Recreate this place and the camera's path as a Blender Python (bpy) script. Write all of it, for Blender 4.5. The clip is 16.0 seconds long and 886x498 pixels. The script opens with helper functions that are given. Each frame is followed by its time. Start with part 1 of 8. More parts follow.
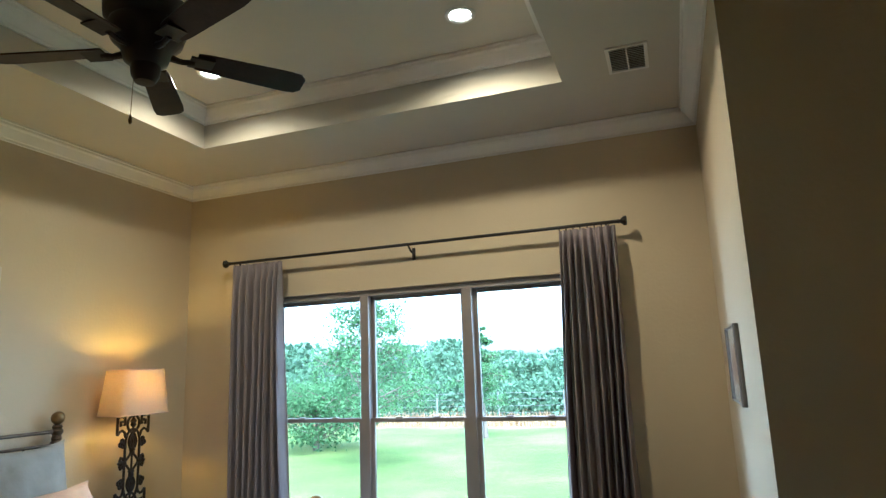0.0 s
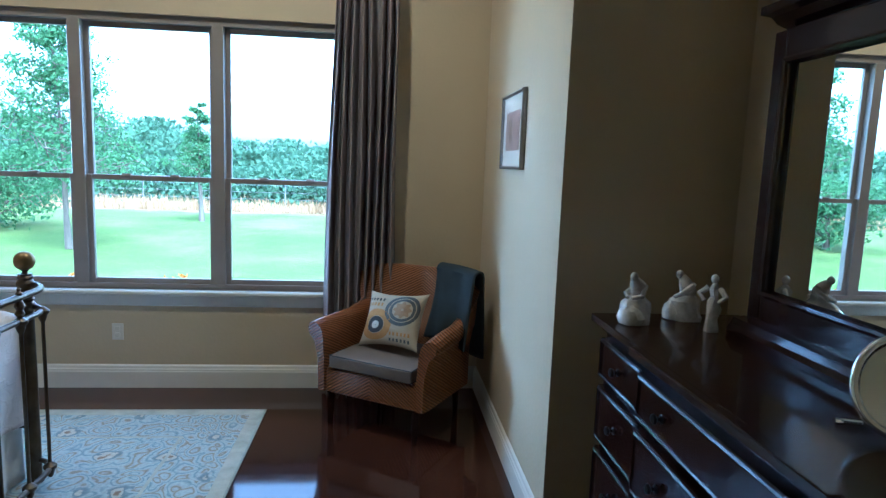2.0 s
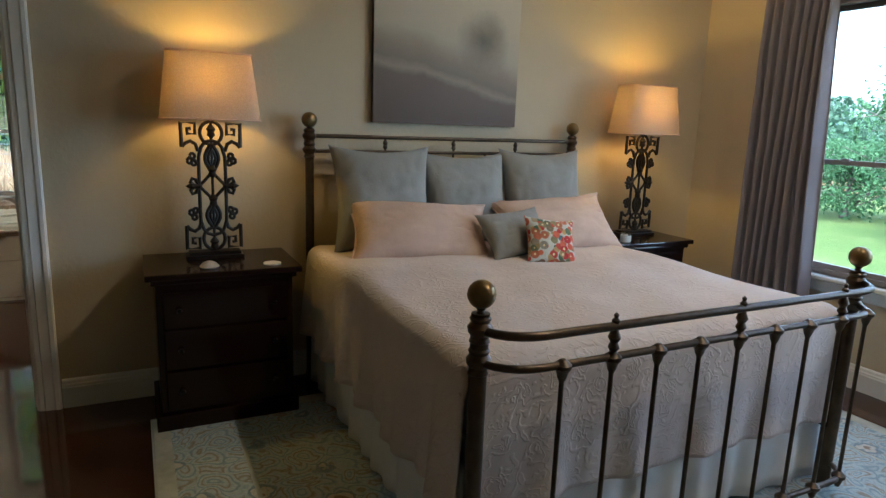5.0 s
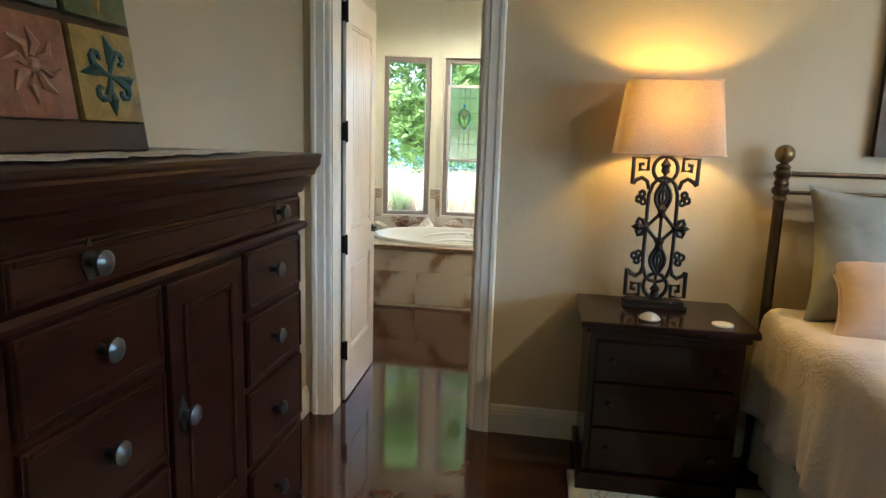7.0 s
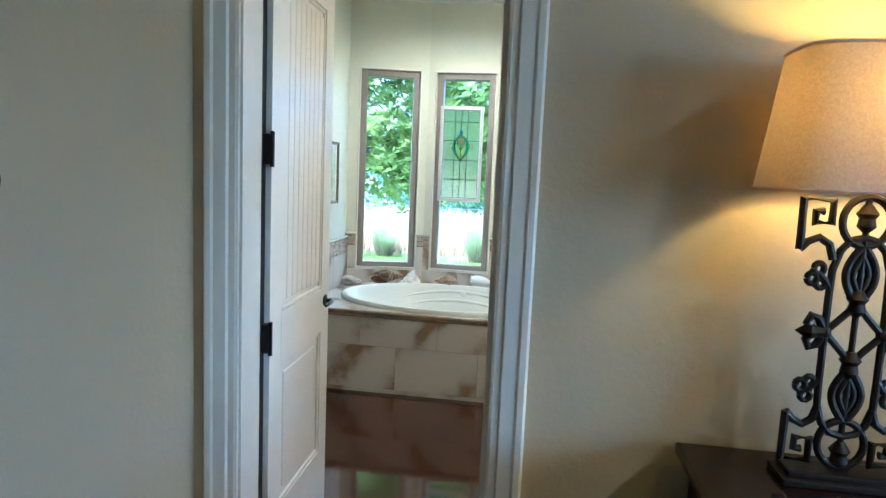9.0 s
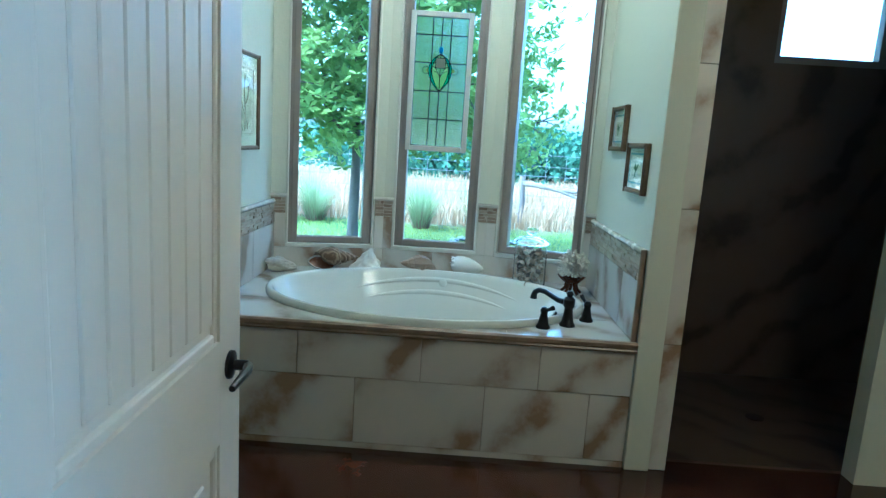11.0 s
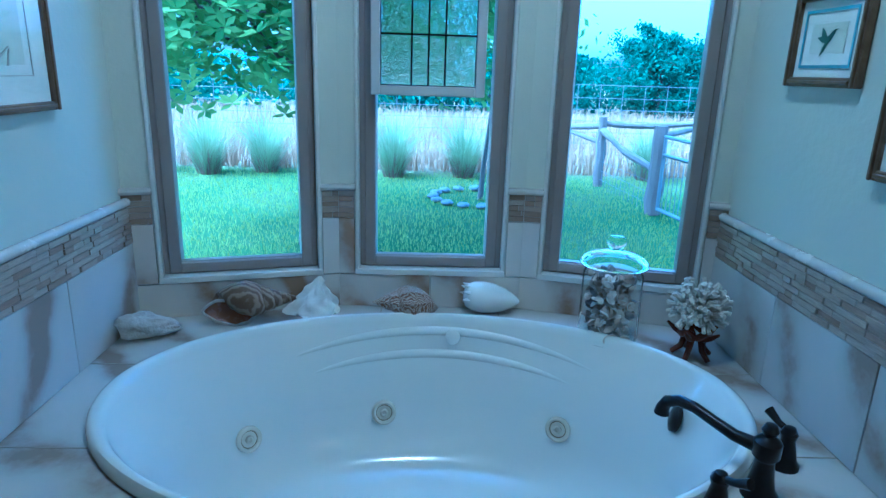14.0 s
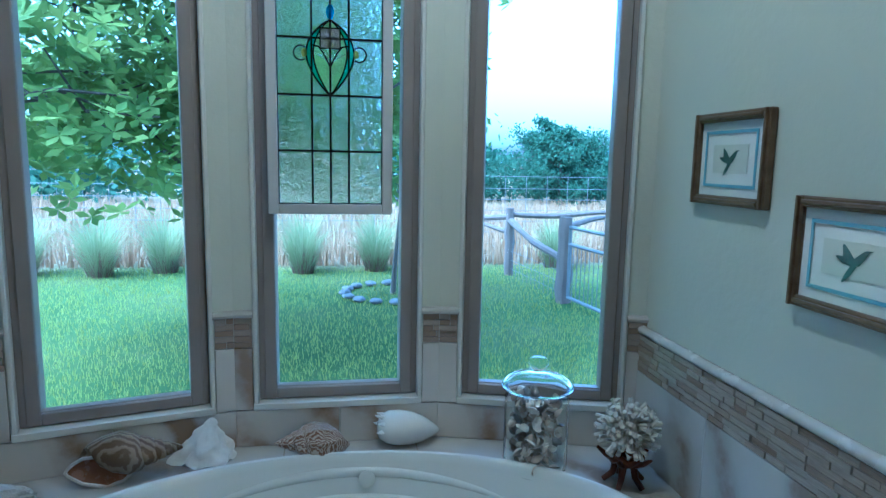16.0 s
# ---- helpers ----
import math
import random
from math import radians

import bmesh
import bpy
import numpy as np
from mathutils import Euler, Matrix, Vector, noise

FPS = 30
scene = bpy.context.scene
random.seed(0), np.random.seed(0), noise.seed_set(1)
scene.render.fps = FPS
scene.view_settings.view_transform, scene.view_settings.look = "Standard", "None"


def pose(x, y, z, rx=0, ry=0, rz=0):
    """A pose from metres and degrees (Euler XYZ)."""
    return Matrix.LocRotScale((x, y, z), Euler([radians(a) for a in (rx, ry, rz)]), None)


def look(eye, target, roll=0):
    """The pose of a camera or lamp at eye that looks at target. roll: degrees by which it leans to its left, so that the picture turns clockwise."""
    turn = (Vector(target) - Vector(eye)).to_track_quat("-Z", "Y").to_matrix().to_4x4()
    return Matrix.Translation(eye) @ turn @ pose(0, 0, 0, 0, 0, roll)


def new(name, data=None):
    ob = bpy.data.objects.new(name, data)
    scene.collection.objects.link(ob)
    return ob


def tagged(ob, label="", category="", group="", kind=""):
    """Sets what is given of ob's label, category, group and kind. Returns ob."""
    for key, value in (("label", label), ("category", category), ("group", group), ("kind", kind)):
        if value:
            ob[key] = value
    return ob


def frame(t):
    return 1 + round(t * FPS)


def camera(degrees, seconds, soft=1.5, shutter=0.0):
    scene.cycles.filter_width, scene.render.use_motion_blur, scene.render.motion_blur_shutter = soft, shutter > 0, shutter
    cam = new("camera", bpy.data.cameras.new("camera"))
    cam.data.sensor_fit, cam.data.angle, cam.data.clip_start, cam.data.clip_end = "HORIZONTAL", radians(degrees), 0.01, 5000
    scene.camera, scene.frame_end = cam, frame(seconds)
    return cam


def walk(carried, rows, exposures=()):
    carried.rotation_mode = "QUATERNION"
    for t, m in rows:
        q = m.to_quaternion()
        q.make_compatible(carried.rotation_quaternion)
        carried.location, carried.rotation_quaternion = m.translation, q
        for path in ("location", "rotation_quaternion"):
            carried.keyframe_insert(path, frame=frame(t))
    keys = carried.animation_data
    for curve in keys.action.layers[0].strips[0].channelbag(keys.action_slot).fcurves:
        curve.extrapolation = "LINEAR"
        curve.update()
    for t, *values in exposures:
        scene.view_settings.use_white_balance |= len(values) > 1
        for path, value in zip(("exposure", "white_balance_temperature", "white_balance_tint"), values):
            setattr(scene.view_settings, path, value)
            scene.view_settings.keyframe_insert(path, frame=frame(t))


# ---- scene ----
cam = camera(70.6, 16.0, soft=1.4)
PATH = [
    (0, (1.976, 1.27, 1.866), (1.315, 3.12, 2.238), -2.2),
    (0.5, (1.946, 1.273, 1.818), (1.551, 3.222, 2.03), -0.3),
    (1, (1.857, 1.328, 1.735), (1.612, 3.313, 1.722), 0.8),
    (1.5, (1.715, 1.5, 1.673), (1.655, 3.49, 1.487), -0.8),
    (2, (1.584, 1.588, 1.636), (1.777, 3.561, 1.365), 2.1),
    (2.5, (1.392, 1.551, 1.648), (1.356, 3.521, 1.303), 1.7),
    (3, (1.276, 1.571, 1.655), (0.976, 3.521, 1.327), 0.5),
    (3.5, (1.325, 1.703, 1.631), (0.46, 3.483, 1.345), -0.0),
    (4, (1.432, 1.79, 1.633), (0.176, 3.304, 1.276), 0.9),
    (4.5, (1.522, 1.769, 1.615), (0.027, 3.038, 1.22), 2.4),
    (5, (1.527, 1.797, 1.623), (-0.23, 2.669, 1.23), 2.1),
    (5.2, (1.517, 1.814, 1.625), (-0.312, 2.531, 1.249), 2.4),
    (7.3, (0.88, 1.597, 1.652), (-1.054, 1.183, 1.357), 1.1),
    (7.5, (0.73, 1.605, 1.648), (-1.2, 1.148, 1.392), 0.8),
    (8, (0.355, 1.566, 1.644), (-1.563, 1.079, 1.354), 1.1),
    (8.5, (-0.008, 1.443, 1.634), (-1.966, 1.118, 1.384), 3.4),
    (9, (-0.413, 1.357, 1.596), (-2.379, 1.075, 1.365), 2.5),
    (9.5, (-0.851, 1.275, 1.587), (-2.809, 1.045, 1.249), 3.7),
    (9.7, (-1.016, 1.221, 1.571), (-2.978, 1.037, 1.23), 3.6),
    (11.8, (-2.599, 0.705, 1.414), (-4.57, 0.689, 1.079), 3.5),
    (12, (-2.744, 0.697, 1.436), (-4.721, 0.657, 1.132), 2.8),
    (12.5, (-3.053, 0.721, 1.509), (-5.02, 0.746, 1.148), 2.0),
    (13, (-3.309, 0.704, 1.502), (-5.269, 0.741, 1.104), 1.9),
    (13.5, (-3.566, 0.646, 1.492), (-5.518, 0.699, 1.062), 2.0),
    (14, (-3.813, 0.675, 1.464), (-5.734, 0.735, 0.912), 1.8),
    (14.5, (-4.01, 0.727, 1.424), (-5.902, 0.804, 0.78), 1.5),
    (15, (-4.051, 0.728, 1.439), (-5.935, 0.836, 0.779), 1.3),
    (15.5, (-4.028, 0.698, 1.516), (-5.955, 0.873, 1.009), 1.3),
    (16, (-3.986, 0.696, 1.548), (-5.939, 1.027, 1.27), 1.1),
]
walk(cam, [(t, look(eye, target, roll)) for t, eye, target, roll in PATH], exposures=[(0, 3.78, 4350, -4), (1.0, 3.70, 4080, -4), (2.0, 3.66, 3860, -3), (3.0, 3.60, 3830, -3), (4.0, 3.38, 4000, -3), (5.2, 3.35, 4620, 2), (7.4, 4.48, 4620, 1), (8.5, 4.46, 4250, -1), (9.5, 4.1, 3600, -6),
    (11.8, 3.5, 3350, -14), (12.5, 3.45, 3100, -12), (13.5, 3.25, 2870, -9), (14.5, 3.03, 2880, -4), (16, 2.9, 3320, -4)])

# ---- world, sun, large lights ----
world = bpy.data.worlds.new("world")
scene.world = world
world.use_nodes = True
wn = world.node_tree.nodes
sky = wn.new("ShaderNodeTexSky")
sky.sky_type = 'NISHITA'
sky.sun_disc = False
sky.sun_elevation, sky.sun_rotation = radians(52), radians(157)
sky.air_density, sky.dust_density, sky.ozone_density = 1.0, 4.5, 1.0
veil = wn.new("ShaderNodeHueSaturation")      # a thin overcast greys the blue
veil.inputs["Saturation"].default_value = 0.45
world.node_tree.links.new(sky.outputs[0], veil.inputs["Color"])
world.node_tree.links.new(veil.outputs[0], wn["Background"].inputs[0])
wn["Background"].inputs[1].default_value = 0.15

sun_data = bpy.data.lights.new("sun", 'SUN')
sun_data.energy, sun_data.angle, sun_data.color = 0.7, radians(12), (1.0, 0.86, 0.64)
sun = new("sun", sun_data)
sun.matrix_world = look((6, -14, 20), (0, 0, 0))


def bulb(name, at, power, color, size=0.04):
    d = bpy.data.lights.new(name, 'POINT')
    d.energy, d.color, d.shadow_soft_size = power, color, size
    ob = new(name, d)
    ob.location = at
    return ob


WARM = (1.0, 0.52, 0.06)
bulb("lamp_bulb", (-2.11, 2.178, 1.80), 1.4, WARM)
bulb("lamp_bulb", (-2.05, 5.19, 1.80), 1.75, WARM)
for sx, sy, sz, power in ((0.957, 4.594, 3.955, 16), (-0.90, 4.594, 3.955, 9), (-5.06, 0.79, 3.085, 12)):
    d = bpy.data.lights.new("downlight_beam", 'SPOT')
    d.energy, d.color, d.spot_size, d.spot_blend, d.shadow_soft_size = power, (1.0, 0.68, 0.37), radians(160), 0.7, 0.06
    o = new("downlight_beam", d)
    o.location = (sx, sy, sz)


def side_fill(at, to, w, h, power):
    """An unseen area lamp added to one side of a window, to strengthen daylight."""
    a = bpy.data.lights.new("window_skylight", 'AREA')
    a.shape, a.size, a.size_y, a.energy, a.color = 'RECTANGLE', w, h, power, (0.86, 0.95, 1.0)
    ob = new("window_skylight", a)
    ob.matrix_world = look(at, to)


# Two added lamps, out of view, brighten the bedroom through its window.
side_fill((-6.6, 8.6, 2.5), (2.6, 2.6, 1.3), 4.0, 3.0, 68)
side_fill((6.4, 14.0, 2.6), (-1.9, 0.3, 1.5), 6.4, 3.4, 34)

v_bulb = bulb("vanity_bulb", (-2.66, 2.2, 2.05), 2.6, (1.0, 0.58, 0.26), 0.12)

# ---- materials ----


def nodes_of(name):
    m = bpy.data.materials.new(name)
    m.use_nodes = True
    nt = m.node_tree
    return m, nt, nt.nodes["Principled BSDF"]


def ramp(nt, fac, stops):
    r = nt.nodes.new("ShaderNodeValToRGB")
    els = r.color_ramp.elements
    while len(els) < len(stops):
        els.new(0.5)
    for e, (p, c) in zip(els, stops):
        e.position, e.color = p, (*c, 1)
    nt.links.new(fac, r.inputs[0])
    return r.outputs[0]


def tex_noise(nt, scale, detail=4, rough=0.55, vec=None, dist=0.0):
    n = nt.nodes.new("ShaderNodeTexNoise")
    n.inputs["Scale"].default_value, n.inputs["Detail"].default_value = scale, detail
    n.inputs["Roughness"].default_value, n.inputs["Distortion"].default_value = rough, dist
    if vec is not None:
        nt.links.new(vec, n.inputs["Vector"])
    return n.outputs[0]


def coords(nt, kind="Object", scale=(1, 1, 1), rot=(0, 0, 0)):
    c = nt.nodes.new("ShaderNodeTexCoord")
    mp = nt.nodes.new("ShaderNodeMapping")
    mp.inputs["Scale"].default_value, mp.inputs["Rotation"].default_value = scale, rot
    nt.links.new(c.outputs[kind], mp.inputs[0])
    return mp.outputs[0]


def bump(nt, bsdf, fac, strength, dist=0.01):
    b = nt.nodes.new("ShaderNodeBump")
    b.inputs["Strength"].default_value, b.inputs["Distance"].default_value = strength, dist
    nt.links.new(fac, b.inputs["Height"])
    nt.links.new(b.outputs[0], bsdf.inputs["Normal"])


def tone(c, k):
    return tuple(min(1, v * k) for v in c)


def plain(name, color, rough=0.5, metal=0.0, var=0.12, scale=6.0, grain=60.0, bstr=0.1, bdist=0.004, spec=0.5, stretch=(1, 1, 1), coat=0.0):
    """A surface with broad variation of colour, fine relief and uneven gloss."""
    m, nt, b = nodes_of(name)
    v = coords(nt, "Object", stretch)
    big = tex_noise(nt, scale, 5, 0.6, v)
    fine = tex_noise(nt, grain, 3, 0.6, v)
    col = ramp(nt, big, [(0.25, tone(color, 1 - var)), (0.75, tone(color, 1 + var))])
    nt.links.new(col, b.inputs["Base Color"])
    rr = nt.nodes.new("ShaderNodeMapRange")
    rr.inputs[3].default_value, rr.inputs[4].default_value = max(0.02, rough - 0.06), min(1, rough + 0.08)
    nt.links.new(big, rr.inputs[0])
    nt.links.new(rr.outputs[0], b.inputs["Roughness"])
    b.inputs["Metallic"].default_value = metal
    b.inputs["Specular IOR Level"].default_value = spec
    b.inputs["Coat Weight"].default_value = coat
    b.inputs["Coat Roughness"].default_value = 0.08
    bump(nt, b, fine, bstr, bdist)
    return m


def wood(name, dark, light, rough=0.28, stretch=(2, 2, 14), coat=0.3):
    m, nt, b = nodes_of(name)
    v = coords(nt, "Object", stretch)
    n = tex_noise(nt, 2.2, 6, 0.65, v, 0.8)
    f = tex_noise(nt, 26, 3, 0.6, v)
    mix = nt.nodes.new("ShaderNodeMath")
    mix.operation = 'MULTIPLY_ADD'
    mix.inputs[1].default_value = 0.35
    nt.links.new(f, mix.inputs[0])
    nt.links.new(n, mix.inputs[2])
    nt.links.new(ramp(nt, mix.outputs[0], [(0.45, dark), (0.9, light)]), b.inputs["Base Color"])
    b.inputs["Roughness"].default_value = rough
    b.inputs["Coat Weight"].default_value, b.inputs["Coat Roughness"].default_value = coat, 0.08
    b.inputs["Specular IOR Level"].default_value = 0.14
    bump(nt, b, f, 0.06, 0.002)
    return m


def marble(name, light, vein, scale=1.6, rough=0.22, rnd=True):
    m, nt, b = nodes_of(name)
    v = coords(nt, "Object", (1, 1, 1), (0.4, 0.3, 0.7))
    vec = v
    if rnd:
        oi = nt.nodes.new("ShaderNodeObjectInfo")
        add = nt.nodes.new("ShaderNodeVectorMath")
        add.operation = 'ADD'
        sc = nt.nodes.new("ShaderNodeMath")
        sc.operation = 'MULTIPLY'
        sc.inputs[1].default_value = 23.0
        nt.links.new(oi.outputs["Random"], sc.inputs[0])
        nt.links.new(v, add.inputs[0])
        nt.links.new(sc.outputs[0], add.inputs[1])
        vec = add.outputs[0]
    w = nt.nodes.new("ShaderNodeTexWave")
    w.inputs["Scale"].default_value, w.inputs["Distortion"].default_value = scale, 9.0
    w.inputs["Detail"].default_value, w.inputs["Detail Scale"].default_value = 4.0, 0.9
    nt.links.new(vec, w.inputs["Vector"])
    n = tex_noise(nt, 3.0, 6, 0.6, vec)
    mul = nt.nodes.new("ShaderNodeMath")
    mul.operation = 'MULTIPLY'
    nt.links.new(w.outputs[1], mul.inputs[0])
    nt.links.new(n, mul.inputs[1])
    mid = tuple(0.6 * a + 0.4 * c for a, c in zip(light, vein))
    nt.links.new(ramp(nt, mul.outputs[0], [(0.10, light), (0.30, tone(light, 0.93)), (0.42, mid), (0.54, vein)]), b.inputs["Base Color"])
    b.inputs["Roughness"].default_value = rough
    return m


def glass(name, rough=0.0, color=(1, 1, 1), ior=1.02):
    m, nt, b = nodes_of(name)
    b.inputs["Base Color"].default_value = (*color, 1)
    b.inputs["Transmission Weight"].default_value = 1.0
    b.inputs["Roughness"].default_value, b.inputs["IOR"].default_value = rough, ior
    return m


def glow(name, color, strength):
    m, nt, b = nodes_of(name)
    b.inputs["Base Color"].default_value = (*color, 1)
    b.inputs["Emission Color"].default_value = (*color, 1)
    b.inputs["Emission Strength"].default_value = strength
    return m


WALL = (0.500, 0.409, 0.264)
M_wall = plain("wall_paint", WALL, 0.58, var=0.04, scale=1.5, grain=38, bstr=0.28, bdist=0.006, spec=0.35)
M_bathwall = plain("bath_paint", (0.60, 0.60, 0.50), 0.55, var=0.03, scale=1.5, grain=38, bstr=0.24, bdist=0.006, spec=0.4)
M_ceil = plain("ceiling_paint", (0.52, 0.47, 0.37), 0.75, var=0.03, scale=2, grain=90, bstr=0.2)
M_bathceil = plain("bath_ceiling_paint", (0.72, 0.72, 0.64), 0.75, var=0.03, scale=2, grain=90, bstr=0.2)
M_trim = plain("trim_paint", (0.70, 0.66, 0.58), 0.38, var=0.05, scale=5, grain=40, bstr=0.05)
M_doorpaint = plain("door_paint", (0.74, 0.70, 0.63), 0.35, var=0.05, scale=4, grain=60, bstr=0.06)
M_frame = plain("window_frame_taupe", (0.26, 0.225, 0.20), 0.4, var=0.06, scale=8, bstr=0.04)
M_sillwhite = plain("sill_paint", (0.66, 0.64, 0.58), 0.35, var=0.05, scale=6, bstr=0.05)
M_iron = plain("dark_bronze", (0.020, 0.015, 0.011), 0.46, 0.5, var=0.35, scale=14, grain=80, bstr=0.2)
M_brass = plain("aged_brass", (0.20, 0.135, 0.055), 0.36, 0.85, var=0.3, scale=18, grain=70, bstr=0.15)
M_bedmetal = plain("bed_bronze_metal", (0.085, 0.062, 0.040), 0.34, 0.8, var=0.3, scale=16, grain=70, bstr=0.15)
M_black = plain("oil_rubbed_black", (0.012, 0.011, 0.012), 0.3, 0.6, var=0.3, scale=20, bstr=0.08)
M_cherry = wood("dark_cherry", (0.005, 0.002, 0.0014), (0.018, 0.006, 0.0038), 0.24, (3, 3, 3), 0.45)
M_mahog = wood("dark_mahogany", (0.009, 0.003, 0.002), (0.032, 0.010, 0.006), 0.3, (2, 7, 7), 0.2)
M_blade = wood("fan_blade_wood", (0.012, 0.007, 0.005), (0.035, 0.018, 0.012), 0.45, (4, 4, 4), 0.1)
M_curtain = plain("curtain_linen", (0.235, 0.200, 0.200), 0.85, var=0.08, scale=5, grain=220, bstr=0.3, bdist=0.002, spec=0.2)
M_grey = plain("grey_linen", (0.27, 0.262, 0.238), 0.85, var=0.12, scale=6, grain=60, bstr=0.4, bdist=0.004, spec=0.2)
M_cream = plain("cream_sham", (0.54, 0.395, 0.30), 0.85, var=0.10, scale=7, grain=50, bstr=0.4, bdist=0.005, spec=0.2)
M_skirt = plain("bed_skirt_cotton", (0.74, 0.72, 0.68), 0.9, var=0.05, scale=5, grain=200, bstr=0.2, spec=0.2)
M_seat = plain("taupe_seat_fabric", (0.17, 0.145, 0.13), 0.7, var=0.1, scale=9, grain=200, bstr=0.25, spec=0.3)
M_throw = plain("slate_blue_throw", (0.036, 0.046, 0.054), 0.9, var=0.2, scale=9, grain=160, bstr=0.4, spec=0.2)
M_porcelain = plain("glazed_porcelain", (0.52, 0.48, 0.44), 0.14, var=0.38, scale=22, bstr=0.02)
M_plate = plain("outlet_plastic", (0.62, 0.58, 0.50), 0.35, var=0.03, bstr=0.02)
M_tub = plain("tub_acrylic", (0.68, 0.68, 0.645), 0.10, var=0.015, scale=3, grain=20, bstr=0.01)
M_chrome = plain("chrome", (0.75, 0.75, 0.74), 0.12, 1.0, var=0.05, bstr=0.01)
M_goldframe = plain("gilt_wood_frame", (0.16, 0.105, 0.055), 0.4, 0.45, var=0.3, scale=30, bstr=0.15)
M_darkframe = plain("dark_wood_frame", (0.035, 0.022, 0.016), 0.35, var=0.2, scale=20, bstr=0.05)
M_mat = plain("mat_board", (0.68, 0.68, 0.63), 0.8, var=0.02, bstr=0.05)
M_paneglass = glass("window_glass")
M_pictureglass = glass("picture_glass", 0.0, (1, 1, 1), 1.25)
M_jarglass = glass("jar_glass", 0.0, (0.97, 1.0, 0.99), 1.12)
M_mirror = plain("mirror_silver", (0.88, 0.90, 0.89), 0.01, 1.0, var=0.0, bstr=0.0)
M_mirror.node_tree.nodes["Principled BSDF"].inputs["Roughness"].default_value = 0.01
for l in list(M_mirror.node_tree.links):
    if l.to_socket.name in ("Roughness", "Normal"):
        M_mirror.node_tree.links.remove(l)
M_marble = marble("marble_tile", (0.60, 0.56, 0.50), (0.27, 0.19, 0.12), 1.1)
M_marblegrey = marble("pale_marble_tile", (0.53, 0.51, 0.47), (0.26, 0.215, 0.17), 1.1, 0.18)
M_grout = plain("grout", (0.30, 0.265, 0.215), 0.9, var=0.1, scale=20)
M_captile = plain("brown_cap_tile", (0.22, 0.155, 0.10), 0.3, var=0.35, scale=12, bstr=0.05)
M_pencil = plain("pale_pencil_tile", (0.55, 0.52, 0.47), 0.25, var=0.1, scale=14, bstr=0.04)
M_showertile = marble("shower_tile", (0.10, 0.07, 0.05), (0.035, 0.022, 0.015), 1.2, 0.35)


def island_mat(name, stops, rough=0.4):
    m, nt, b = nodes_of(name)
    g = nt.nodes.new("ShaderNodeNewGeometry")
    col = ramp(nt, g.outputs["Random Per Island"], stops)
    n = tex_noise(nt, 30, 3)
    mx = nt.nodes.new("ShaderNodeMixRGB")
    mx.blend_type = 'MULTIPLY'
    mx.inputs[0].default_value = 0.45
    nt.links.new(col, mx.inputs[1])
    nt.links.new(ramp(nt, n, [(0.3, (0.55, 0.55, 0.55)), (0.7, (1.3, 1.25, 1.2))]), mx.inputs[2])
    nt.links.new(mx.outputs[0], b.inputs["Base Color"])
    b.inputs["Roughness"].default_value = rough
    bump(nt, b, n, 0.15, 0.003)
    return m


M_mosaic = island_mat("stone_mosaic", [(0.0, (0.33, 0.28, 0.21)), (0.35, (0.39, 0.335, 0.265)), (0.7, (0.31, 0.245, 0.18)), (1.0, (0.235, 0.17, 0.115))], 0.35)


def leaf_mat(name, a, c, trans=0.25):
    m, nt, b = nodes_of(name)
    g = nt.nodes.new("ShaderNodeNewGeometry")
    nt.links.new(ramp(nt, g.outputs["Random Per Island"], [(0.0, a), (1.0, c)]), b.inputs["Base Color"])
    b.inputs["Roughness"].default_value = 0.65
    b.inputs["Specular IOR Level"].default_value = 0.12
    t = nt.nodes.new("ShaderNodeBsdfTranslucent")
    t.inputs[0].default_value = (*tone(c, 1.3), 1)
    mx = nt.nodes.new("ShaderNodeMixShader")
    mx.inputs[0].default_value = trans
    out = nt.nodes["Material Output"]
    nt.links.new(b.outputs[0], mx.inputs[1])
    nt.links.new(t.outputs[0], mx.inputs[2])
    nt.links.new(mx.outputs[0], out.inputs[0])
    return m


M_leaf = leaf_mat("oak_leaves", (0.085, 0.13, 0.034), (0.25, 0.30, 0.08), 0.38)
M_leaf2 = leaf_mat("cypress_leaves", (0.045, 0.090, 0.036), (0.085, 0.145, 0.060), 0.35)
M_woods = leaf_mat("woodland_leaves", (0.050, 0.086, 0.050), (0.078, 0.122, 0.068), 0.3)
M_grassblade = leaf_mat("grass_blades", (0.205, 0.215, 0.045), (0.27, 0.27, 0.062), 0.36)
M_clump = leaf_mat("ornamental_grass", (0.15, 0.18, 0.065), (0.30, 0.31, 0.15), 0.35)
M_reed = leaf_mat("dry_field_grass", (0.235, 0.150, 0.078), (0.29, 0.20, 0.108), 0.2)
M_dry = leaf_mat("dry_leaf_base", (0.14, 0.085, 0.06), (0.21, 0.15, 0.10), 0.2)
M_bark = plain("bark", (0.09, 0.075, 0.058), 0.9, var=0.3, scale=9, grain=40, bstr=0.7, bdist=0.02, stretch=(1, 1, 0.3))
M_cedar = plain("weathered_cedar", (0.125, 0.100, 0.080), 0.9, var=0.3, scale=7, grain=50, bstr=0.6, bdist=0.01, stretch=(1, 1, 0.2))
M_galv = plain("galvanised_steel", (0.16, 0.16, 0.16), 0.55, 0.4, var=0.1, bstr=0.05)

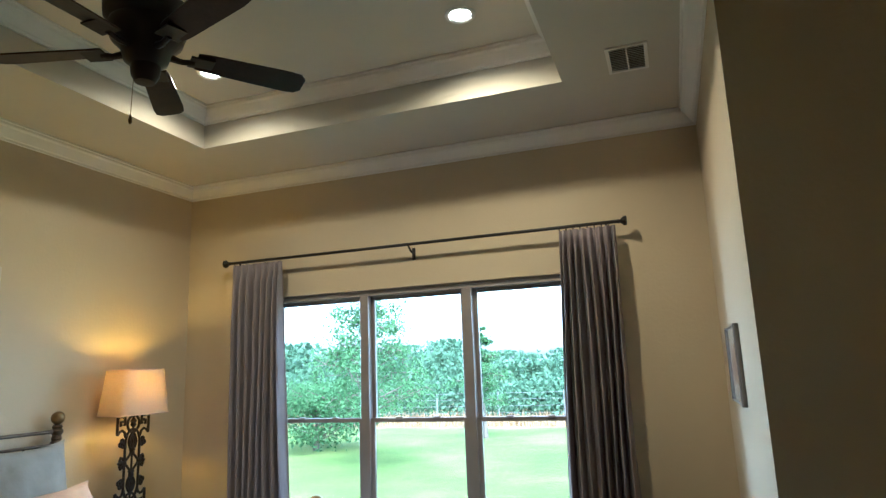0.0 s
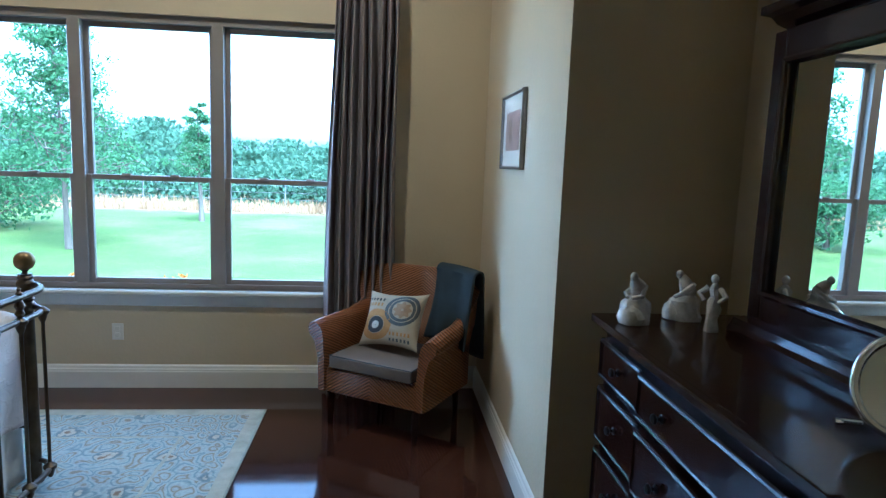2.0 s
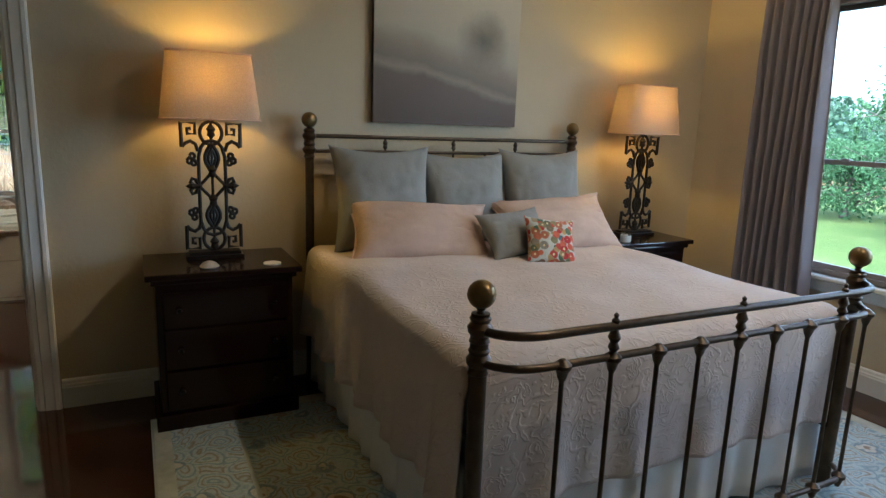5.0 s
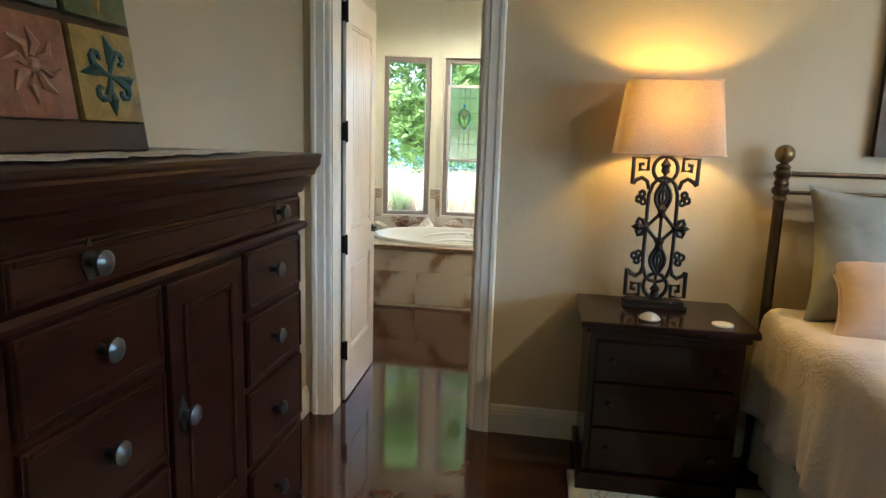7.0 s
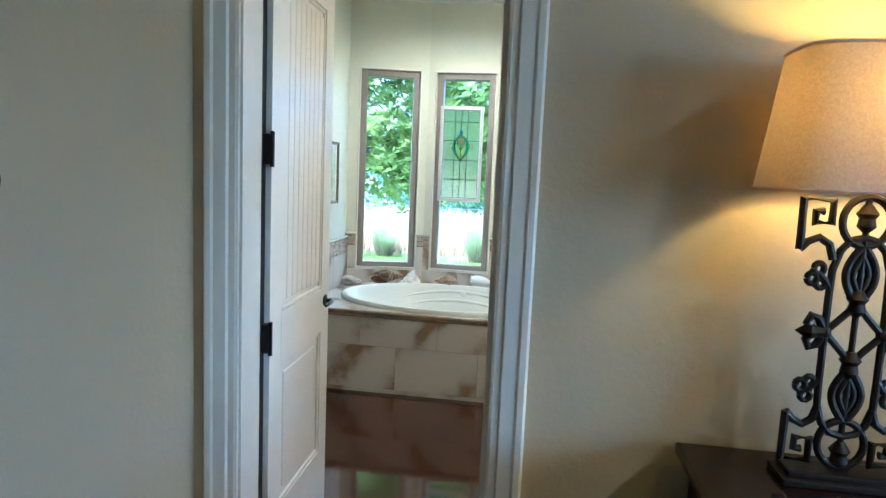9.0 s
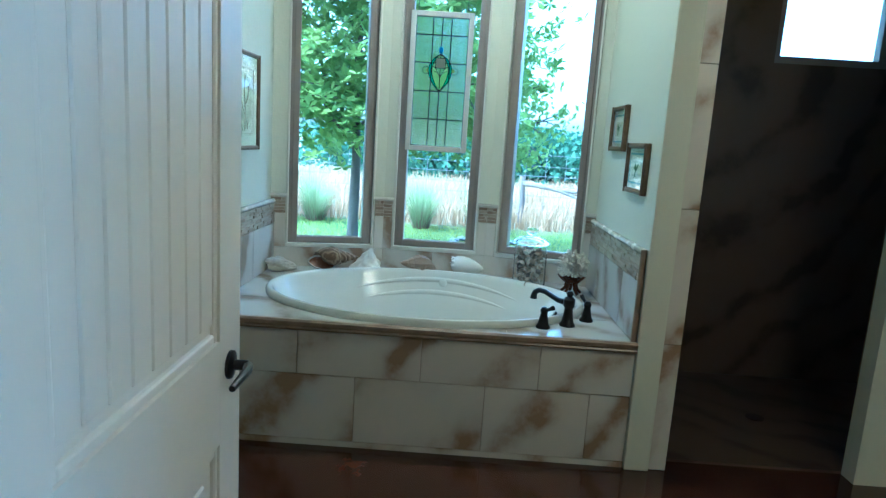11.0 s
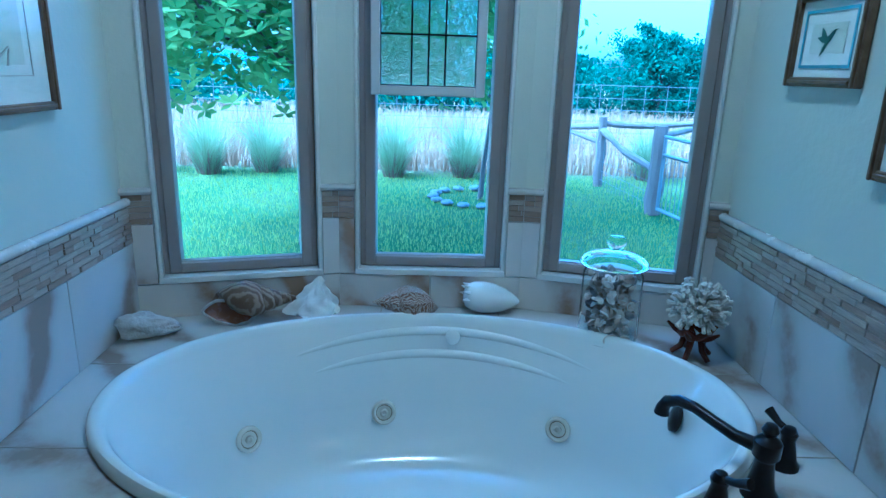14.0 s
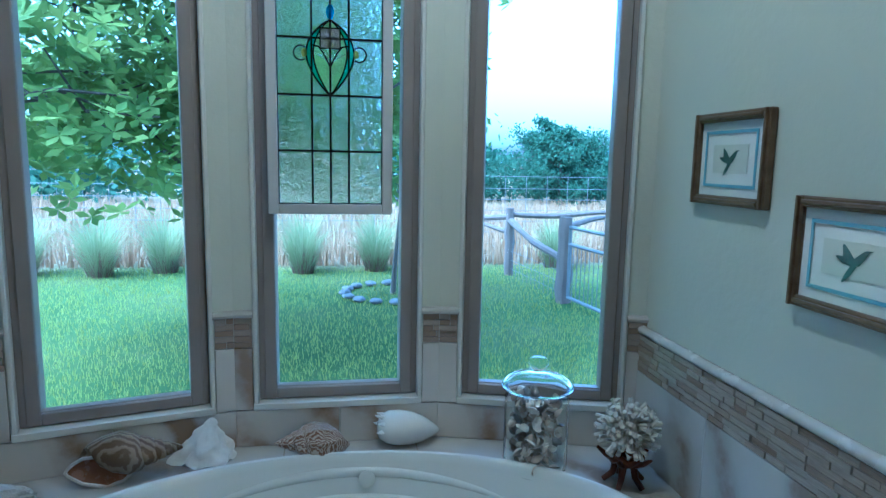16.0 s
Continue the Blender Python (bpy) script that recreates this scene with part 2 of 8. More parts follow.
# polished, stained concrete floor
M_floor, nt, b = nodes_of("stained_concrete")
v = coords(nt, "Object")
n1 = tex_noise(nt, 1.3, 7, 0.62, v, 0.6)
n2 = tex_noise(nt, 14, 5, 0.6, v)
mulf = nt.nodes.new("ShaderNodeMath")
mulf.operation = 'MULTIPLY_ADD'
mulf.inputs[1].default_value = 0.25
nt.links.new(n2, mulf.inputs[0])
nt.links.new(n1, mulf.inputs[2])
nt.links.new(ramp(nt, mulf.outputs[0], [(0.38, (0.016, 0.006, 0.004)), (0.6, (0.040, 0.015, 0.009)), (0.85, (0.075, 0.030, 0.018))]), b.inputs["Base Color"])
nt.links.new(ramp(nt, n2, [(0.3, (0.05, 0.05, 0.05)), (0.8, (0.13, 0.13, 0.13))]), b.inputs["Roughness"])
b.inputs["Coat Weight"].default_value, b.inputs["Coat Roughness"].default_value = 0.08, 0.05
bump(nt, b, n1, 0.05, 0.01)

# lampshade: linen that lets the bulb's light through
M_shade, nt, b = nodes_of("shade_linen")
v = coords(nt, "Object", (1, 1, 1))
wv = tex_noise(nt, 160, 2, 0.6, v)
nt.links.new(ramp(nt, wv, [(0.3, (0.34, 0.265, 0.195)), (0.7, (0.44, 0.35, 0.265))]), b.inputs["Base Color"])
b.inputs["Roughness"].default_value = 0.9
tl = nt.nodes.new("ShaderNodeBsdfTranslucent")
tl.inputs[0].default_value = (0.85, 0.56, 0.27, 1)
ms = nt.nodes.new("ShaderNodeMixShader")
ms.inputs[0].default_value = 0.055
nt.links.new(b.outputs[0], ms.inputs[1])
nt.links.new(tl.outputs[0], ms.inputs[2])
nt.links.new(ms.outputs[0], nt.nodes["Material Output"].inputs[0])

# embossed coverlet
M_cover, nt, b = nodes_of("matelasse_coverlet")
v = coords(nt, "Object")
wv = nt.nodes.new("ShaderNodeTexVoronoi")
wv.feature = 'SMOOTH_F1'
wv.inputs["Scale"].default_value = 11.0
dn = tex_noise(nt, 7, 3, 0.5, v)
dv = nt.nodes.new("ShaderNodeVectorMath")
dv.operation = 'MULTIPLY_ADD'
dv.inputs[1].default_value = (0.35, 0.35, 0.35)
nt.links.new(dn, dv.inputs[0])
nt.links.new(v, dv.inputs[2])
nt.links.new(dv.outputs[0], wv.inputs["Vector"])
nt.links.new(ramp(nt, tex_noise(nt, 3, 4, 0.6, v), [(0.3, (0.59, 0.50, 0.445)), (0.7, (0.69, 0.60, 0.54))]), b.inputs["Base Color"])
b.inputs["Roughness"].default_value = 0.85
b.inputs["Specular IOR Level"].default_value = 0.2
rel = nt.nodes.new("ShaderNodeMath")
rel.operation = 'PINGPONG'
rel.inputs[1].default_value = 0.11
nt.links.new(wv.outputs["Distance"], rel.inputs[0])
ridge = ramp(nt, rel.outputs[0], [(0.0, (1, 1, 1)), (0.022, (0.85, 0.85, 0.85)), (0.05, (0.08, 0.08, 0.08)), (0.11, (0, 0, 0))])
bump(nt, b, ridge, 0.32, 0.006)

# woven rattan of the armchair
M_rattan, nt, b = nodes_of("woven_rattan")
v = coords(nt, "Object")
sp = nt.nodes.new("ShaderNodeSeparateXYZ")
nt.links.new(v, sp.inputs[0])
ax = nt.nodes.new("ShaderNodeMath")
ax.operation = 'ABSOLUTE'
nt.links.new(sp.outputs[0], ax.inputs[0])
a1 = nt.nodes.new("ShaderNodeMath")
a1.operation = 'MULTIPLY_ADD'
a1.inputs[1].default_value = 0.9
nt.links.new(sp.outputs[1], a1.inputs[0])
nt.links.new(ax.outputs[0], a1.inputs[2])
a2 = nt.nodes.new("ShaderNodeMath")
a2.operation = 'MULTIPLY_ADD'
a2.inputs[1].default_value = 1.5
nt.links.new(sp.outputs[2], a2.inputs[0])
nt.links.new(a1.outputs[0], a2.inputs[2])
cv_ = nt.nodes.new("ShaderNodeCombineXYZ")
nt.links.new(a2.outputs[0], cv_.inputs[0])
wv = nt.nodes.new("ShaderNodeTexWave")
wv.inputs["Scale"].default_value, wv.inputs["Distortion"].default_value = 10.5, 0.8
wv.inputs["Detail"].default_value, wv.inputs["Detail Scale"].default_value = 2.0, 6.0
nt.links.new(cv_.outputs[0], wv.inputs["Vector"])
strand = tex_noise(nt, 90, 3, 0.6, v)
wm = nt.nodes.new("ShaderNodeMath")
wm.operation = 'MULTIPLY_ADD'
wm.inputs[1].default_value = 0.35
nt.links.new(strand, wm.inputs[0])
nt.links.new(wv.outputs[1], wm.inputs[2])
nt.links.new(ramp(nt, wm.outputs[0], [(0.2, (0.075, 0.024, 0.006)), (0.55, (0.185, 0.066, 0.017)), (1.1, (0.30, 0.118, 0.033))]), b.inputs["Base Color"])
b.inputs["Roughness"].default_value = 0.38
bump(nt, b, wm.outputs[0], 0.5, 0.010)

# rug: pale ground with scrolls and a border
M_rug, nt, b = nodes_of("wool_rug")
v = coords(nt, "Object")
dn = tex_noise(nt, 2.6, 2, 0.5, v)
dv = nt.nodes.new("ShaderNodeVectorMath")
dv.operation = 'MULTIPLY_ADD'
dv.inputs[1].default_value = (0.5, 0.5, 0.5)
nt.links.new(dn, dv.inputs[0])
nt.links.new(v, dv.inputs[2])
vo = nt.nodes.new("ShaderNodeTexVoronoi")
vo.inputs["Scale"].default_value = 8.0
nt.links.new(dv.outputs[0], vo.inputs["Vector"])
pp = nt.nodes.new("ShaderNodeMath")
pp.operation = 'PINGPONG'
pp.inputs[1].default_value = 0.19
nt.links.new(vo.outputs["Distance"], pp.inputs[0])
pat = ramp(nt, pp.outputs[0], [(0.0, (0.30, 0.26, 0.19)), (0.025, (0.36, 0.34, 0.28)), (0.05, (0.43, 0.47, 0.46)), (0.13, (0.45, 0.51, 0.51)), (0.185, (0.27, 0.34, 0.36))])
vf = nt.nodes.new("ShaderNodeTexVoronoi")
vf.inputs["Scale"].default_value, vf.inputs["Randomness"].default_value = 3.4, 0.55
dv2 = nt.nodes.new("ShaderNodeVectorMath")
dv2.operation = 'MULTIPLY_ADD'
dv2.inputs[1].default_value = (0.10, 0.10, 0.10)
nt.links.new(tex_noise(nt, 16, 2, 0.5, v), dv2.inputs[0])
nt.links.new(v, dv2.inputs[2])
nt.links.new(dv2.outputs[0], vf.inputs["Vector"])
flower = ramp(nt, vf.outputs["Distance"], [(0.0, (0.24, 0.155, 0.085)), (0.07, (0.29, 0.20, 0.12)), (0.09, (0.56, 0.53, 0.43)), (0.15, (0.56, 0.53, 0.43)), (0.17, (0.19, 0.24, 0.27)), (0.21, (0.24, 0.30, 0.32)), (0.24, (0.5, 0.52, 0.49))])
fmask = ramp(nt, vf.outputs["Distance"], [(0.22, (0.85, 0.85, 0.85)), (0.26, (0, 0, 0))])
fmix = nt.nodes.new("ShaderNodeMixRGB")
nt.links.new(fmask, fmix.inputs[0])
nt.links.new(pat, fmix.inputs[1])
nt.links.new(flower, fmix.inputs[2])
pat = fmix.outputs[0]
fl = ramp(nt, tex_noise(nt, 70, 3, 0.6, v), [(0.3, (0.8, 0.8, 0.8)), (0.7, (1.1, 1.1, 1.1))])
mm = nt.nodes.new("ShaderNodeMixRGB")
mm.blend_type = 'MULTIPLY'
mm.inputs[0].default_value = 1.0
nt.links.new(pat, mm.inputs[1])
nt.links.new(fl, mm.inputs[2])
nt.links.new(mm.outputs[0], b.inputs["Base Color"])
b.inputs["Roughness"].default_value = 0.95
b.inputs["Specular IOR Level"].default_value = 0.1
bump(nt, b, tex_noise(nt, 180, 2, 0.5, v), 0.5, 0.004)
M_rugedge = plain("rug_binding", (0.36, 0.37, 0.32), 0.95, var=0.1, scale=8, grain=150, bstr=0.4)
M_rugband = plain("rug_border_band", (0.44, 0.44, 0.36), 0.95, var=0.25, scale=9, grain=120, bstr=0.4)

# ---- geometry helpers ----


def obj(name, bm, mat, parent=None, label="", smooth=False):
    me = bpy.data.meshes.new(name)
    bmesh.ops.recalc_face_normals(bm, faces=bm.faces)
    bm.to_mesh(me)
    bm.free()
    me.materials.append(mat)
    if smooth:
        me.polygons.foreach_set("use_smooth", [True] * len(me.polygons))
        me.set_sharp_from_angle(angle=radians(38))
    ob = new(name, me)
    if parent is not None:
        ob.parent = parent
    if label:
        ob["label"] = label
    return ob


def thing(name, base, label, category, group="", rz=0.0):
    ob = new(name)
    ob.empty_display_size = 0.1
    ob.matrix_world = pose(*base, 0, 0, rz)
    return tagged(ob, label, category, group)


def part(name, bm, mat, parent, label="", smooth=False, world=False):
    """One mesh under a thing or a part; world: the mesh is given in the room's coordinates."""
    if world:
        root = parent
        m = Matrix.Identity(4)
        while root is not None:
            m = root.matrix_basis @ m
            root = root.parent
        bm.transform(m.inverted())
    return obj(name, bm, mat, parent, label, smooth)


def structure(name, bm, mat, label, category, smooth=False):
    return tagged(obj(name, bm, mat, None, "", smooth), label, category, "", "structure")


def B():
    return bmesh.new()


def box(bm, x0, y0, z0, x1, y1, z1, bev=0.0, seg=2):
    n0 = len(bm.verts)
    r = bmesh.ops.create_cube(bm, size=1.0, matrix=Matrix.Translation(((x0 + x1) / 2, (y0 + y1) / 2, (z0 + z1) / 2)) @ Matrix.Diagonal((abs(x1 - x0), abs(y1 - y0), abs(z1 - z0), 1)))
    if bev > 0:
        es = {e for vv in r["verts"] for e in vv.link_edges}
        bmesh.ops.bevel(bm, geom=list(es), offset=bev, segments=seg, affect='EDGES', profile=0.7)
    return bm


def tube(bm, pts, r, seg=8, closed=False, cap=True):
    """A round bar along a line of points; r: one radius or one for each point."""
    pts = [Vector(p) for p in pts]
    n = len(pts)
    rs = r if isinstance(r, (list, tuple)) else [r] * n
    rings = []
    up = Vector((0, 0, 1))
    prev = None
    for i, p in enumerate(pts):
        a = pts[(i - 1) % n] if (i > 0 or closed) else p
        c = pts[(i + 1) % n] if (i < n - 1 or closed) else p
        d = (c - a).normalized()
        if prev is None:
            s = d.cross(up)
            if s.length < 0.05:
                s = d.cross(Vector((1, 0, 0)))
        else:
            s = prev - d * prev.dot(d)
        s.normalize()
        prev = s
        t = d.cross(s)
        rings.append([bm.verts.new(p + (s * math.cos(2 * math.pi * k / seg) + t * math.sin(2 * math.pi * k / seg)) * rs[i]) for k in range(seg)])
    m = n if closed else n - 1
    for i in range(m):
        A, C = rings[i], rings[(i + 1) % n]
        for k in range(seg):
            bm.faces.new((A[k], A[(k + 1) % seg], C[(k + 1) % seg], C[k]))
    if cap and not closed:
        bm.faces.new(rings[0][::-1])
        bm.faces.new(rings[-1])
    return bm


def lathe(bm, prof, at=(0, 0, 0), seg=16, m=None, sx=1.0, sy=1.0):
    """A turned shape: (radius, height) pairs round the z axis at a place."""
    at = Vector(at)
    rings = []
    for r, z in prof:
        if r < 1e-5:
            rings.append([bm.verts.new((0, 0, z))])
        else:
            rings.append([bm.verts.new((sx * r * math.cos(2 * math.pi * k / seg), sy * r * math.sin(2 * math.pi * k / seg), z)) for k in range(seg)])
    fresh = [v for ring in rings for v in ring]
    for A, C in zip(rings, rings[1:]):
        for k in range(seg):
            q = (k + 1) % seg
            if len(A) == 1 and len(C) == 1:
                continue
            if len(A) == 1:
                bm.faces.new((A[0], C[k], C[q]))
            elif len(C) == 1:
                bm.faces.new((A[k], A[q], C[0]))
            else:
                bm.faces.new((A[k], A[q], C[q], C[k]))
    for end in (rings[0], rings[-1]):
        if len(end) > 2:
            bm.faces.new(end)
    mm = Matrix.Translation(at) @ (m if m is not None else Matrix.Identity(4))
    for v in fresh:
        v.co = mm @ v.co
    return bm


def ball(bm, at, r, seg=14, sz=1.0):
    return lathe(bm, [(r * math.sin(math.pi * i / 10), -r * sz * math.cos(math.pi * i / 10)) for i in range(11)], at, seg)


def prism(bm, prof, p0, p1, inward):
    """A moulding: profile of (out, up) pairs drawn along the wall line p0 to p1; inward: unit vector away from the wall."""
    p0, p1, n = Vector(p0), Vector(p1), Vector(inward)
    A = [bm.verts.new(p0 + n * o + Vector((0, 0, u))) for o, u in prof]
    C = [bm.verts.new(p1 + n * o + Vector((0, 0, u))) for o, u in prof]
    k = len(prof)
    for i in range(k):
        bm.faces.new((A[i], A[(i + 1) % k], C[(i + 1) % k], C[i]))
    bm.faces.new(A)
    bm.faces.new(C[::-1])
    return bm


def sheet(bm, f, nu, nv, close_u=False):
    """A surface from f(u, v), u and v from 0 to 1."""
    g = [[bm.verts.new(f(i / nu, j / nv)) for j in range(nv + 1)] for i in range(nu + (0 if close_u else 1))]
    for i in range(nu):
        A, C = g[i], g[(i + 1) % len(g)]
        for j in range(nv):
            bm.faces.new((A[j], A[j + 1], C[j + 1], C[j]))
    return bm


def thicken(ob, t, offset=0.0):
    mod = ob.modifiers.new("thickness", 'SOLIDIFY')
    mod.thickness, mod.offset = t, offset
    return ob


def wall_x(bm, x0, x1, y0, y1, z1, holes=()):
    """A wall that runs along x, with holes (xa, xb, za, zb)."""
    xs = sorted({x0, x1, *[h[0] for h in holes], *[h[1] for h in holes]})
    for a, c in zip(xs, xs[1:]):
        hs = sorted([h for h in holes if h[0] <= a and h[1] >= c], key=lambda h: h[2])
        z = 0.0
        for h in hs:
            if h[2] > z:
                box(bm, a, y0, z, c, y1, h[2])
            z = h[3]
        if z < z1:
            box(bm, a, y0, z, c, y1, z1)
    return bm


def wall_y(bm, y0, y1, x0, x1, z1, holes=()):
    wall_x(bm, y0, y1, x0, x1, z1, holes)
    bm.transform(Matrix(((0, 1, 0, 0), (1, 0, 0, 0), (0, 0, 1, 0), (0, 0, 0, 1))))
    return bm


# ---- the large structure ----
XW, XE, YN, YS, ZC = -2.29, 2.29, 6.0, 0.27, 3.66
AY0, AY1, AX = 2.16, 4.03, 3.03          # dresser alcove
DY0, DY1, DZ = 0.425, 1.258, 2.47         # bathroom door opening
WX, WZ0, WZ1 = 1.372, 0.70, 2.535         # bedroom window opening
WT = 0.16

bm = box(B(), -6.6, -1.7, -0.3, 3.3, 6.35, 0.0)
structure("floor", bm, M_floor, "dark brown stained and polished concrete floor", "floor")
structure("wall_north", wall_x(B(), XW, XE, YN, YN + 0.2, ZC + 0.5, [(-WX, WX, WZ0, WZ1)]), M_wall, "tan painted wall with a wide triple window", "wall")
structure("wall_west", wall_y(B(), -1.6, YN + 0.2, XW - WT, XW, ZC + 0.5, [(DY0, DY1, 0.0, DZ)]), M_wall, "tan painted wall behind the bed with a doorway", "wall")
structure("wall_south", box(B(), XW, YS - 0.15, 0, AX + 0.1, YS, ZC + 0.5), M_wall, "plain tan painted wall behind the tall chest", "wall")
structure("wall_east", wall_y(B(), AY1 + 0.001, YN + 0.2, XE, AX + 0.14, ZC + 0.5), M_wall, "tan painted wall beside the window and armchair", "wall")
structure("wall_east_near", box(B(), XE, YS, 0, AX + 0.14, AY0 - 0.001, ZC + 0.5, 0.012), M_wall, "tan painted wall end beside the dresser alcove", "wall")
structure("wall_alcove", box(B(), AX, AY0, 0, AX + 0.13, AY1, ZC + 0.5), M_wall, "tan painted back wall of the dresser alcove", "wall")

# tray ceiling
TX0, TX1, TY0, TY1, TZ = -1.40, 1.465, 1.15, 5.12, 3.97
bm = B()
box(bm, XW - 0.1, TY1, ZC, AX + 0.1, YN + 0.1, ZC + 0.1)
box(bm, XW - 0.1, YS - 0.1, ZC, AX + 0.1, TY0, ZC + 0.1)
box(bm, XW - 0.1, TY0, ZC, TX0, TY1, ZC + 0.1)
box(bm, TX1, TY0, ZC, AX + 0.1, TY1, ZC + 0.1)
for a in ((TX0 - 0.1, TY0 - 0.1, TX0 - 0.003, TY1 + 0.1), (TX1 + 0.003, TY0 - 0.1, TX1 + 0.1, TY1 + 0.1), (TX0 - 0.003, TY0 - 0.1, TX1 + 0.003, TY0 - 0.003), (TX0 - 0.003, TY1 + 0.003, TX1 + 0.003, TY1 + 0.1)):
    box(bm, a[0], a[1], ZC + 0.002, a[2], a[3], TZ)
box(bm, TX0 - 0.2, TY0 - 0.2, TZ, TX1 + 0.2, TY1 + 0.2, TZ + 0.1)
structure("ceiling", bm, M_ceil, "beige painted tray ceiling with a raised centre", "ceiling")

CROWN = [(0, -0.115), (0.014, -0.115), (0.018, -0.1), (0.03, -0.094), (0.05, -0.07), (0.075, -0.04), (0.095, -0.03), (0.1, -0.014), (0.11, -0.012), (0.11, 0), (0, 0)]


def runs(name, prof, z, lines, mat, label, category):
    bm = B()
    for p0, p1, n in lines:
        prism(bm, prof, (*p0, z), (*p1, z), (*n, 0))
    return structure(name, bm, mat, label, category)


runs("trim_crown", CROWN, ZC - 0.002, [((XW, YN), (XE, YN), (0, -1)), ((XW, YS), (XW, YN), (1, 0)), ((XE, AY1), (XE, YN), (-1, 0)), ((XE, YS), (XE, AY0), (-1, 0)), ((XW, YS), (XE, YS), (0, 1))], M_trim, "white painted crown moulding", "moulding")
runs("trim_tray", CROWN, TZ - 0.002, [((TX0, TY0), (TX0, TY1), (1, 0)), ((TX1, TY0), (TX1, TY1), (-1, 0)), ((TX0, TY0), (TX1, TY0), (0, 1)), ((TX0, TY1), (TX1, TY1), (0, -1))], M_trim, "white painted crown moulding inside the tray", "moulding")
BASE = [(0, 0), (0.02, 0), (0.02, 0.115), (0.017, 0.122), (0.017, 0.132), (0.012, 0.140), (0.010, 0.155), (0.004, 0.163), (0, 0.165)]
runs("baseboard", BASE, 0.0, [((XW, YN), (XE, YN), (0, -1)), ((XW, 1.372), (XW, YN), (1, 0)), ((XE, AY1), (XE, YN), (-1, 0)), ((XE, YS), (XE, AY0), (-1, 0)), ((XW, YS), (XE, YS), (0, 1)), ((XE, AY1), (AX, AY1), (0, -1)), ((AX, AY0), (AX, AY1), (-1, 0)), ((XE, AY0), (AX, AY0), (0, 1))], M_trim, "white painted stepped baseboard", "baseboard")

# door casing, jamb
CW = [(0, 0), (0.012, 0), (0.016, 0.01), (0.016, 0.03), (0.024, 0.036), (0.024, 0.078), (0.030, 0.086), (0.030, 0.104), (0.022, 0.112), (0, 0.112)]
bm = B()
for ys, s in ((DY0, -1), (DY1, 1)):
    A = [bm.verts.new((XW + o, ys + s * (w - 0.004), 0.0)) for o, w in CW]
    C = [bm.verts.new((XW + o, ys + s * (w - 0.004), DZ + 0.1)) for o, w in CW]
    k = len(CW)
    for i in range(k):
        bm.faces.new((A[i], A[(i + 1) % k], C[(i + 1) % k], C[i]))
    bm.faces.new(A)
    bm.faces.new(C[::-1])
prism(bm, [(0, 0), (0.03, 0), (0.03, 0.09), (0.02, 0.11), (0, 0.11)], (XW, DY0 - 0.1, DZ), (XW, DY1 + 0.1, DZ), (1, 0, 0))
for ys, ye in ((DY0 - 0.1, DY0), (DY1, DY1 + 0.1)):
    box(bm, XW - WT - 0.018, ys, 0, XW - WT, ye, DZ + 0.1, 0.004)
box(bm, XW - WT, DY0 - 0.002, 0, XW - 0.002, DY0 + 0.012, DZ)
box(bm, XW - WT, DY1 - 0.012, 0, XW - 0.002, DY1 + 0.002, DZ)
box(bm, XW - WT, DY0, DZ - 0.012, XW - 0.002, DY1, DZ + 0.002)
box(bm, XW - 0.10, DY1 - 0.026, 0, XW - 0.055, DY1 - 0.012, DZ - 0.012)
structure("trim_door_casing", bm, M_trim, "white painted fluted door casing", "door casing")

# the bathroom door, open into the bathroom
door = thing("door_1", (XW - WT - 0.02, DY0 - 0.012, 0.012), "white painted panelled door standing open into the bathroom", "door", rz=181.7)
door["kind"] = "structure"
LW, LH, LT = 0.70, 2.43, 0.042
bm = B()


def door_panelled(bm):
    st, rails = 0.11, [(0.0, 0.30), (0.865, 1.06), (2.26, LH)]
    box(bm, 0, -LT, 0, st, 0, LH, 0.002)
    box(bm, LW - st, -LT, 0, LW, 0, LH, 0.002)
    for a, c in rails:
        box(bm, st, -LT, a, LW - st, 0, c)
    for a, c in ((0.30, 0.865), (1.06, 2.26)):
        box(bm, st, -LT + 0.013, a, LW - st, -0.013, c)


door_panelled(bm)
leaf = part("leaf", bm, M_doorpaint, door)
for a, c in ((0.30, 0.865), (1.06, 2.26)):
    for side in (-LT + 0.013, -0.013):
        s = 1 if side > -0.02 else -1
        bm = B()
        for i in range(8):
            x0 = 0.125 + i * 0.0565
            box(bm, x0, side - 0.003 if s > 0 else side - 0.006, a + 0.035, x0 + 0.053, side + 0.006 if s > 0 else side + 0.003, c - 0.035, 0.003, 1)
        if a > 1:
            part("plank_panel", bm, M_doorpaint, leaf)
        else:
            bm.free()
            lo, hi = (side - 0.003, side + 0.005) if s > 0 else (side - 0.005, side + 0.003)
            part("flat_panel", box(B(), 0.16, lo, a + 0.05, LW - 0.16, hi, c - 0.05, 0.004, 1), M_doorpaint, leaf)
        bm = B()
        for q in ((0.11, a, 0.125, c), (LW - 0.125, a, LW - 0.11, c), (0.125, a, LW - 0.125, a + 0.018), (0.125, c - 0.018, LW - 0.125, c)):
            box(bm, q[0], side - 0.004 if s > 0 else side - 0.009, q[1], q[2], side + 0.009 if s > 0 else side + 0.004, q[3], 0.003, 1)
        part("panel_moulding", bm, M_doorpaint, leaf)
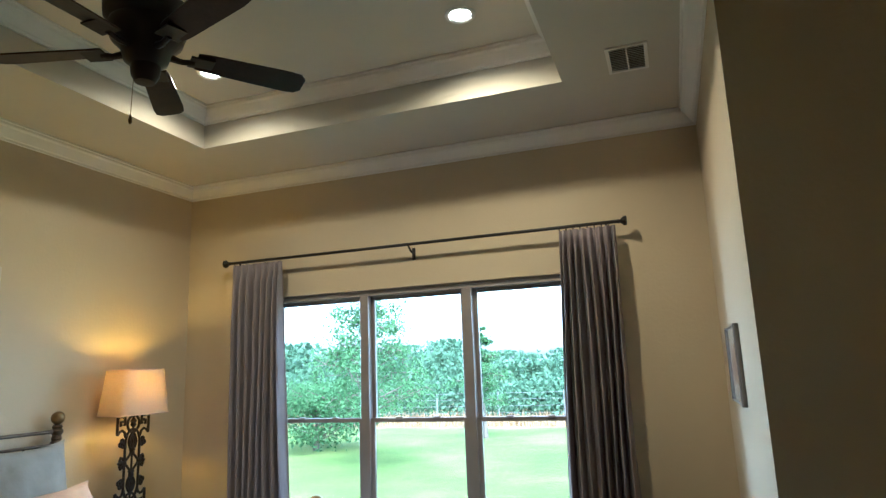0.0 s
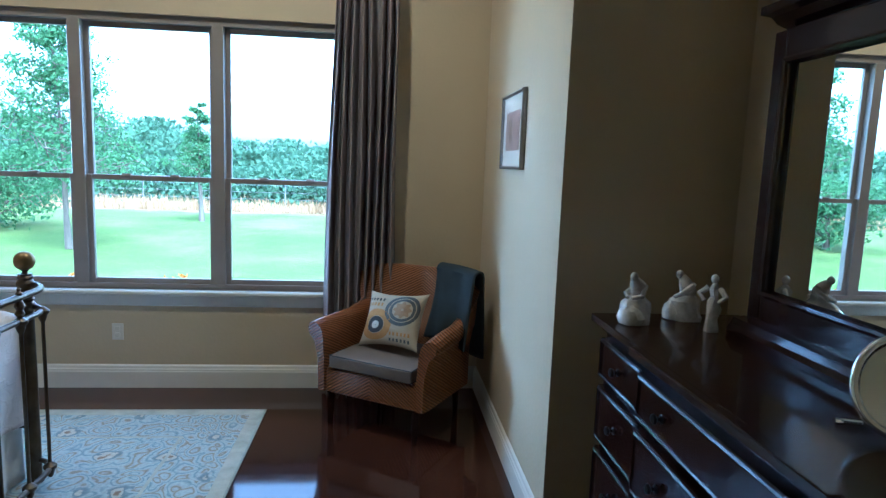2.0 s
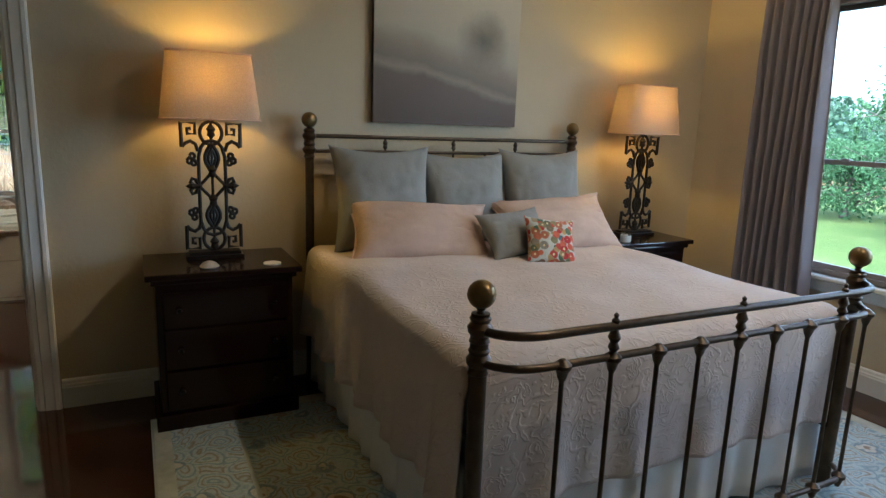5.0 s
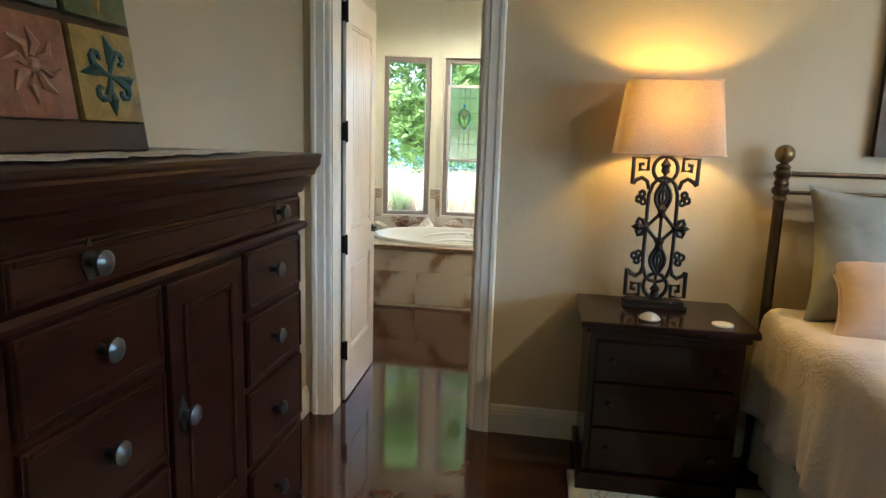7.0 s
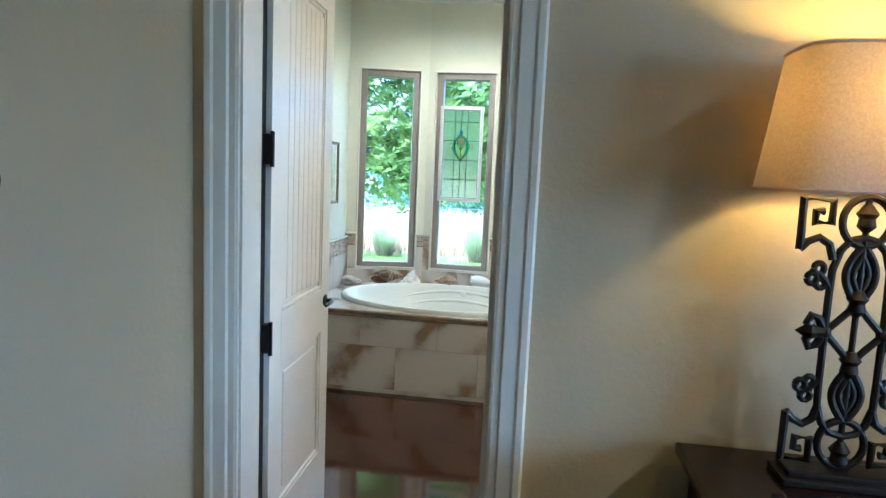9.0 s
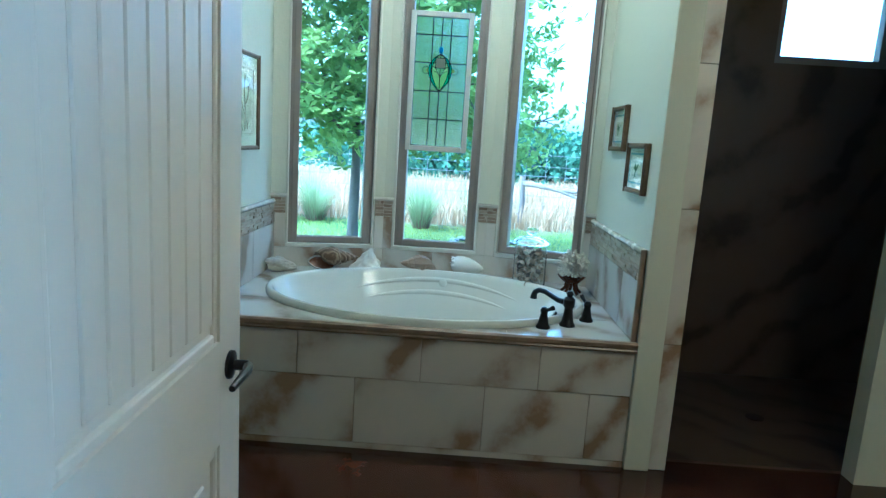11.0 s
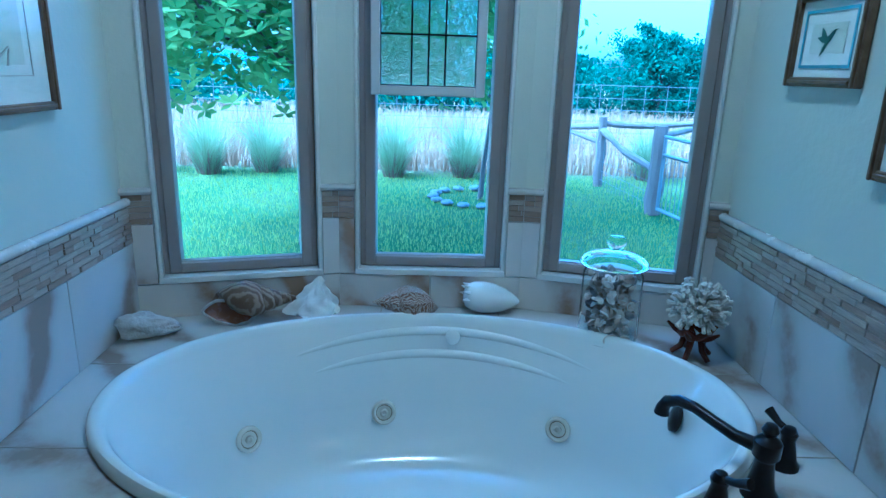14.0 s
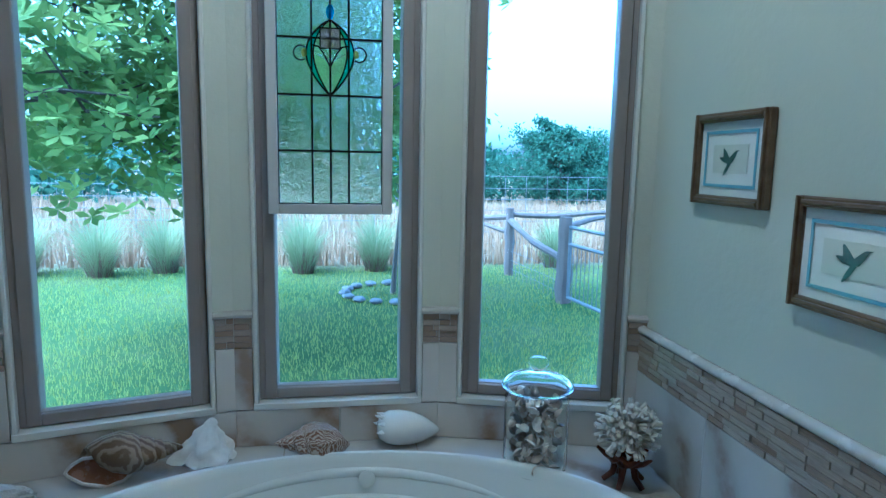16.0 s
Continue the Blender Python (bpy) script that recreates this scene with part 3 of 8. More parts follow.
for z in (0.33, 0.99, 1.65, 2.31):
    bm = box(B(), -0.030, -0.048, z - 0.052, 0.012, 0.001, z + 0.052, 0.006)
    tube(bm, [(-0.02, -0.052, z - 0.06), (-0.02, -0.052, z + 0.06)], 0.008)
    part("hinge", bm, M_black, door, "black oil-rubbed bronze hinge", True)
bm = B()
for s in (0.0, -LT):
    d = 1 if s == 0 else -1
    lathe(bm, [(0, 0), (0.027, 0), (0.027, 0.006), (0.010, 0.010), (0.010, 0.035), (0, 0.035)], (LW - 0.06, s, 1.0), 12, pose(0, 0, 0, -90 * d, 0, 0))
    tube(bm, [(LW - 0.06, s + d * 0.035, 1.0), (LW - 0.09, s + d * 0.042, 1.0), (LW - 0.16, s + d * 0.038, 0.995)], [0.009, 0.009, 0.006])
part("door_handle", bm, M_black, door, "black lever handle", True)
# a black strip paints the shade of the narrow gap on the hinge side
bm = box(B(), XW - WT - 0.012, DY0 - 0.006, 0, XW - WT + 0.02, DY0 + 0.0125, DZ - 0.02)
structure("door_gap_shade", bm, M_black, "black strip that stands for the shade in the hinge-side door gap", "door jamb")

# ---- bedroom window ----
YG = YN + 0.085
win = thing("window_1", (0, YN, WZ0), "triple double-hung window with taupe frames", "window")
win["kind"] = "structure"
bm = B()
box(bm, -WX, YN + 0.03, WZ0, -WX + 0.05, YN + 0.15, WZ1)
box(bm, WX - 0.05, YN + 0.03, WZ0, WX, YN + 0.15, WZ1)
box(bm, -WX + 0.05, YN + 0.03, WZ1 - 0.05, WX - 0.05, YN + 0.15, WZ1)
box(bm, -WX + 0.05, YN + 0.03, WZ0, WX - 0.05, YN + 0.15, WZ0 + 0.035)
for x in (-0.457, 0.457):
    box(bm, x - 0.038, YN + 0.03, WZ0 + 0.035, x + 0.038, YN + 0.15, WZ1 - 0.05, 0.003)
part("window_frame", bm, M_frame, win, world=True)
ZM = 1.462
for cx in (-0.914, 0.0, 0.914):
    xa, xb = cx - 0.42, cx + 0.42
    for lo, (za, zb, yy) in enumerate(((WZ0 + 0.035, ZM + 0.018, YG - 0.03), (ZM - 0.018, WZ1 - 0.05, YG + 0.005))):
        bm = B()
        s = 0.034
        box(bm, xa, yy, za, xa + s, yy + 0.032, zb, 0.003, 1)
        box(bm, xb - s, yy, za, xb, yy + 0.032, zb, 0.003, 1)
        box(bm, xa + s, yy, zb - 0.034, xb - s, yy + 0.032, zb, 0.003, 1)
        box(bm, xa + s, yy, za, xb - s, yy + 0.032, za + 0.034, 0.003, 1)
        if lo == 0:
            for lx in (cx - 0.16, cx + 0.16):
                box(bm, lx - 0.03, yy - 0.008, zb - 0.012, lx + 0.03, yy + 0.02, zb + 0.01, 0.004, 1)
        sash = part("sash", bm, M_frame, win, world=True)
        bm = box(B(), xa + s - 0.004, yy + 0.014, za + 0.03, xb - s + 0.004, yy + 0.018, zb - 0.03)
        pane = part("pane", bm, M_paneglass, sash, world=True)
        pane.visible_shadow = False
bm = B()
prism(bm, [(-0.06, 0), (0.05, 0), (0.055, 0.008), (0.055, 0.022), (0.048, 0.03), (-0.06, 0.03)], (-WX - 0.05, YN, WZ0 - 0.03), (WX + 0.05, YN, WZ0 - 0.03), (0, -1, 0))
part("window_sill", bm, M_sillwhite, win, "white painted sill", world=True)
bm = prism(B(), [(0, 0), (0.014, 0), (0.018, 0.008), (0.018, 0.07), (0.012, 0.08), (0, 0.08)], (-WX - 0.03, YN, WZ0 - 0.112), (WX + 0.03, YN, WZ0 - 0.112), (0, -1, 0))
part("apron", bm, M_sillwhite, win, "white painted apron under the sill", world=True)

# ---- bedroom things ----
# curtain rod
rod = thing("curtain_rod", (0, 5.88, 2.86), "dark bronze curtain rod with square finials above the window", "curtain rod")
part("pole", tube(B(), [(-1.72, 5.88, 2.862), (1.68, 5.88, 2.862)], 0.013, 12), M_iron, rod, smooth=True, world=True)
for x, s in ((-1.72, -1), (1.68, 1)):
    bm = lathe(B(), [(0, 0), (0.014, 0), (0.018, 0.012), (0.012, 0.02), (0.035, 0.045), (0.037, 0.06), (0.030, 0.068), (0, 0.068)], (x, 5.88, 2.862), 8, pose(0, 0, 0, 0, 90 * s, 0))
    part("finial", bm, M_iron, rod, world=True)
for x in (-1.62, 0.03, 1.60):
    bm = tube(B(), [(x, 6.0, 2.80), (x, 5.94, 2.81), (x, 5.89, 2.84), (x, 5.88, 2.855)], 0.009)
    box(bm, x - 0.014, 5.988, 2.75, x + 0.014, 6.0, 2.85, 0.003)
    part("bracket", bm, M_iron, rod, world=True)


def curtain(x0, x1, b0, b1, seed, label):
    rnd = random.Random(seed)
    th = thing("curtain", ((x0 + x1) / 2, 5.88, 0.02), label, "curtain", "window curtains")
    ph = [rnd.uniform(-0.5, 0.5) for _ in range(12)]
    folds = 8

    def f(u, v):
        z = 2.835 - v * 2.815
        a, c = x0 + (b0 - x0) * v, x1 + (b1 - x1) * v
        wob = 0.012 * math.sin(7 * u + 5 * v + seed)
        k = u * folds + 0.35 * math.sin(3 * v + ph[int(u * 11)]) * v + ph[int(u * 11)] * 0.15
        amp = 0.028 + 0.022 * min(1, v * 5) + 0.012 * v * math.sin(9 * u + seed)
        y = 5.872 + amp * math.sin(2 * math.pi * k) + 0.012 * math.sin(4 * math.pi * k + 1.1)
        if v < 0.035:
            y = 5.872 + 0.022 * math.sin(2 * math.pi * k)
        return (a + (c - a) * u + wob, y, z)
    ob = part("cloth", sheet(B(), f, 110, 34), M_curtain, th, smooth=True, world=True)
    thicken(ob, 0.004)
    for i in range(folds):
        x = x0 + (x1 - x0) * (i + 0.25) / folds
        bm = tube(B(), [(x, 5.88 + 0.021 * math.cos(a), 2.853 + 0.021 * math.sin(a)) for a in [2 * math.pi * q / 12 for q in range(12)]], 0.0028, 6, True)
        part("ring", bm, M_iron, th, world=True)


curtain(-1.68, -1.16, -1.70, -1.085, 3, "grey linen curtain panel drawn to the side of the window")
curtain(1.245, 1.655, 1.175, 1.69, 8, "grey linen curtain panel hanging beside the armchair")

# wall outlet
o = thing("wall_outlet", (-0.228, YN, 0.345), "cream plastic duplex outlet on the wall under the window", "outlet")
part("cover_plate", box(B(), -0.266, YN - 0.007, 0.342, -0.190, YN, 0.459, 0.003), M_plate, o, world=True)
for z in (0.378, 0.423):
    part("socket", box(B(), -0.244, YN - 0.011, z - 0.016, -0.212, YN - 0.006, z + 0.016, 0.005), M_plate, o, world=True)

# ceiling vent, recessed light
o = thing("ceiling_vent", (1.885, 4.955, ZC), "painted metal louvred air vent in the ceiling", "vent")
bm = B()
for q in ((1.765, 4.785, 1.787, 5.125), (1.983, 4.785, 2.005, 5.125), (1.787, 4.785, 1.983, 4.807), (1.787, 5.103, 1.983, 5.125)):
    box(bm, q[0], q[1], ZC - 0.012, q[2], q[3], ZC - 0.001, 0.003)
part("frame", bm, M_trim, o, world=True)
part("backing", box(B(), 1.787, 4.807, ZC - 0.003, 1.983, 5.103, ZC - 0.001), M_black, o, world=True)
for i in range(13):
    y = 4.82 + i * 0.0225
    bm = box(B(), -0.097, -0.008, -0.0012, 0.097, 0.008, 0.0012)
    bm.transform(pose(1.885, y, ZC - 0.009, 35, 0, 0))
    part("slat", bm, M_trim, o, world=True)
part("crossbar", box(B(), 1.881, 4.807, ZC - 0.014, 1.889, 5.103, ZC - 0.004), M_trim, o, world=True)


def downlight(x, y, z):
    o = thing("recessed_light", (x, y, z), "white recessed downlight in the ceiling, switched on", "ceiling light", "recessed lights")
    part("trim_ring", lathe(B(), [(0.062, -0.002), (0.075, -0.012), (0.092, -0.010), (0.094, -0.001), (0.062, -0.001)], (x, y, z), 28), M_trim, o, smooth=True, world=True)
    part("lens", lathe(B(), [(0, -0.004), (0.062, -0.004), (0.062, -0.002), (0, -0.002)], (x, y, z), 28), glow("downlight_lens", (1.0, 0.82, 0.62), 3.0), o, "glowing frosted lens", world=True)


for lx in (0.957, -0.90):
    downlight(lx, 4.594, TZ)

# ceiling fan
FX, FY = 0.03, 3.13
fan = thing("ceiling_fan", (FX, FY, 3.1), "dark bronze ceiling fan with five dark wooden blades", "ceiling fan")
part("canopy", lathe(B(), [(0, 0.97 - 0.1), (0.075, 0.87), (0.075, 0.845), (0.06, 0.80), (0.025, 0.775), (0, 0.775)], (0, 0, 0), 20), M_iron, fan, smooth=True)
part("downrod", tube(B(), [(0, 0, 0.80), (0, 0, 0.33)], 0.014, 10), M_iron, fan, smooth=True)
part("motor_housing", lathe(B(), [(0, 0.36), (0.03, 0.36), (0.05, 0.335), (0.13, 0.325), (0.165, 0.31), (0.175, 0.29), (0.172, 0.25), (0.15, 0.22), (0.155, 0.20), (0.14, 0.15), (0.10, 0.11), (0.085, 0.06), (0.06, 0.04), (0.055, 0.0), (0.04, -0.03), (0, -0.035)], (0, 0, 0), 28), M_iron, fan, smooth=True)
for k in range(5):
    az = 53 + 72 * k
    m = pose(0, 0, 0.105, 0, 0, az)
    bm = B()
    tube(bm, [(0.08, 0, 0.0), (0.14, 0.0, -0.01), (0.19, 0, 0.0)], [0.018, 0.013, 0.013])
    box(bm, 0.17, -0.05, -0.002, 0.27, 0.05, 0.006, 0.003)
    bm.transform(m)
    part("blade_iron", bm, M_iron, fan)
    bm = B()
    prof = [(0.20, 0.05), (0.24, 0.058), (0.45, 0.066), (0.60, 0.071), (0.655, 0.066), (0.68, 0.04)]
    top = [(x, w) for x, w in prof] + [(x, -w) for x, w in reversed(prof)]
    va = [bm.verts.new((x, y, 0.013)) for x, y in top]
    vb = [bm.verts.new((x, y, 0.006)) for x, y in top]
    bm.faces.new(va)
    bm.faces.new(vb[::-1])
    for i in range(len(top)):
        bm.faces.new((va[i], va[(i + 1) % len(top)], vb[(i + 1) % len(top)], vb[i]))
    bm.transform(m @ pose(0, 0, 0, -13, 0, 0))
    part("blade", bm, M_blade, fan)
bm = tube(B(), [(-0.03, -0.03, -0.02), (-0.032, -0.032, -0.18)], 0.0015, 5)
lathe(bm, [(0, -0.22), (0.006, -0.215), (0.008, -0.2), (0.003, -0.18), (0, -0.178)], (-0.032, -0.032, 0), 8)
part("pull_chain", bm, M_brass, fan)

# rug
rug = thing("area_rug", (-0.53, 3.68, 0.0), "pale blue and beige wool rug with floral scrolls under the bed", "rug")
RX0, RX1, RY0, RY1 = -1.93, 0.86, 1.80, 5.565
part("field", box(B(), RX0 + 0.42, RY0 + 0.42, 0.002, RX1 - 0.42, RY1 - 0.42, 0.011), M_rug, rug, world=True)
bm = B()
for q in ((RX0 + 0.09, RY0 + 0.09, RX0 + 0.40, RY1 - 0.09), (RX1 - 0.40, RY0 + 0.09, RX1 - 0.09, RY1 - 0.09), (RX0 + 0.40, RY0 + 0.09, RX1 - 0.40, RY0 + 0.40), (RX0 + 0.40, RY1 - 0.40, RX1 - 0.40, RY1 - 0.09)):
    box(bm, q[0], q[1], 0.002, q[2], q[3], 0.0112)
part("border", bm, M_rug, rug, world=True)
bm = B()
for w, e in ((0.012, 0.09), (0.40, 0.42)):
    for q in ((RX0 + w, RY0 + w, RX0 + e, RY1 - w), (RX1 - e, RY0 + w, RX1 - w, RY1 - w), (RX0 + e, RY0 + w, RX1 - e, RY0 + e), (RX0 + e, RY1 - e, RX1 - e, RY1 - w)):
        box(bm, q[0], q[1], 0.002, q[2], q[3], 0.0105)
part("border_band", bm, M_rugband, rug, world=True)
bm = B()
for q in ((RX0, RY0, RX0 + 0.012, RY1), (RX1 - 0.012, RY0, RX1, RY1), (RX0 + 0.012, RY0, RX1 - 0.012, RY0 + 0.012), (RX0 + 0.012, RY1 - 0.012, RX1 - 0.012, RY1)):
    box(bm, q[0], q[1], 0.001, q[2], q[3], 0.012, 0.003, 1)
part("binding", bm, M_rugedge, rug, world=True)

# ---- bed ----
HX, FXB, BY0, BY1 = -2.20, -0.087, 2.737, 4.657
bed = thing("bed", (-1.1, 3.7, 0.0), "king-size bronze metal bed with ball finials on the rug", "bed")


def collar(bm, x, y, z, k=1.0):
    lathe(bm, [(0.022 * k, -0.05), (0.030 * k, -0.04), (0.024 * k, -0.022), (0.034 * k, -0.008), (0.036 * k, 0.008), (0.026 * k, 0.024), (0.031 * k, 0.036), (0.022 * k, 0.05)], (x, y, z), 14)


def post(x, y, top, rails, r=0.026):
    bm = tube(B(), [(x, y, 0.012), (x, y, top - 0.06)], r, 14)
    for z in rails:
        collar(bm, x, y, z, 1.15)
    lathe(bm, [(r, -0.13), (0.032, -0.12), (0.022, -0.105), (0.03, -0.085), (0.018, -0.07), (0.012, -0.05), (0.02, -0.04), (0.012, -0.03)], (x, y, top), 14)
    lathe(bm, [(0.0, 0.0), (0.036, 0.0), (0.038, 0.012), (0.03, 0.03), (0.026, 0.05)], (x, y, 0.0115), 12)
    p = part("post", bm, M_bedmetal, bed, smooth=True, world=True)
    part("ball_finial", ball(B(), (x, y, top), 0.046, 18), M_brass, p, "aged brass ball", True, True)
    return p


for y in (BY0, BY1):
    post(HX, y, 1.617, (1.44, 1.52))
    post(FXB, y, 1.112, (0.895, 1.00), 0.030)
# head rails and spindles
for z in (1.525, 1.435):
    pts = [(HX, BY0, z)] + [(HX, BY0 + (BY1 - BY0) * i / 20, z) for i in range(1, 20)] + [(HX, BY1, z)]
    part("head_rail", tube(B(), pts, 0.013 if z > 1.5 else 0.011, 10), M_bedmetal, bed, smooth=True, world=True)
part("head_rail", tube(B(), [(HX, BY0, 0.42), (HX, BY1, 0.42)], 0.013, 10), M_bedmetal, bed, smooth=True, world=True)
for i in range(1, 8):
    y = BY0 + (BY1 - BY0) * i / 8
    bm = tube(B(), [(HX, y, 0.42), (HX, y, 1.435)], 0.008, 8)
    if i % 2 == 0:
        tube(bm, [(HX, y, 1.435), (HX, y, 1.525)], 0.007, 8)
        lathe(bm, [(0.007, -0.03), (0.016, -0.015), (0.011, 0.0), (0.017, 0.012), (0.007, 0.03)], (HX, y, 1.48), 10)
    part("spindle", bm, M_bedmetal, bed, smooth=True, world=True)


def foot_line(z, out=0.125, n=6):
    a = []
    for i in range(n + 1):
        t = math.pi / 2 * i / n
        a.append((FXB + out * math.sin(t), BY0 - 0.0 + 0.16 * (1 - math.cos(t)), z))
    mid = [(FXB + out, BY0 + 0.16 + (BY1 - BY0 - 0.32) * i / 12, z) for i in range(1, 12)]
    e = [(x, BY0 + BY1 - y, z) for x, y, z in reversed(a)]
    return a + mid + e


for z, r in ((1.0, 0.015), (0.895, 0.013), (0.125, 0.013)):
    part("foot_rail", tube(B(), foot_line(z), r, 10), M_bedmetal, bed, smooth=True, world=True)
for i in range(9):
    y = 2.97 + 0.2005 * i
    x = FXB + (0.125 if i < 8 else 0.112)
    bm = tube(B(), [(x, y, 0.125), (x, y, 0.895)], 0.0085, 8)
    for z in (0.125, 0.885):
        lathe(bm, [(0.009, -0.045), (0.016, -0.03), (0.020, -0.012), (0.030, 0.0), (0.030, 0.012), (0.018, 0.022), (0.009, 0.03)], (x, y, z), 10)
    s = part("spindle", bm, M_bedmetal, bed, smooth=True, world=True)
    if i in (1, 4, 7):
        bm = tube(B(), [(x, y, 0.895), (x, y, 1.0)], 0.009, 8)
        lathe(bm, [(0.009, -0.04), (0.020, -0.022), (0.013, -0.005), (0.022, 0.012), (0.011, 0.04)], (x, y, 0.95), 10)
        lathe(bm, [(0.012, 0.0), (0.014, 0.012), (0.006, 0.02), (0.009, 0.03), (0, 0.04)], (x, y, 1.008), 10)
        part("turned_strut", bm, M_bedmetal, s, smooth=True, world=True)
for y in (BY0 + 0.01, BY1 - 0.01):
    part("side_rail", box(B(), HX, y - 0.02, 0.30, FXB, y + 0.02, 0.36, 0.004), M_iron, bed, world=True)
part("box_spring", box(B(), HX + 0.03, BY0 + 0.03, 0.30, FXB - 0.05, BY1 - 0.03, 0.56, 0.03, 3), M_skirt, bed, world=True)
part("mattress", box(B(), HX + 0.03, BY0 + 0.03, 0.562, FXB - 0.05, BY1 - 0.03, 0.84, 0.06, 4), M_skirt, bed, world=True)

# bed skirt
sk = thing("bed_skirt", (-1.1, 3.7, 0.02), "off-white pleated cotton bed skirt hanging to the rug", "bed skirt")
SK = [(-2.15, BY0 - 0.005), (FXB - 0.06, BY0 - 0.005), (FXB - 0.06, BY1 + 0.005), (-2.15, BY1 + 0.005)]


def skirt_run(p, q, n):
    L = math.hypot(q[0] - p[0], q[1] - p[1])
    nx, ny = (q[1] - p[1]) / L, -(q[0] - p[0]) / L

    def f(u, v):
        w = 0.004 + 0.016 * v * (0.6 + 0.4 * math.sin(u * 37))
        d = w * math.sin(u * L * 34 + 1.3 * math.sin(u * 11))
        return (p[0] + (q[0] - p[0]) * u + nx * d, p[1] + (q[1] - p[1]) * u + ny * d, 0.50 - v * 0.475)
    return sheet(B(), f, n, 8)


for i in range(3):
    thicken(part("panel", skirt_run(SK[i], SK[i + 1], 120), M_skirt, sk, smooth=True, world=True), 0.003)

# coverlet
cv = thing("coverlet", (-1.1, 3.7, 0.86), "blush-white embossed coverlet spread over the bed", "coverlet")
TOPZ = 0.865


def cover_profile(s, half, drop):
    """Across the bed: s from -1 to 1 over both drops and the top; rounded edges."""
    total = half + drop
    d = abs(s) * total
    sg = 1 if s >= 0 else -1
    r = 0.07
    if d < half - r:
        return sg * d, 0.0
    a = (d - (half - r)) / r
    if a < math.pi / 2:
        return sg * (half - r + r * math.sin(a)), -r * (1 - math.cos(a))
    return sg * half, -r - (d - (half - r) - r * math.pi / 2)


def cover(u, v):
    x = -2.13 + u * (FXB - 0.03 + 2.13)
    s = 2 * v - 1
    dropl = 0.50
    y, z = cover_profile(s, 0.985, dropl)
    hang = max(0.0, -z - 0.07)
    rip = hang * (0.055 * math.sin(x * 17 + 0.8 * math.sin(x * 5)) + 0.03 * math.sin(x * 41))
    flare = hang * 0.05
    yy = 3.697 + y + (1 if y > 0 else -1) * (rip + flare)
    zz = TOPZ + z + 0.006 * math.sin(x * 6.1 + y * 3) * (1 if hang == 0 else 0) + 0.004 * math.sin(y * 14 + x * 4)
    if u > 0.96:
        zz -= (u - 0.96) * (u - 0.96) * 30 if hang == 0 else 0
    return (x - (hang * 0.04 * math.sin(y * 3)), yy, zz)


ob = part("top_and_sides", sheet(B(), cover, 90, 90), M_cover, cv, smooth=True, world=True)
thicken(ob, 0.012, 1.0)


def cover_foot(u, v):
    y = 3.697 + (u * 2 - 1) * 0.97
    r = 0.06
    d = v * 0.56
    a = d / r
    if a < math.pi / 2:
        x, z = FXB - 0.08 + r * math.sin(a), TOPZ - 0.012 - r * (1 - math.cos(a))
    else:
        x, z = FXB - 0.02, TOPZ - 0.012 - r - (d - r * math.pi / 2)
    h = max(0, TOPZ - 0.08 - z)
    return (x + h * (0.035 * math.sin(y * 15) + 0.02 * math.sin(y * 33 + 1)), y, z)


ob = part("foot_drop", sheet(B(), cover_foot, 80, 26), M_cover, cv, smooth=True, world=True)
thicken(ob, 0.010, 0.0)


def pillow_point(a, c, w, h, d, seed, side=-1):
    """A point of a filled cushion's face; a and c run from -1 to 1 across and up."""
    rnd = random.Random(seed)
    off = Vector((rnd.uniform(0, 50), rnd.uniform(0, 50), 0))
    edge = max(0.0, (1 - a * a)) ** 0.46 * max(0.0, (1 - c * c)) ** 0.46
    pull = 1 - 0.135 * (1 - abs(c) ** 2) * abs(a) ** 3
    pulz = 1 - 0.135 * (1 - abs(a) ** 2) * abs(c) ** 3
    nz = noise.noise(Vector((a * 1.5, c * 1.5, seed)) + off) * 0.16 + noise.noise(Vector((a * 4, c * 4, seed + 4)) + off) * 0.05
    nz -= 0.55 * max(0, 0.13 - abs(noise.noise(Vector((a * 2.0 + c * 1.0, c * 2.8 - a * 1.3, seed + 9)) + off))) * (0.4 + abs(a))
    return (a * w / 2 * pull, side * d / 2 * edge * (1 + nz), c * h / 2 * pulz)


def pillow_bm(w, h, d, seed=0, n=38):
    """A filled cushion lying in its own xz plane, thickness along y."""
    bm = B()
    for side in (1, -1):
        sheet(bm, lambda u, v: pillow_point(2 * u - 1, 2 * v - 1, w, h, d, seed, side), n, n)
    bmesh.ops.remove_doubles(bm, verts=bm.verts, dist=0.0008)
    return bm


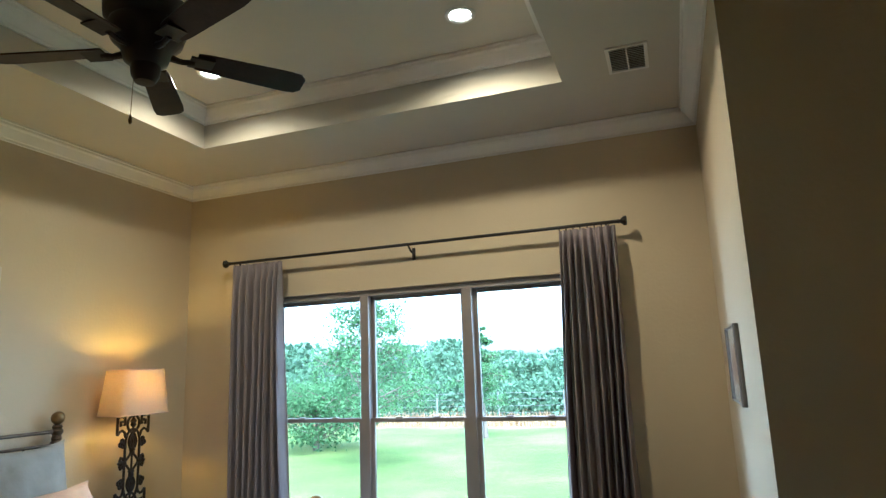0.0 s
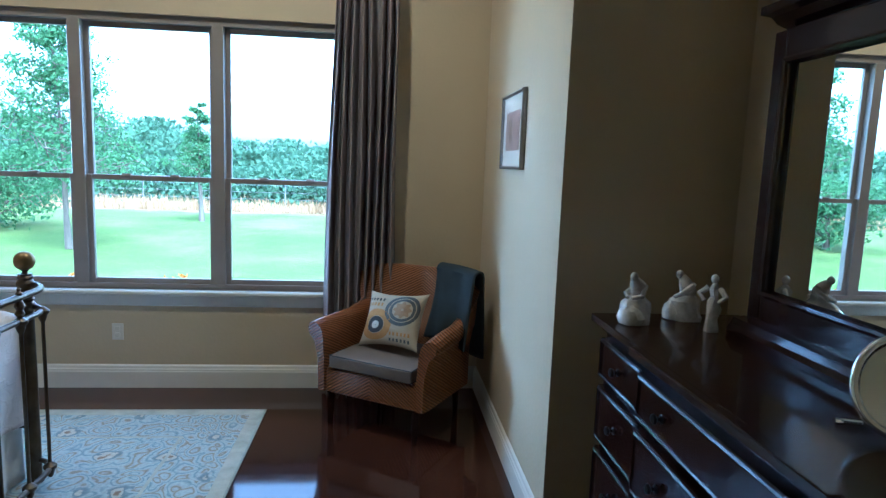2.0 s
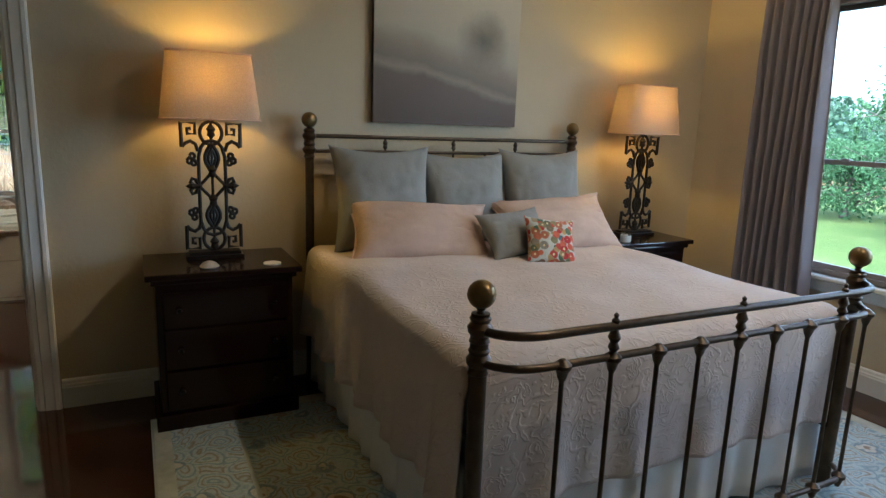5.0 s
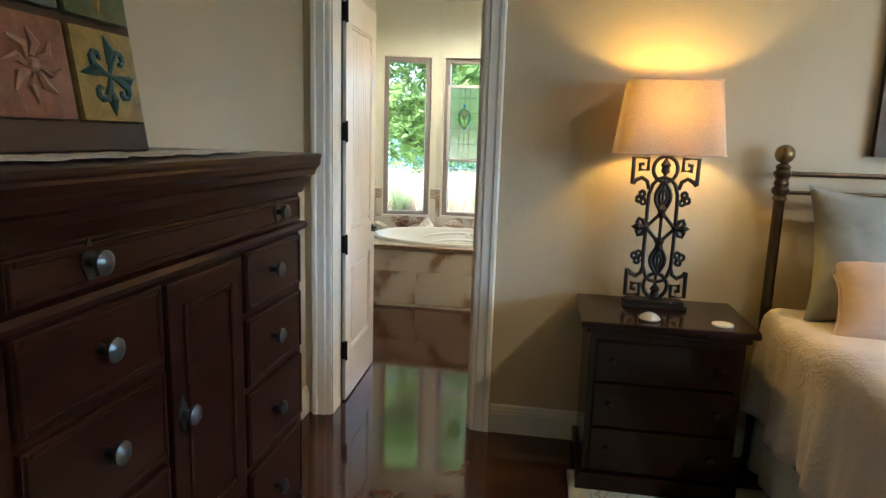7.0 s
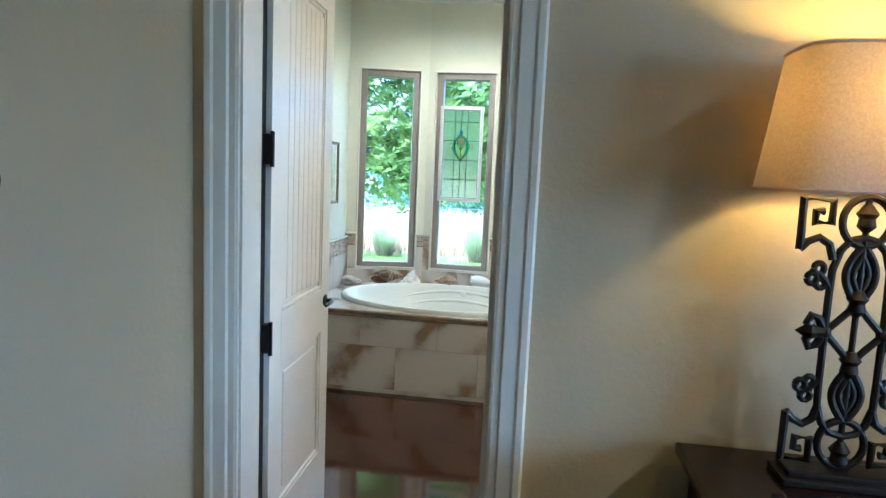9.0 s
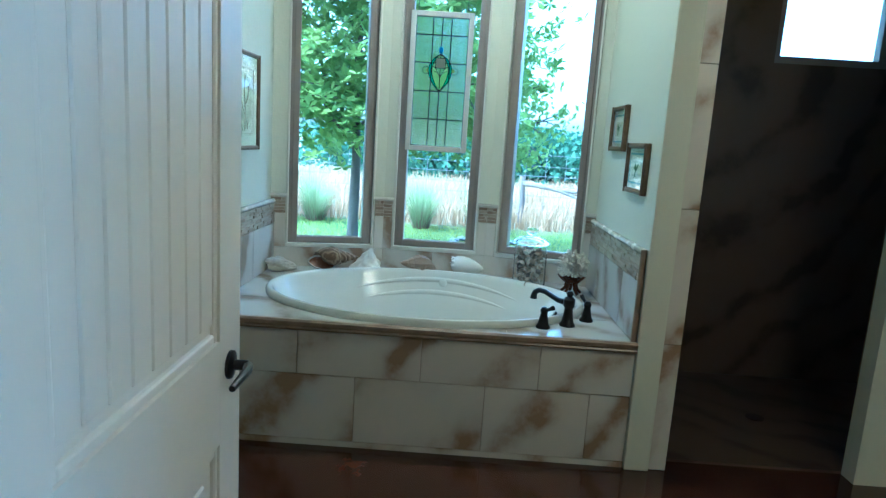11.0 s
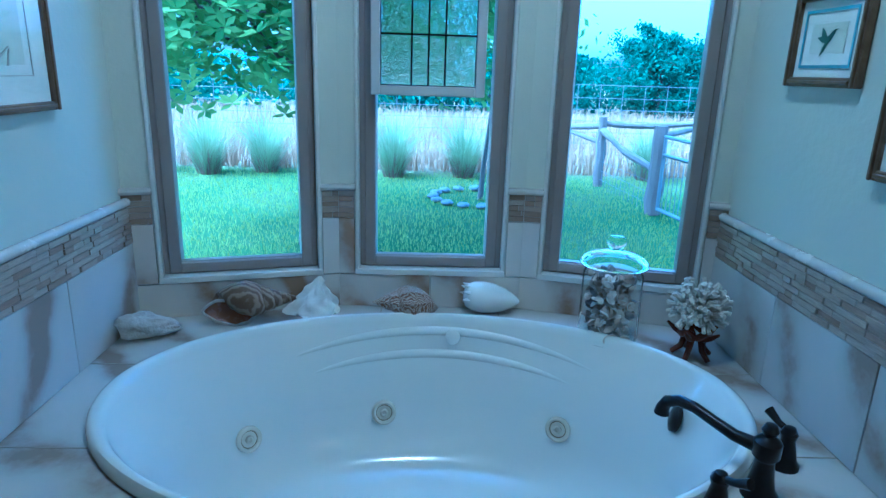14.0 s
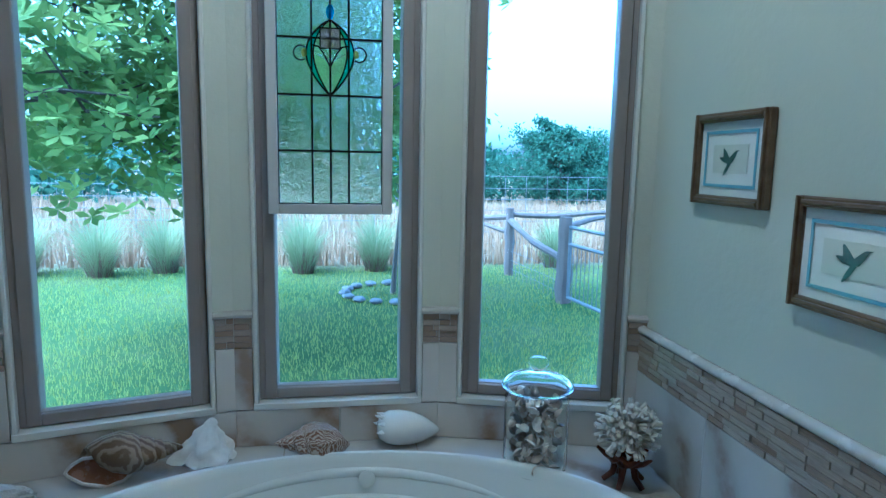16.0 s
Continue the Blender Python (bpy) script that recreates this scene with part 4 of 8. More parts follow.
def pillow(name, at, w, h, d, rx, rz, mat, label, group="", seed=0, ry=0, piping=None, flange=False):
    m = pose(*at, rx, ry, rz)
    th = new(name)
    th.empty_display_size = 0.1
    th.matrix_world = pose(at[0], at[1], at[2])
    tagged(th, label, "pillow", group)
    bm = pillow_bm(w, h, d, seed)
    bm.transform(pose(0, 0, 0, rx, ry, rz))
    c = part("case", bm, mat, th, smooth=True)
    if piping:
        bm = B()
        pts = []
        for i in range(80):
            q = i / 80 * 4
            s, t = int(q), q % 1 * 2 - 1
            a, e = ((t, -1), (1, t), (-t, 1), (-1, -t))[s]
            pull = 1 - 0.135 * (1 - abs(e) ** 2) * abs(a) ** 3
            pulz = 1 - 0.135 * (1 - abs(a) ** 2) * abs(e) ** 3
            pts.append((a * w / 2 * pull, 0, e * h / 2 * pulz))
        tube(bm, pts, 0.006, 6, True)
        bm.transform(pose(0, 0, 0, rx, ry, rz))
        part("piping", bm, piping, c)
    if flange:
        def rim(u, v):
            q = u * 4
            s_, t = int(q) % 4, q % 1 * 2 - 1
            a, e = ((t, -1), (1, t), (-t, 1), (-1, -t))[s_]
            k = 0.93 + v * 0.13
            pull = 1 - 0.135 * (1 - abs(e) ** 2) * abs(a) ** 3
            pulz = 1 - 0.135 * (1 - abs(a) ** 2) * abs(e) ** 3
            return (a * w / 2 * pull * (1 + (k - 1) * h / w), 0.007 * v * math.sin(u * 60 + seed), e * h / 2 * pulz * k)
        bm = sheet(B(), rim, 96, 4)
        bm.transform(pose(0, 0, 0, rx, ry, rz))
        thicken(part("flange", bm, mat, c, smooth=True), 0.006, 0.0)
    return th


# three square shams against the headboard, two blush shams, two small cushions; they face the foot of the bed
pillow("euro_pillow", (-2.00, 3.13, 1.165), 0.63, 0.65, 0.25, -14, 86, M_grey, "square grey linen pillow propped against the headboard", "square grey pillows", 1)
pillow("euro_pillow", (-2.02, 3.70, 1.15), 0.62, 0.62, 0.25, -14, 89, M_grey, "square grey linen pillow propped against the headboard", "square grey pillows", 2)
pillow("euro_pillow", (-2.00, 4.29, 1.165), 0.64, 0.64, 0.25, -14, 88, M_grey, "square grey linen pillow propped against the headboard", "square grey pillows", 3)
pillow("pillow_sham", (-1.78, 3.29, 0.985), 0.88, 0.44, 0.25, -42, 82, M_cream, "blush cotton king sham leaning on the grey pillows", "blush shams", 4, 3, None, True)
pillow("pillow_sham", (-1.78, 4.27, 0.995), 0.90, 0.44, 0.25, -42, 92, M_cream, "blush cotton king sham leaning on the grey pillows", "blush shams", 5, -2, None, True)
pillow("small_cushion", (-1.58, 3.82, 0.995), 0.47, 0.32, 0.14, -38, 97, M_grey, "small grey tied cushion in front of the shams", "", 6, -4)

# embroidered cushion: white ground, round red, orange and green blossoms
M_white = plain("white_canvas", (0.42, 0.37, 0.285), 0.9, var=0.06, scale=10, grain=200, bstr=0.3, spec=0.2)


def dots_mat(name, ground, stops, scale, size):
    m, nt, b = nodes_of(name)
    v = coords(nt, "Object")
    vo = nt.nodes.new("ShaderNodeTexVoronoi")
    vo.inputs["Scale"].default_value = scale
    nt.links.new(v, vo.inputs["Vector"])
    cr = ramp(nt, vo.outputs["Color"], stops)
    g = ramp(nt, vo.outputs["Distance"], [(0.0, (0.75, 0.62, 0.30)), (size * 0.3, (0.75, 0.62, 0.30))])
    mk = nt.nodes.new("ShaderNodeMath")
    mk.operation = 'LESS_THAN'
    mk.inputs[1].default_value = size
    nt.links.new(vo.outputs["Distance"], mk.inputs[0])
    mc = nt.nodes.new("ShaderNodeMath")
    mc.operation = 'LESS_THAN'
    mc.inputs[1].default_value = size * 0.3
    nt.links.new(vo.outputs["Distance"], mc.inputs[0])
    a = nt.nodes.new("ShaderNodeMixRGB")
    a.inputs[1].default_value = (*ground, 1)
    nt.links.new(mk.outputs[0], a.inputs[0])
    nt.links.new(cr, a.inputs[2])
    c = nt.nodes.new("ShaderNodeMixRGB")
    nt.links.new(mc.outputs[0], c.inputs[0])
    nt.links.new(a.outputs[0], c.inputs[1])
    nt.links.new(g, c.inputs[2])
    nt.links.new(c.outputs[0], b.inputs["Base Color"])
    b.inputs["Roughness"].default_value = 0.85
    bump(nt, b, vo.outputs["Distance"], 0.4, 0.01)
    return m


M_blossom = dots_mat("embroidered_blossoms", (0.55, 0.52, 0.42), [(0.2, (0.40, 0.03, 0.025)), (0.4, (0.55, 0.13, 0.05)), (0.55, (0.08, 0.14, 0.08)), (0.7, (0.50, 0.30, 0.10)), (0.85, (0.10, 0.18, 0.20))], 26.0, 0.66)
pillow("embroidered_cushion", (-1.40, 3.945, 0.972), 0.325, 0.30, 0.11, -30, 80, M_blossom, "small white cushion embroidered with red and green blossoms", "", 7, 6)

# painting over the bed
M_paint, nt, b = nodes_of("misty_landscape")
v = coords(nt, "Object")
sep = nt.nodes.new("ShaderNodeSeparateXYZ")
nt.links.new(v, sep.inputs[0])
ad = nt.nodes.new("ShaderNodeMath")
ad.operation = 'MULTIPLY_ADD'
ad.inputs[1].default_value = 0.16
nt.links.new(tex_noise(nt, 2.4, 5, 0.6, v), ad.inputs[0])
tilt = nt.nodes.new("ShaderNodeMath")
tilt.operation = 'MULTIPLY_ADD'
tilt.inputs[1].default_value = 0.20
nt.links.new(sep.outputs[1], tilt.inputs[0])
nt.links.new(sep.outputs[2], tilt.inputs[2])
nt.links.new(tilt.outputs[0], ad.inputs[2])
nt.links.new(ramp(nt, ad.outputs[0], [(0.05, (0.085, 0.055, 0.036)), (0.33, (0.14, 0.10, 0.07)), (0.37, (0.27, 0.225, 0.165)), (0.41, (0.19, 0.15, 0.11)), (0.48, (0.24, 0.195, 0.145)), (0.60, (0.42, 0.365, 0.27)), (0.95, (0.54, 0.48, 0.37))]), b.inputs["Base Color"])
base_c = b.inputs["Base Color"].links[0].from_socket
vs_ = nt.nodes.new("ShaderNodeVectorMath")
vs_.operation = 'DISTANCE'
vs_.inputs[1].default_value = (0.04, 0.25, 0.55)
nt.links.new(v, vs_.inputs[0])
dn_ = nt.nodes.new("ShaderNodeMath")
dn_.operation = 'MULTIPLY_ADD'
dn_.inputs[1].default_value = 0.12
nt.links.new(tex_noise(nt, 7, 5, 0.65, v), dn_.inputs[0])
nt.links.new(vs_.outputs["Value"], dn_.inputs[2])
mk_ = ramp(nt, dn_.outputs[0], [(0.08, (0.8, 0.8, 0.8)), (0.27, (0, 0, 0))])
mt_ = nt.nodes.new("ShaderNodeMixRGB")
mt_.inputs[2].default_value = (0.075, 0.06, 0.045, 1)
nt.links.new(mk_, mt_.inputs[0])
nt.links.new(base_c, mt_.inputs[1])
nt.links.new(mt_.outputs[0], b.inputs["Base Color"])
b.inputs["Roughness"].default_value = 0.6
bump(nt, b, tex_noise(nt, 90, 3, 0.6, v), 0.3, 0.003)
p = thing("painting", (XW + 0.002, 3.67, 1.615), "grey and brown misty landscape painting on canvas above the bed", "painting")
part("stretcher", box(B(), XW + 0.001, 3.151, 1.618, XW + 0.037, 4.190, 2.648, 0.003), M_darkframe, p, "dark canvas edge", world=True)
part("canvas", box(B(), XW + 0.0372, 3.149, 1.616, XW + 0.042, 4.192, 2.65, 0.002), M_paint, p, world=True)

# ---- nightstands ----


def nightstand(y0, y1, label):
    x0, x1, h = XW + 0.012, -1.74, 0.845
    ns = thing("nightstand", ((x0 + x1) / 2, (y0 + y1) / 2, 0.0), label, "nightstand", "nightstands beside the bed")
    ox, oy = (x0 + x1) / 2, (y0 + y1) / 2
    w, d = (y1 - y0), (x1 - x0)

    def lb(a, b_, c, d_, e, f, bev=0.0):
        return box(B(), a, b_, c, d_, e, f, bev)
    hx, hy = d / 2, w / 2
    part("body", lb(-hx + 0.01, -hy + 0.045, 0.09, hx - 0.045, hy - 0.045, h - 0.06, 0.004), M_cherry, ns)
    part("plinth", lb(-hx + 0.01, -hy + 0.02, 0.0, hx - 0.02, hy - 0.02, 0.095, 0.012), M_cherry, ns)
    bm = lb(-hx, -hy, h - 0.032, hx, hy, h, 0.008)
    part("top", bm, M_cherry, ns)
    bm = lb(-hx + 0.005, -hy + 0.025, h - 0.062, hx - 0.025, hy - 0.025, h - 0.032, 0.01)
    part("cornice", bm, M_cherry, ns)
    z = 0.115
    for i, hh in enumerate((0.21, 0.21, 0.19)):
        dr = part("drawer", lb(hx - 0.046, -hy + 0.075, z, hx - 0.026, hy - 0.075, z + hh, 0.006), M_cherry, ns)
        for s in (-0.5, 0.5):
            bm = lathe(B(), [(0, 0), (0.008, 0.0), (0.006, 0.012), (0.014, 0.02), (0.012, 0.028), (0, 0.031)], (hx - 0.026, s * (w - 0.3), z + hh / 2), 10, pose(0, 0, 0, 0, 90, 0))
            part("knob", bm, M_black, dr, smooth=True)
        z += hh + 0.012
    return ns


nightstand(1.81, 2.58, "dark cherry wood nightstand chest of three drawers near the bathroom door")
nightstand(4.80, 5.49, "dark cherry wood nightstand between the bed and the window")

# ---- table lamps: wrought-iron balusters with linen shades ----


def scroll_lines():
    """Half of the ironwork, y to one side; lines of (y, z) with a thickness."""
    L = []
    L.append(([(0.0, 0.63), (0.035, 0.622), (0.06, 0.595), (0.076, 0.545), (0.078, 0.48), (0.078, 0.25), (0.076, 0.19), (0.06, 0.145), (0.035, 0.12), (0.0, 0.112)], 0.0085))
    for z0, s, k in ((0.722, -1, 1.0), (0.040, 1, 0.94)):
        L.append(([(0.170 * k, z0 + s * 0.128), (0.172 * k, z0), (0.092 * k, z0), (0.092 * k, z0 + s * 0.060), (0.136 * k, z0 + s * 0.060), (0.136 * k, z0 + s * 0.030), (0.115 * k, z0 + s * 0.030)], 0.0095))
        L.append(([(0.170 * k, z0 + s * 0.128), (0.150 * k, z0 + s * 0.108), (0.120 * k, z0 + s * 0.096), (0.092 * k, z0 + s * 0.112), (0.078 * k, z0 + s * 0.15)], 0.009))
        c = [(0.064 * math.cos(a), z0 + s * 0.052 + 0.062 * math.sin(a)) for a in [math.pi * (-0.5 + q / 12) for q in range(13)]]
        L.append((c, 0.0085))
        q = z0 + s * 0.175
        for dy, dz in ((0.112, 0.0), (0.128, s * 0.026), (0.104, s * 0.036)):
            L.append(([(dy + 0.014 * math.cos(a), q + dz + 0.014 * math.sin(a)) for a in [2 * math.pi * w / 10 for w in range(11)]], 0.0075))
        L.append(([(0.078, q + s * 0.05), (0.095, q + s * 0.028), (0.112, q + s * 0.012)], 0.0085))
    for zc, hh in ((0.535, 0.078), (0.222, 0.072)):
        L.append(([(0.040 * math.sin(math.pi * w / 12), zc - hh + 2 * hh * w / 12) for w in range(13)], 0.0085))
        L.append(([(0.020 * math.sin(math.pi * w / 10), zc - hh * 0.6 + 1.2 * hh * w / 10) for w in range(11)], 0.007))
    L.append(([(0.0, 0.462), (0.03, 0.430), (0.078, 0.384)], 0.008))
    L.append(([(0.0, 0.306), (0.03, 0.338), (0.078, 0.384)], 0.008))
    for dz in (0.022, -0.022):
        L.append(([(0.078, 0.384), (0.098, 0.384 + dz * 1.6), (0.118, 0.384 + dz * 1.9), (0.128, 0.384 + dz), (0.112, 0.384 + dz * 0.4)], 0.0095))
    L.append(([(0.078, 0.384), (0.125, 0.384)], 0.014))
    return L


def table_lamp(x, y, z, rz, label):
    o = thing("table_lamp", (x, y, z), label, "lamp", "table lamps", rz)
    bm = box(B(), -0.06, -0.15, 0.0, 0.06, 0.15, 0.018, 0.005)
    box(bm, -0.045, -0.135, 0.018, 0.045, 0.135, 0.036, 0.006)
    part("base_plate", bm, M_iron, o)
    for side in (1, -1):
        bm = B()
        for line, r in scroll_lines():
            tube(bm, [(0, side * a * 0.88, c + 0.012) for a, c in line], r * 1.15, 8)
        lathe(bm, [(0.020, -0.012), (0.022, 0.0), (0.012, 0.016), (0.0, 0.034)], (0, side * 0.107, 0.396), 8, pose(0, 0, 0, -90 * side, 0, 0))
        ball(bm, (0, side * 0.069, 0.396), 0.017, 8)
        part("scrollwork", bm, M_iron, o, smooth=True)
    bm = tube(B(), [(0, 0, 0.03), (0, 0, 0.74)], 0.008, 8)
    for z1 in (0.075, 0.315, 0.475, 0.69):
        lathe(bm, [(0.008, -0.035), (0.022, -0.02), (0.018, 0.0), (0.026, 0.012), (0.010, 0.035)], (0, 0, z1), 10)
    part("stem", bm, M_iron, o, smooth=True)
    part("bulb_glass", lathe(B(), [(0, 0.93), (0.02, 0.925), (0.03, 0.90), (0.028, 0.87), (0.014, 0.83), (0.013, 0.80), (0, 0.80)], (0, 0, 0), 12), glow("bulb_glow", (1.0, 0.6, 0.25), 1.2), o, smooth=True)
    z0, z1 = 0.755, 1.095

    def rr(u, wy, wx, n=0.42):
        a = 2 * math.pi * u
        c, s = math.cos(a), math.sin(a)
        return (wx * math.copysign(abs(c) ** n, c), wy * math.copysign(abs(s) ** n, s))

    def f(u, v):
        wy, wx = 0.252 + (0.210 - 0.252) * v, 0.155 + (0.12 - 0.155) * v
        a, c = rr(u, wy, wx)
        return (a, c, z0 + (z1 - z0) * v)
    sh = part("shade", sheet(B(), f, 64, 8, True), M_shade, o, "cream linen rounded-rectangle shade", True)
    for v, nm in ((0.0, "lower_trim"), (1.0, "upper_trim")):
        bm = tube(B(), [f(i / 64, v) for i in range(64)], 0.0045, 6, True)
        part(nm, bm, M_cream, sh)
    bm = B()
    for a in (0.0, math.pi):
        tube(bm, [(0, 0, 0.735), (0.1 * math.cos(a), 0.0, z1 - 0.02), (0.118 * math.cos(a), 0, z1 - 0.012)], 0.0025, 5)
    part("harp", bm, M_brass, o)
    return o


table_lamp(-2.11, 2.178, 0.846, 0, "wrought-iron scrollwork lamp, lit, on the nightstand by the bathroom door")
table_lamp(-2.05, 5.19, 0.846, 0, "wrought-iron scrollwork lamp, lit, on the nightstand by the window")

# trinkets on the nightstands
def dish(name, at, r, mat, label, category, flat=False):
    o = thing(name, at, label, category)
    pr = [(0, 0), (r, 0.0), (r, 0.006), (r * 0.8, 0.009), (0, 0.009)] if flat else [(0, 0), (r * 0.9, 0.0), (r, 0.008), (r * 0.7, 0.024), (r * 0.3, 0.034), (0, 0.036)]
    part("body", lathe(B(), pr, (0, 0, 0), 20), mat, o, smooth=True)
    return o


dish("glass_shell", (-1.845, 2.12, 0.8465), 0.05, plain("frosted_glass_shell", (0.42, 0.40, 0.38), 0.15, var=0.2, scale=60), "small frosted glass scallop shell on the nightstand", "ornament")
dish("coaster", (-1.84, 2.44, 0.8465), 0.047, plain("cream_stone", (0.60, 0.53, 0.40), 0.5, var=0.1), "round cream stone coaster on the nightstand", "coaster", True)
o = thing("candle_jar", (-1.83, 4.91, 0.8465), "small white candle jar with a pale lid on the nightstand", "candle")
part("jar", lathe(B(), [(0, 0), (0.036, 0), (0.038, 0.01), (0.038, 0.05), (0, 0.05)], (0, 0, 0), 18), M_mat, o, smooth=True)
part("lid", lathe(B(), [(0, 0.05), (0.039, 0.05), (0.039, 0.062), (0.03, 0.066), (0, 0.066)], (0, 0, 0), 18), M_chrome, o, smooth=True)

# ---- armchair in the corner ----
ch = thing("armchair", (1.68, 5.43, 0.0), "brown woven rattan armchair with tapered legs in the corner", "chair", rz=-32)
# local: x across, -y to the front
W2, FR, BK = 0.345, -0.31, 0.33
for x, y in ((-0.30, FR + 0.045), (0.30, FR + 0.045), (-0.29, BK - 0.02), (0.29, BK - 0.02)):
    part("leg", tube(B(), [(x, y, 0.0), (x, y * 0.97, 0.24)], [0.016, 0.026], 8), M_cherry, ch, smooth=True)
bm = box(B(), -W2 + 0.02, FR + 0.02, 0.21, W2 - 0.02, BK - 0.02, 0.37, 0.03, 3)
part("seat_frame", bm, M_rattan, ch, smooth=True)


ARM = [(-0.035, 0.22), (-0.036, 0.42), (-0.036, 0.56), (-0.030, 0.60), (-0.010, 0.632), (0.025, 0.646), (0.060, 0.636), (0.080, 0.607), (0.078, 0.575), (0.060, 0.553), (0.040, 0.53), (0.036, 0.42), (0.034, 0.22)]


def arm(s):
    """A rolled arm swept from front to back: it leans out at the front and climbs to the backrest."""
    bm = B()
    loops = []
    for i in range(15):
        u = i / 14
        y = FR + 0.005 + u * (BK - FR - 0.03) - (0.012 * math.sin(math.pi * min(1, u * 6) / 2))
        lean, rise = 0.035 * (1 - u), 0.02 * math.sin(u * 2.6) + 0.16 * max(0, u - 0.62)
        lp = []
        for o_, z in ARM:
            k = max(0.0, (z - 0.40) / 0.25)
            fat = 1 - 0.35 * max(0.0, 1 - u * 9) * (1 if z < 0.5 else 0.3)
            lp.append(bm.verts.new((s * (W2 + o_ * fat + lean * k), y, z + rise * k)))
        loops.append(lp)
    for A, C in zip(loops, loops[1:]):
        for i in range(len(ARM)):
            j = (i + 1) % len(ARM)
            bm.faces.new((A[i], A[j], C[j], C[i]))
    bm.faces.new(loops[0])
    bm.faces.new(loops[-1])
    return bm


for s in (-1, 1):
    part("arm", arm(s), M_rattan, ch, smooth=True)


def back(u, v):
    a = 2 * u - 1
    th = 2 * math.pi * v
    topz = 0.945 - 0.075 * abs(a) ** 5
    wz = (topz - 0.24) / 2
    cc, ss = math.cos(th), math.sin(th)
    z = 0.24 + wz + wz * math.copysign(abs(ss) ** 0.5, ss)
    lean = 0.16 * max(0, z - 0.4)
    y = BK - 0.03 - 0.10 * a * a + lean + 0.035 * math.copysign(abs(cc) ** 0.6, cc)
    wide = 1.04 + 0.80 * max(0, z - 0.55)
    return (a * (W2 + 0.01) * wide, y, z)


bm = sheet(B(), back, 24, 30)
bmesh.ops.remove_doubles(bm, verts=bm.verts, dist=0.0005)
bmesh.ops.holes_fill(bm, edges=[e for e in bm.edges if e.is_boundary], sides=0)
part("backrest", bm, M_rattan, ch, smooth=True)
bm = box(B(), -W2 + 0.055, FR + 0.005, 0.375, W2 - 0.055, BK - 0.10, 0.455, 0.022, 3)
sc = part("seat_cushion", bm, M_seat, ch, "taupe fabric seat cushion", True)
bm = B()
for z in (0.383, 0.449):
    tube(bm, [(-W2 + 0.062, BK - 0.11, z), (-W2 + 0.058, FR + 0.012, z), (W2 - 0.058, FR + 0.012, z), (W2 - 0.062, BK - 0.11, z)], 0.005, 6)
part("piping", bm, M_throw, sc)

# throw over the chair's back
th_ = thing("throw_blanket", (1.83, 5.62, 0.5), "slate blue knitted throw draped over the armchair back", "blanket", rz=-32)


def throw(u, v):
    a = 0.08 + 0.37 * u + 0.05 * v
    s = v * 1.25
    y0 = BK - 0.10 - 0.10 * (a / W2) ** 2
    if s < 0.55:
        z = 0.505 + s * 0.81
        y = y0 + 0.16 * (z - 0.4) - 0.012 - 0.012 * math.sin(a * 30 + v * 4)
    elif s < 0.72:
        t = (s - 0.55) / 0.17 * math.pi
        z = 0.95 + 0.03 * math.sin(t)
        y = y0 + 0.085 + 0.055 - 0.066 * math.cos(t)
    else:
        z = 0.95 - (s - 0.72)
        y = y0 + 0.215 + 0.02 * math.sin(a * 26)
    return (a + 0.03 * math.sin(v * 5) * (1 - u), y, z)


bm = sheet(B(), throw, 26, 40)
bm.transform(pose(1.68, 5.43, 0.0, 0, 0, -32))
ob = part("cloth", bm, M_throw, th_, smooth=True, world=True)
thicken(ob, 0.014, 0.0)

# patterned cushion on the chair: canvas with ring motifs stitched on as flat appliques
pc = pillow("patterned_cushion", (1.665, 5.45, 0.645), 0.46, 0.37, 0.14, -27, -38, M_white, "cream canvas cushion with ochre and slate ring motifs", "", 11, -5)
M_ochre = plain("ochre_thread", (0.36, 0.20, 0.06), 0.9, var=0.15, scale=40, grain=200, bstr=0.4)
M_slate = plain("slate_thread", (0.075, 0.085, 0.095), 0.9, var=0.15, scale=40, grain=200, bstr=0.4)
M_white2 = plain("white_thread", (0.62, 0.60, 0.54), 0.9, var=0.1, scale=40, grain=200, bstr=0.4)
M_brownthread = plain("tan_thread", (0.30, 0.21, 0.13), 0.9, var=0.15, scale=40, grain=200, bstr=0.4)
M_black2 = plain("charcoal_thread", (0.025, 0.025, 0.028), 0.9, var=0.15, scale=40, grain=200, bstr=0.4)


def cushion_front(a, c):
    x, y, z = pillow_point(a, c, 0.46, 0.37, 0.14, 11)
    return (x, y - 0.0025, z)


def ring(cx, cz, r0, r1, mat, name="ring_motif", n=40, wave=0.0):
    """One closed ring of thread; wave gives it a petalled outer edge."""
    bm = B()
    loops = []
    for rr_ in (r0, (r0 + r1) / 2, r1):
        lp = []
        for i in range(n):
            t = 2 * math.pi * i / n
            q = rr_ * (1 + (wave * math.cos(8 * t) if rr_ == r1 else 0))
            a, c = cx + q * math.cos(t), cz + q * math.sin(t)
            lp.append(bm.verts.new(cushion_front(max(-0.97, min(0.97, a)), max(-0.97, min(0.97, c)))))
        loops.append(lp)
    for A, C in zip(loops, loops[1:]):
        for i in range(n):
            bm.faces.new((A[i], A[(i + 1) % n], C[(i + 1) % n], C[i]))
    bm.transform(pose(0, 0, 0, -27, -5, -38))
    part(name, bm, mat, pc, smooth=True)


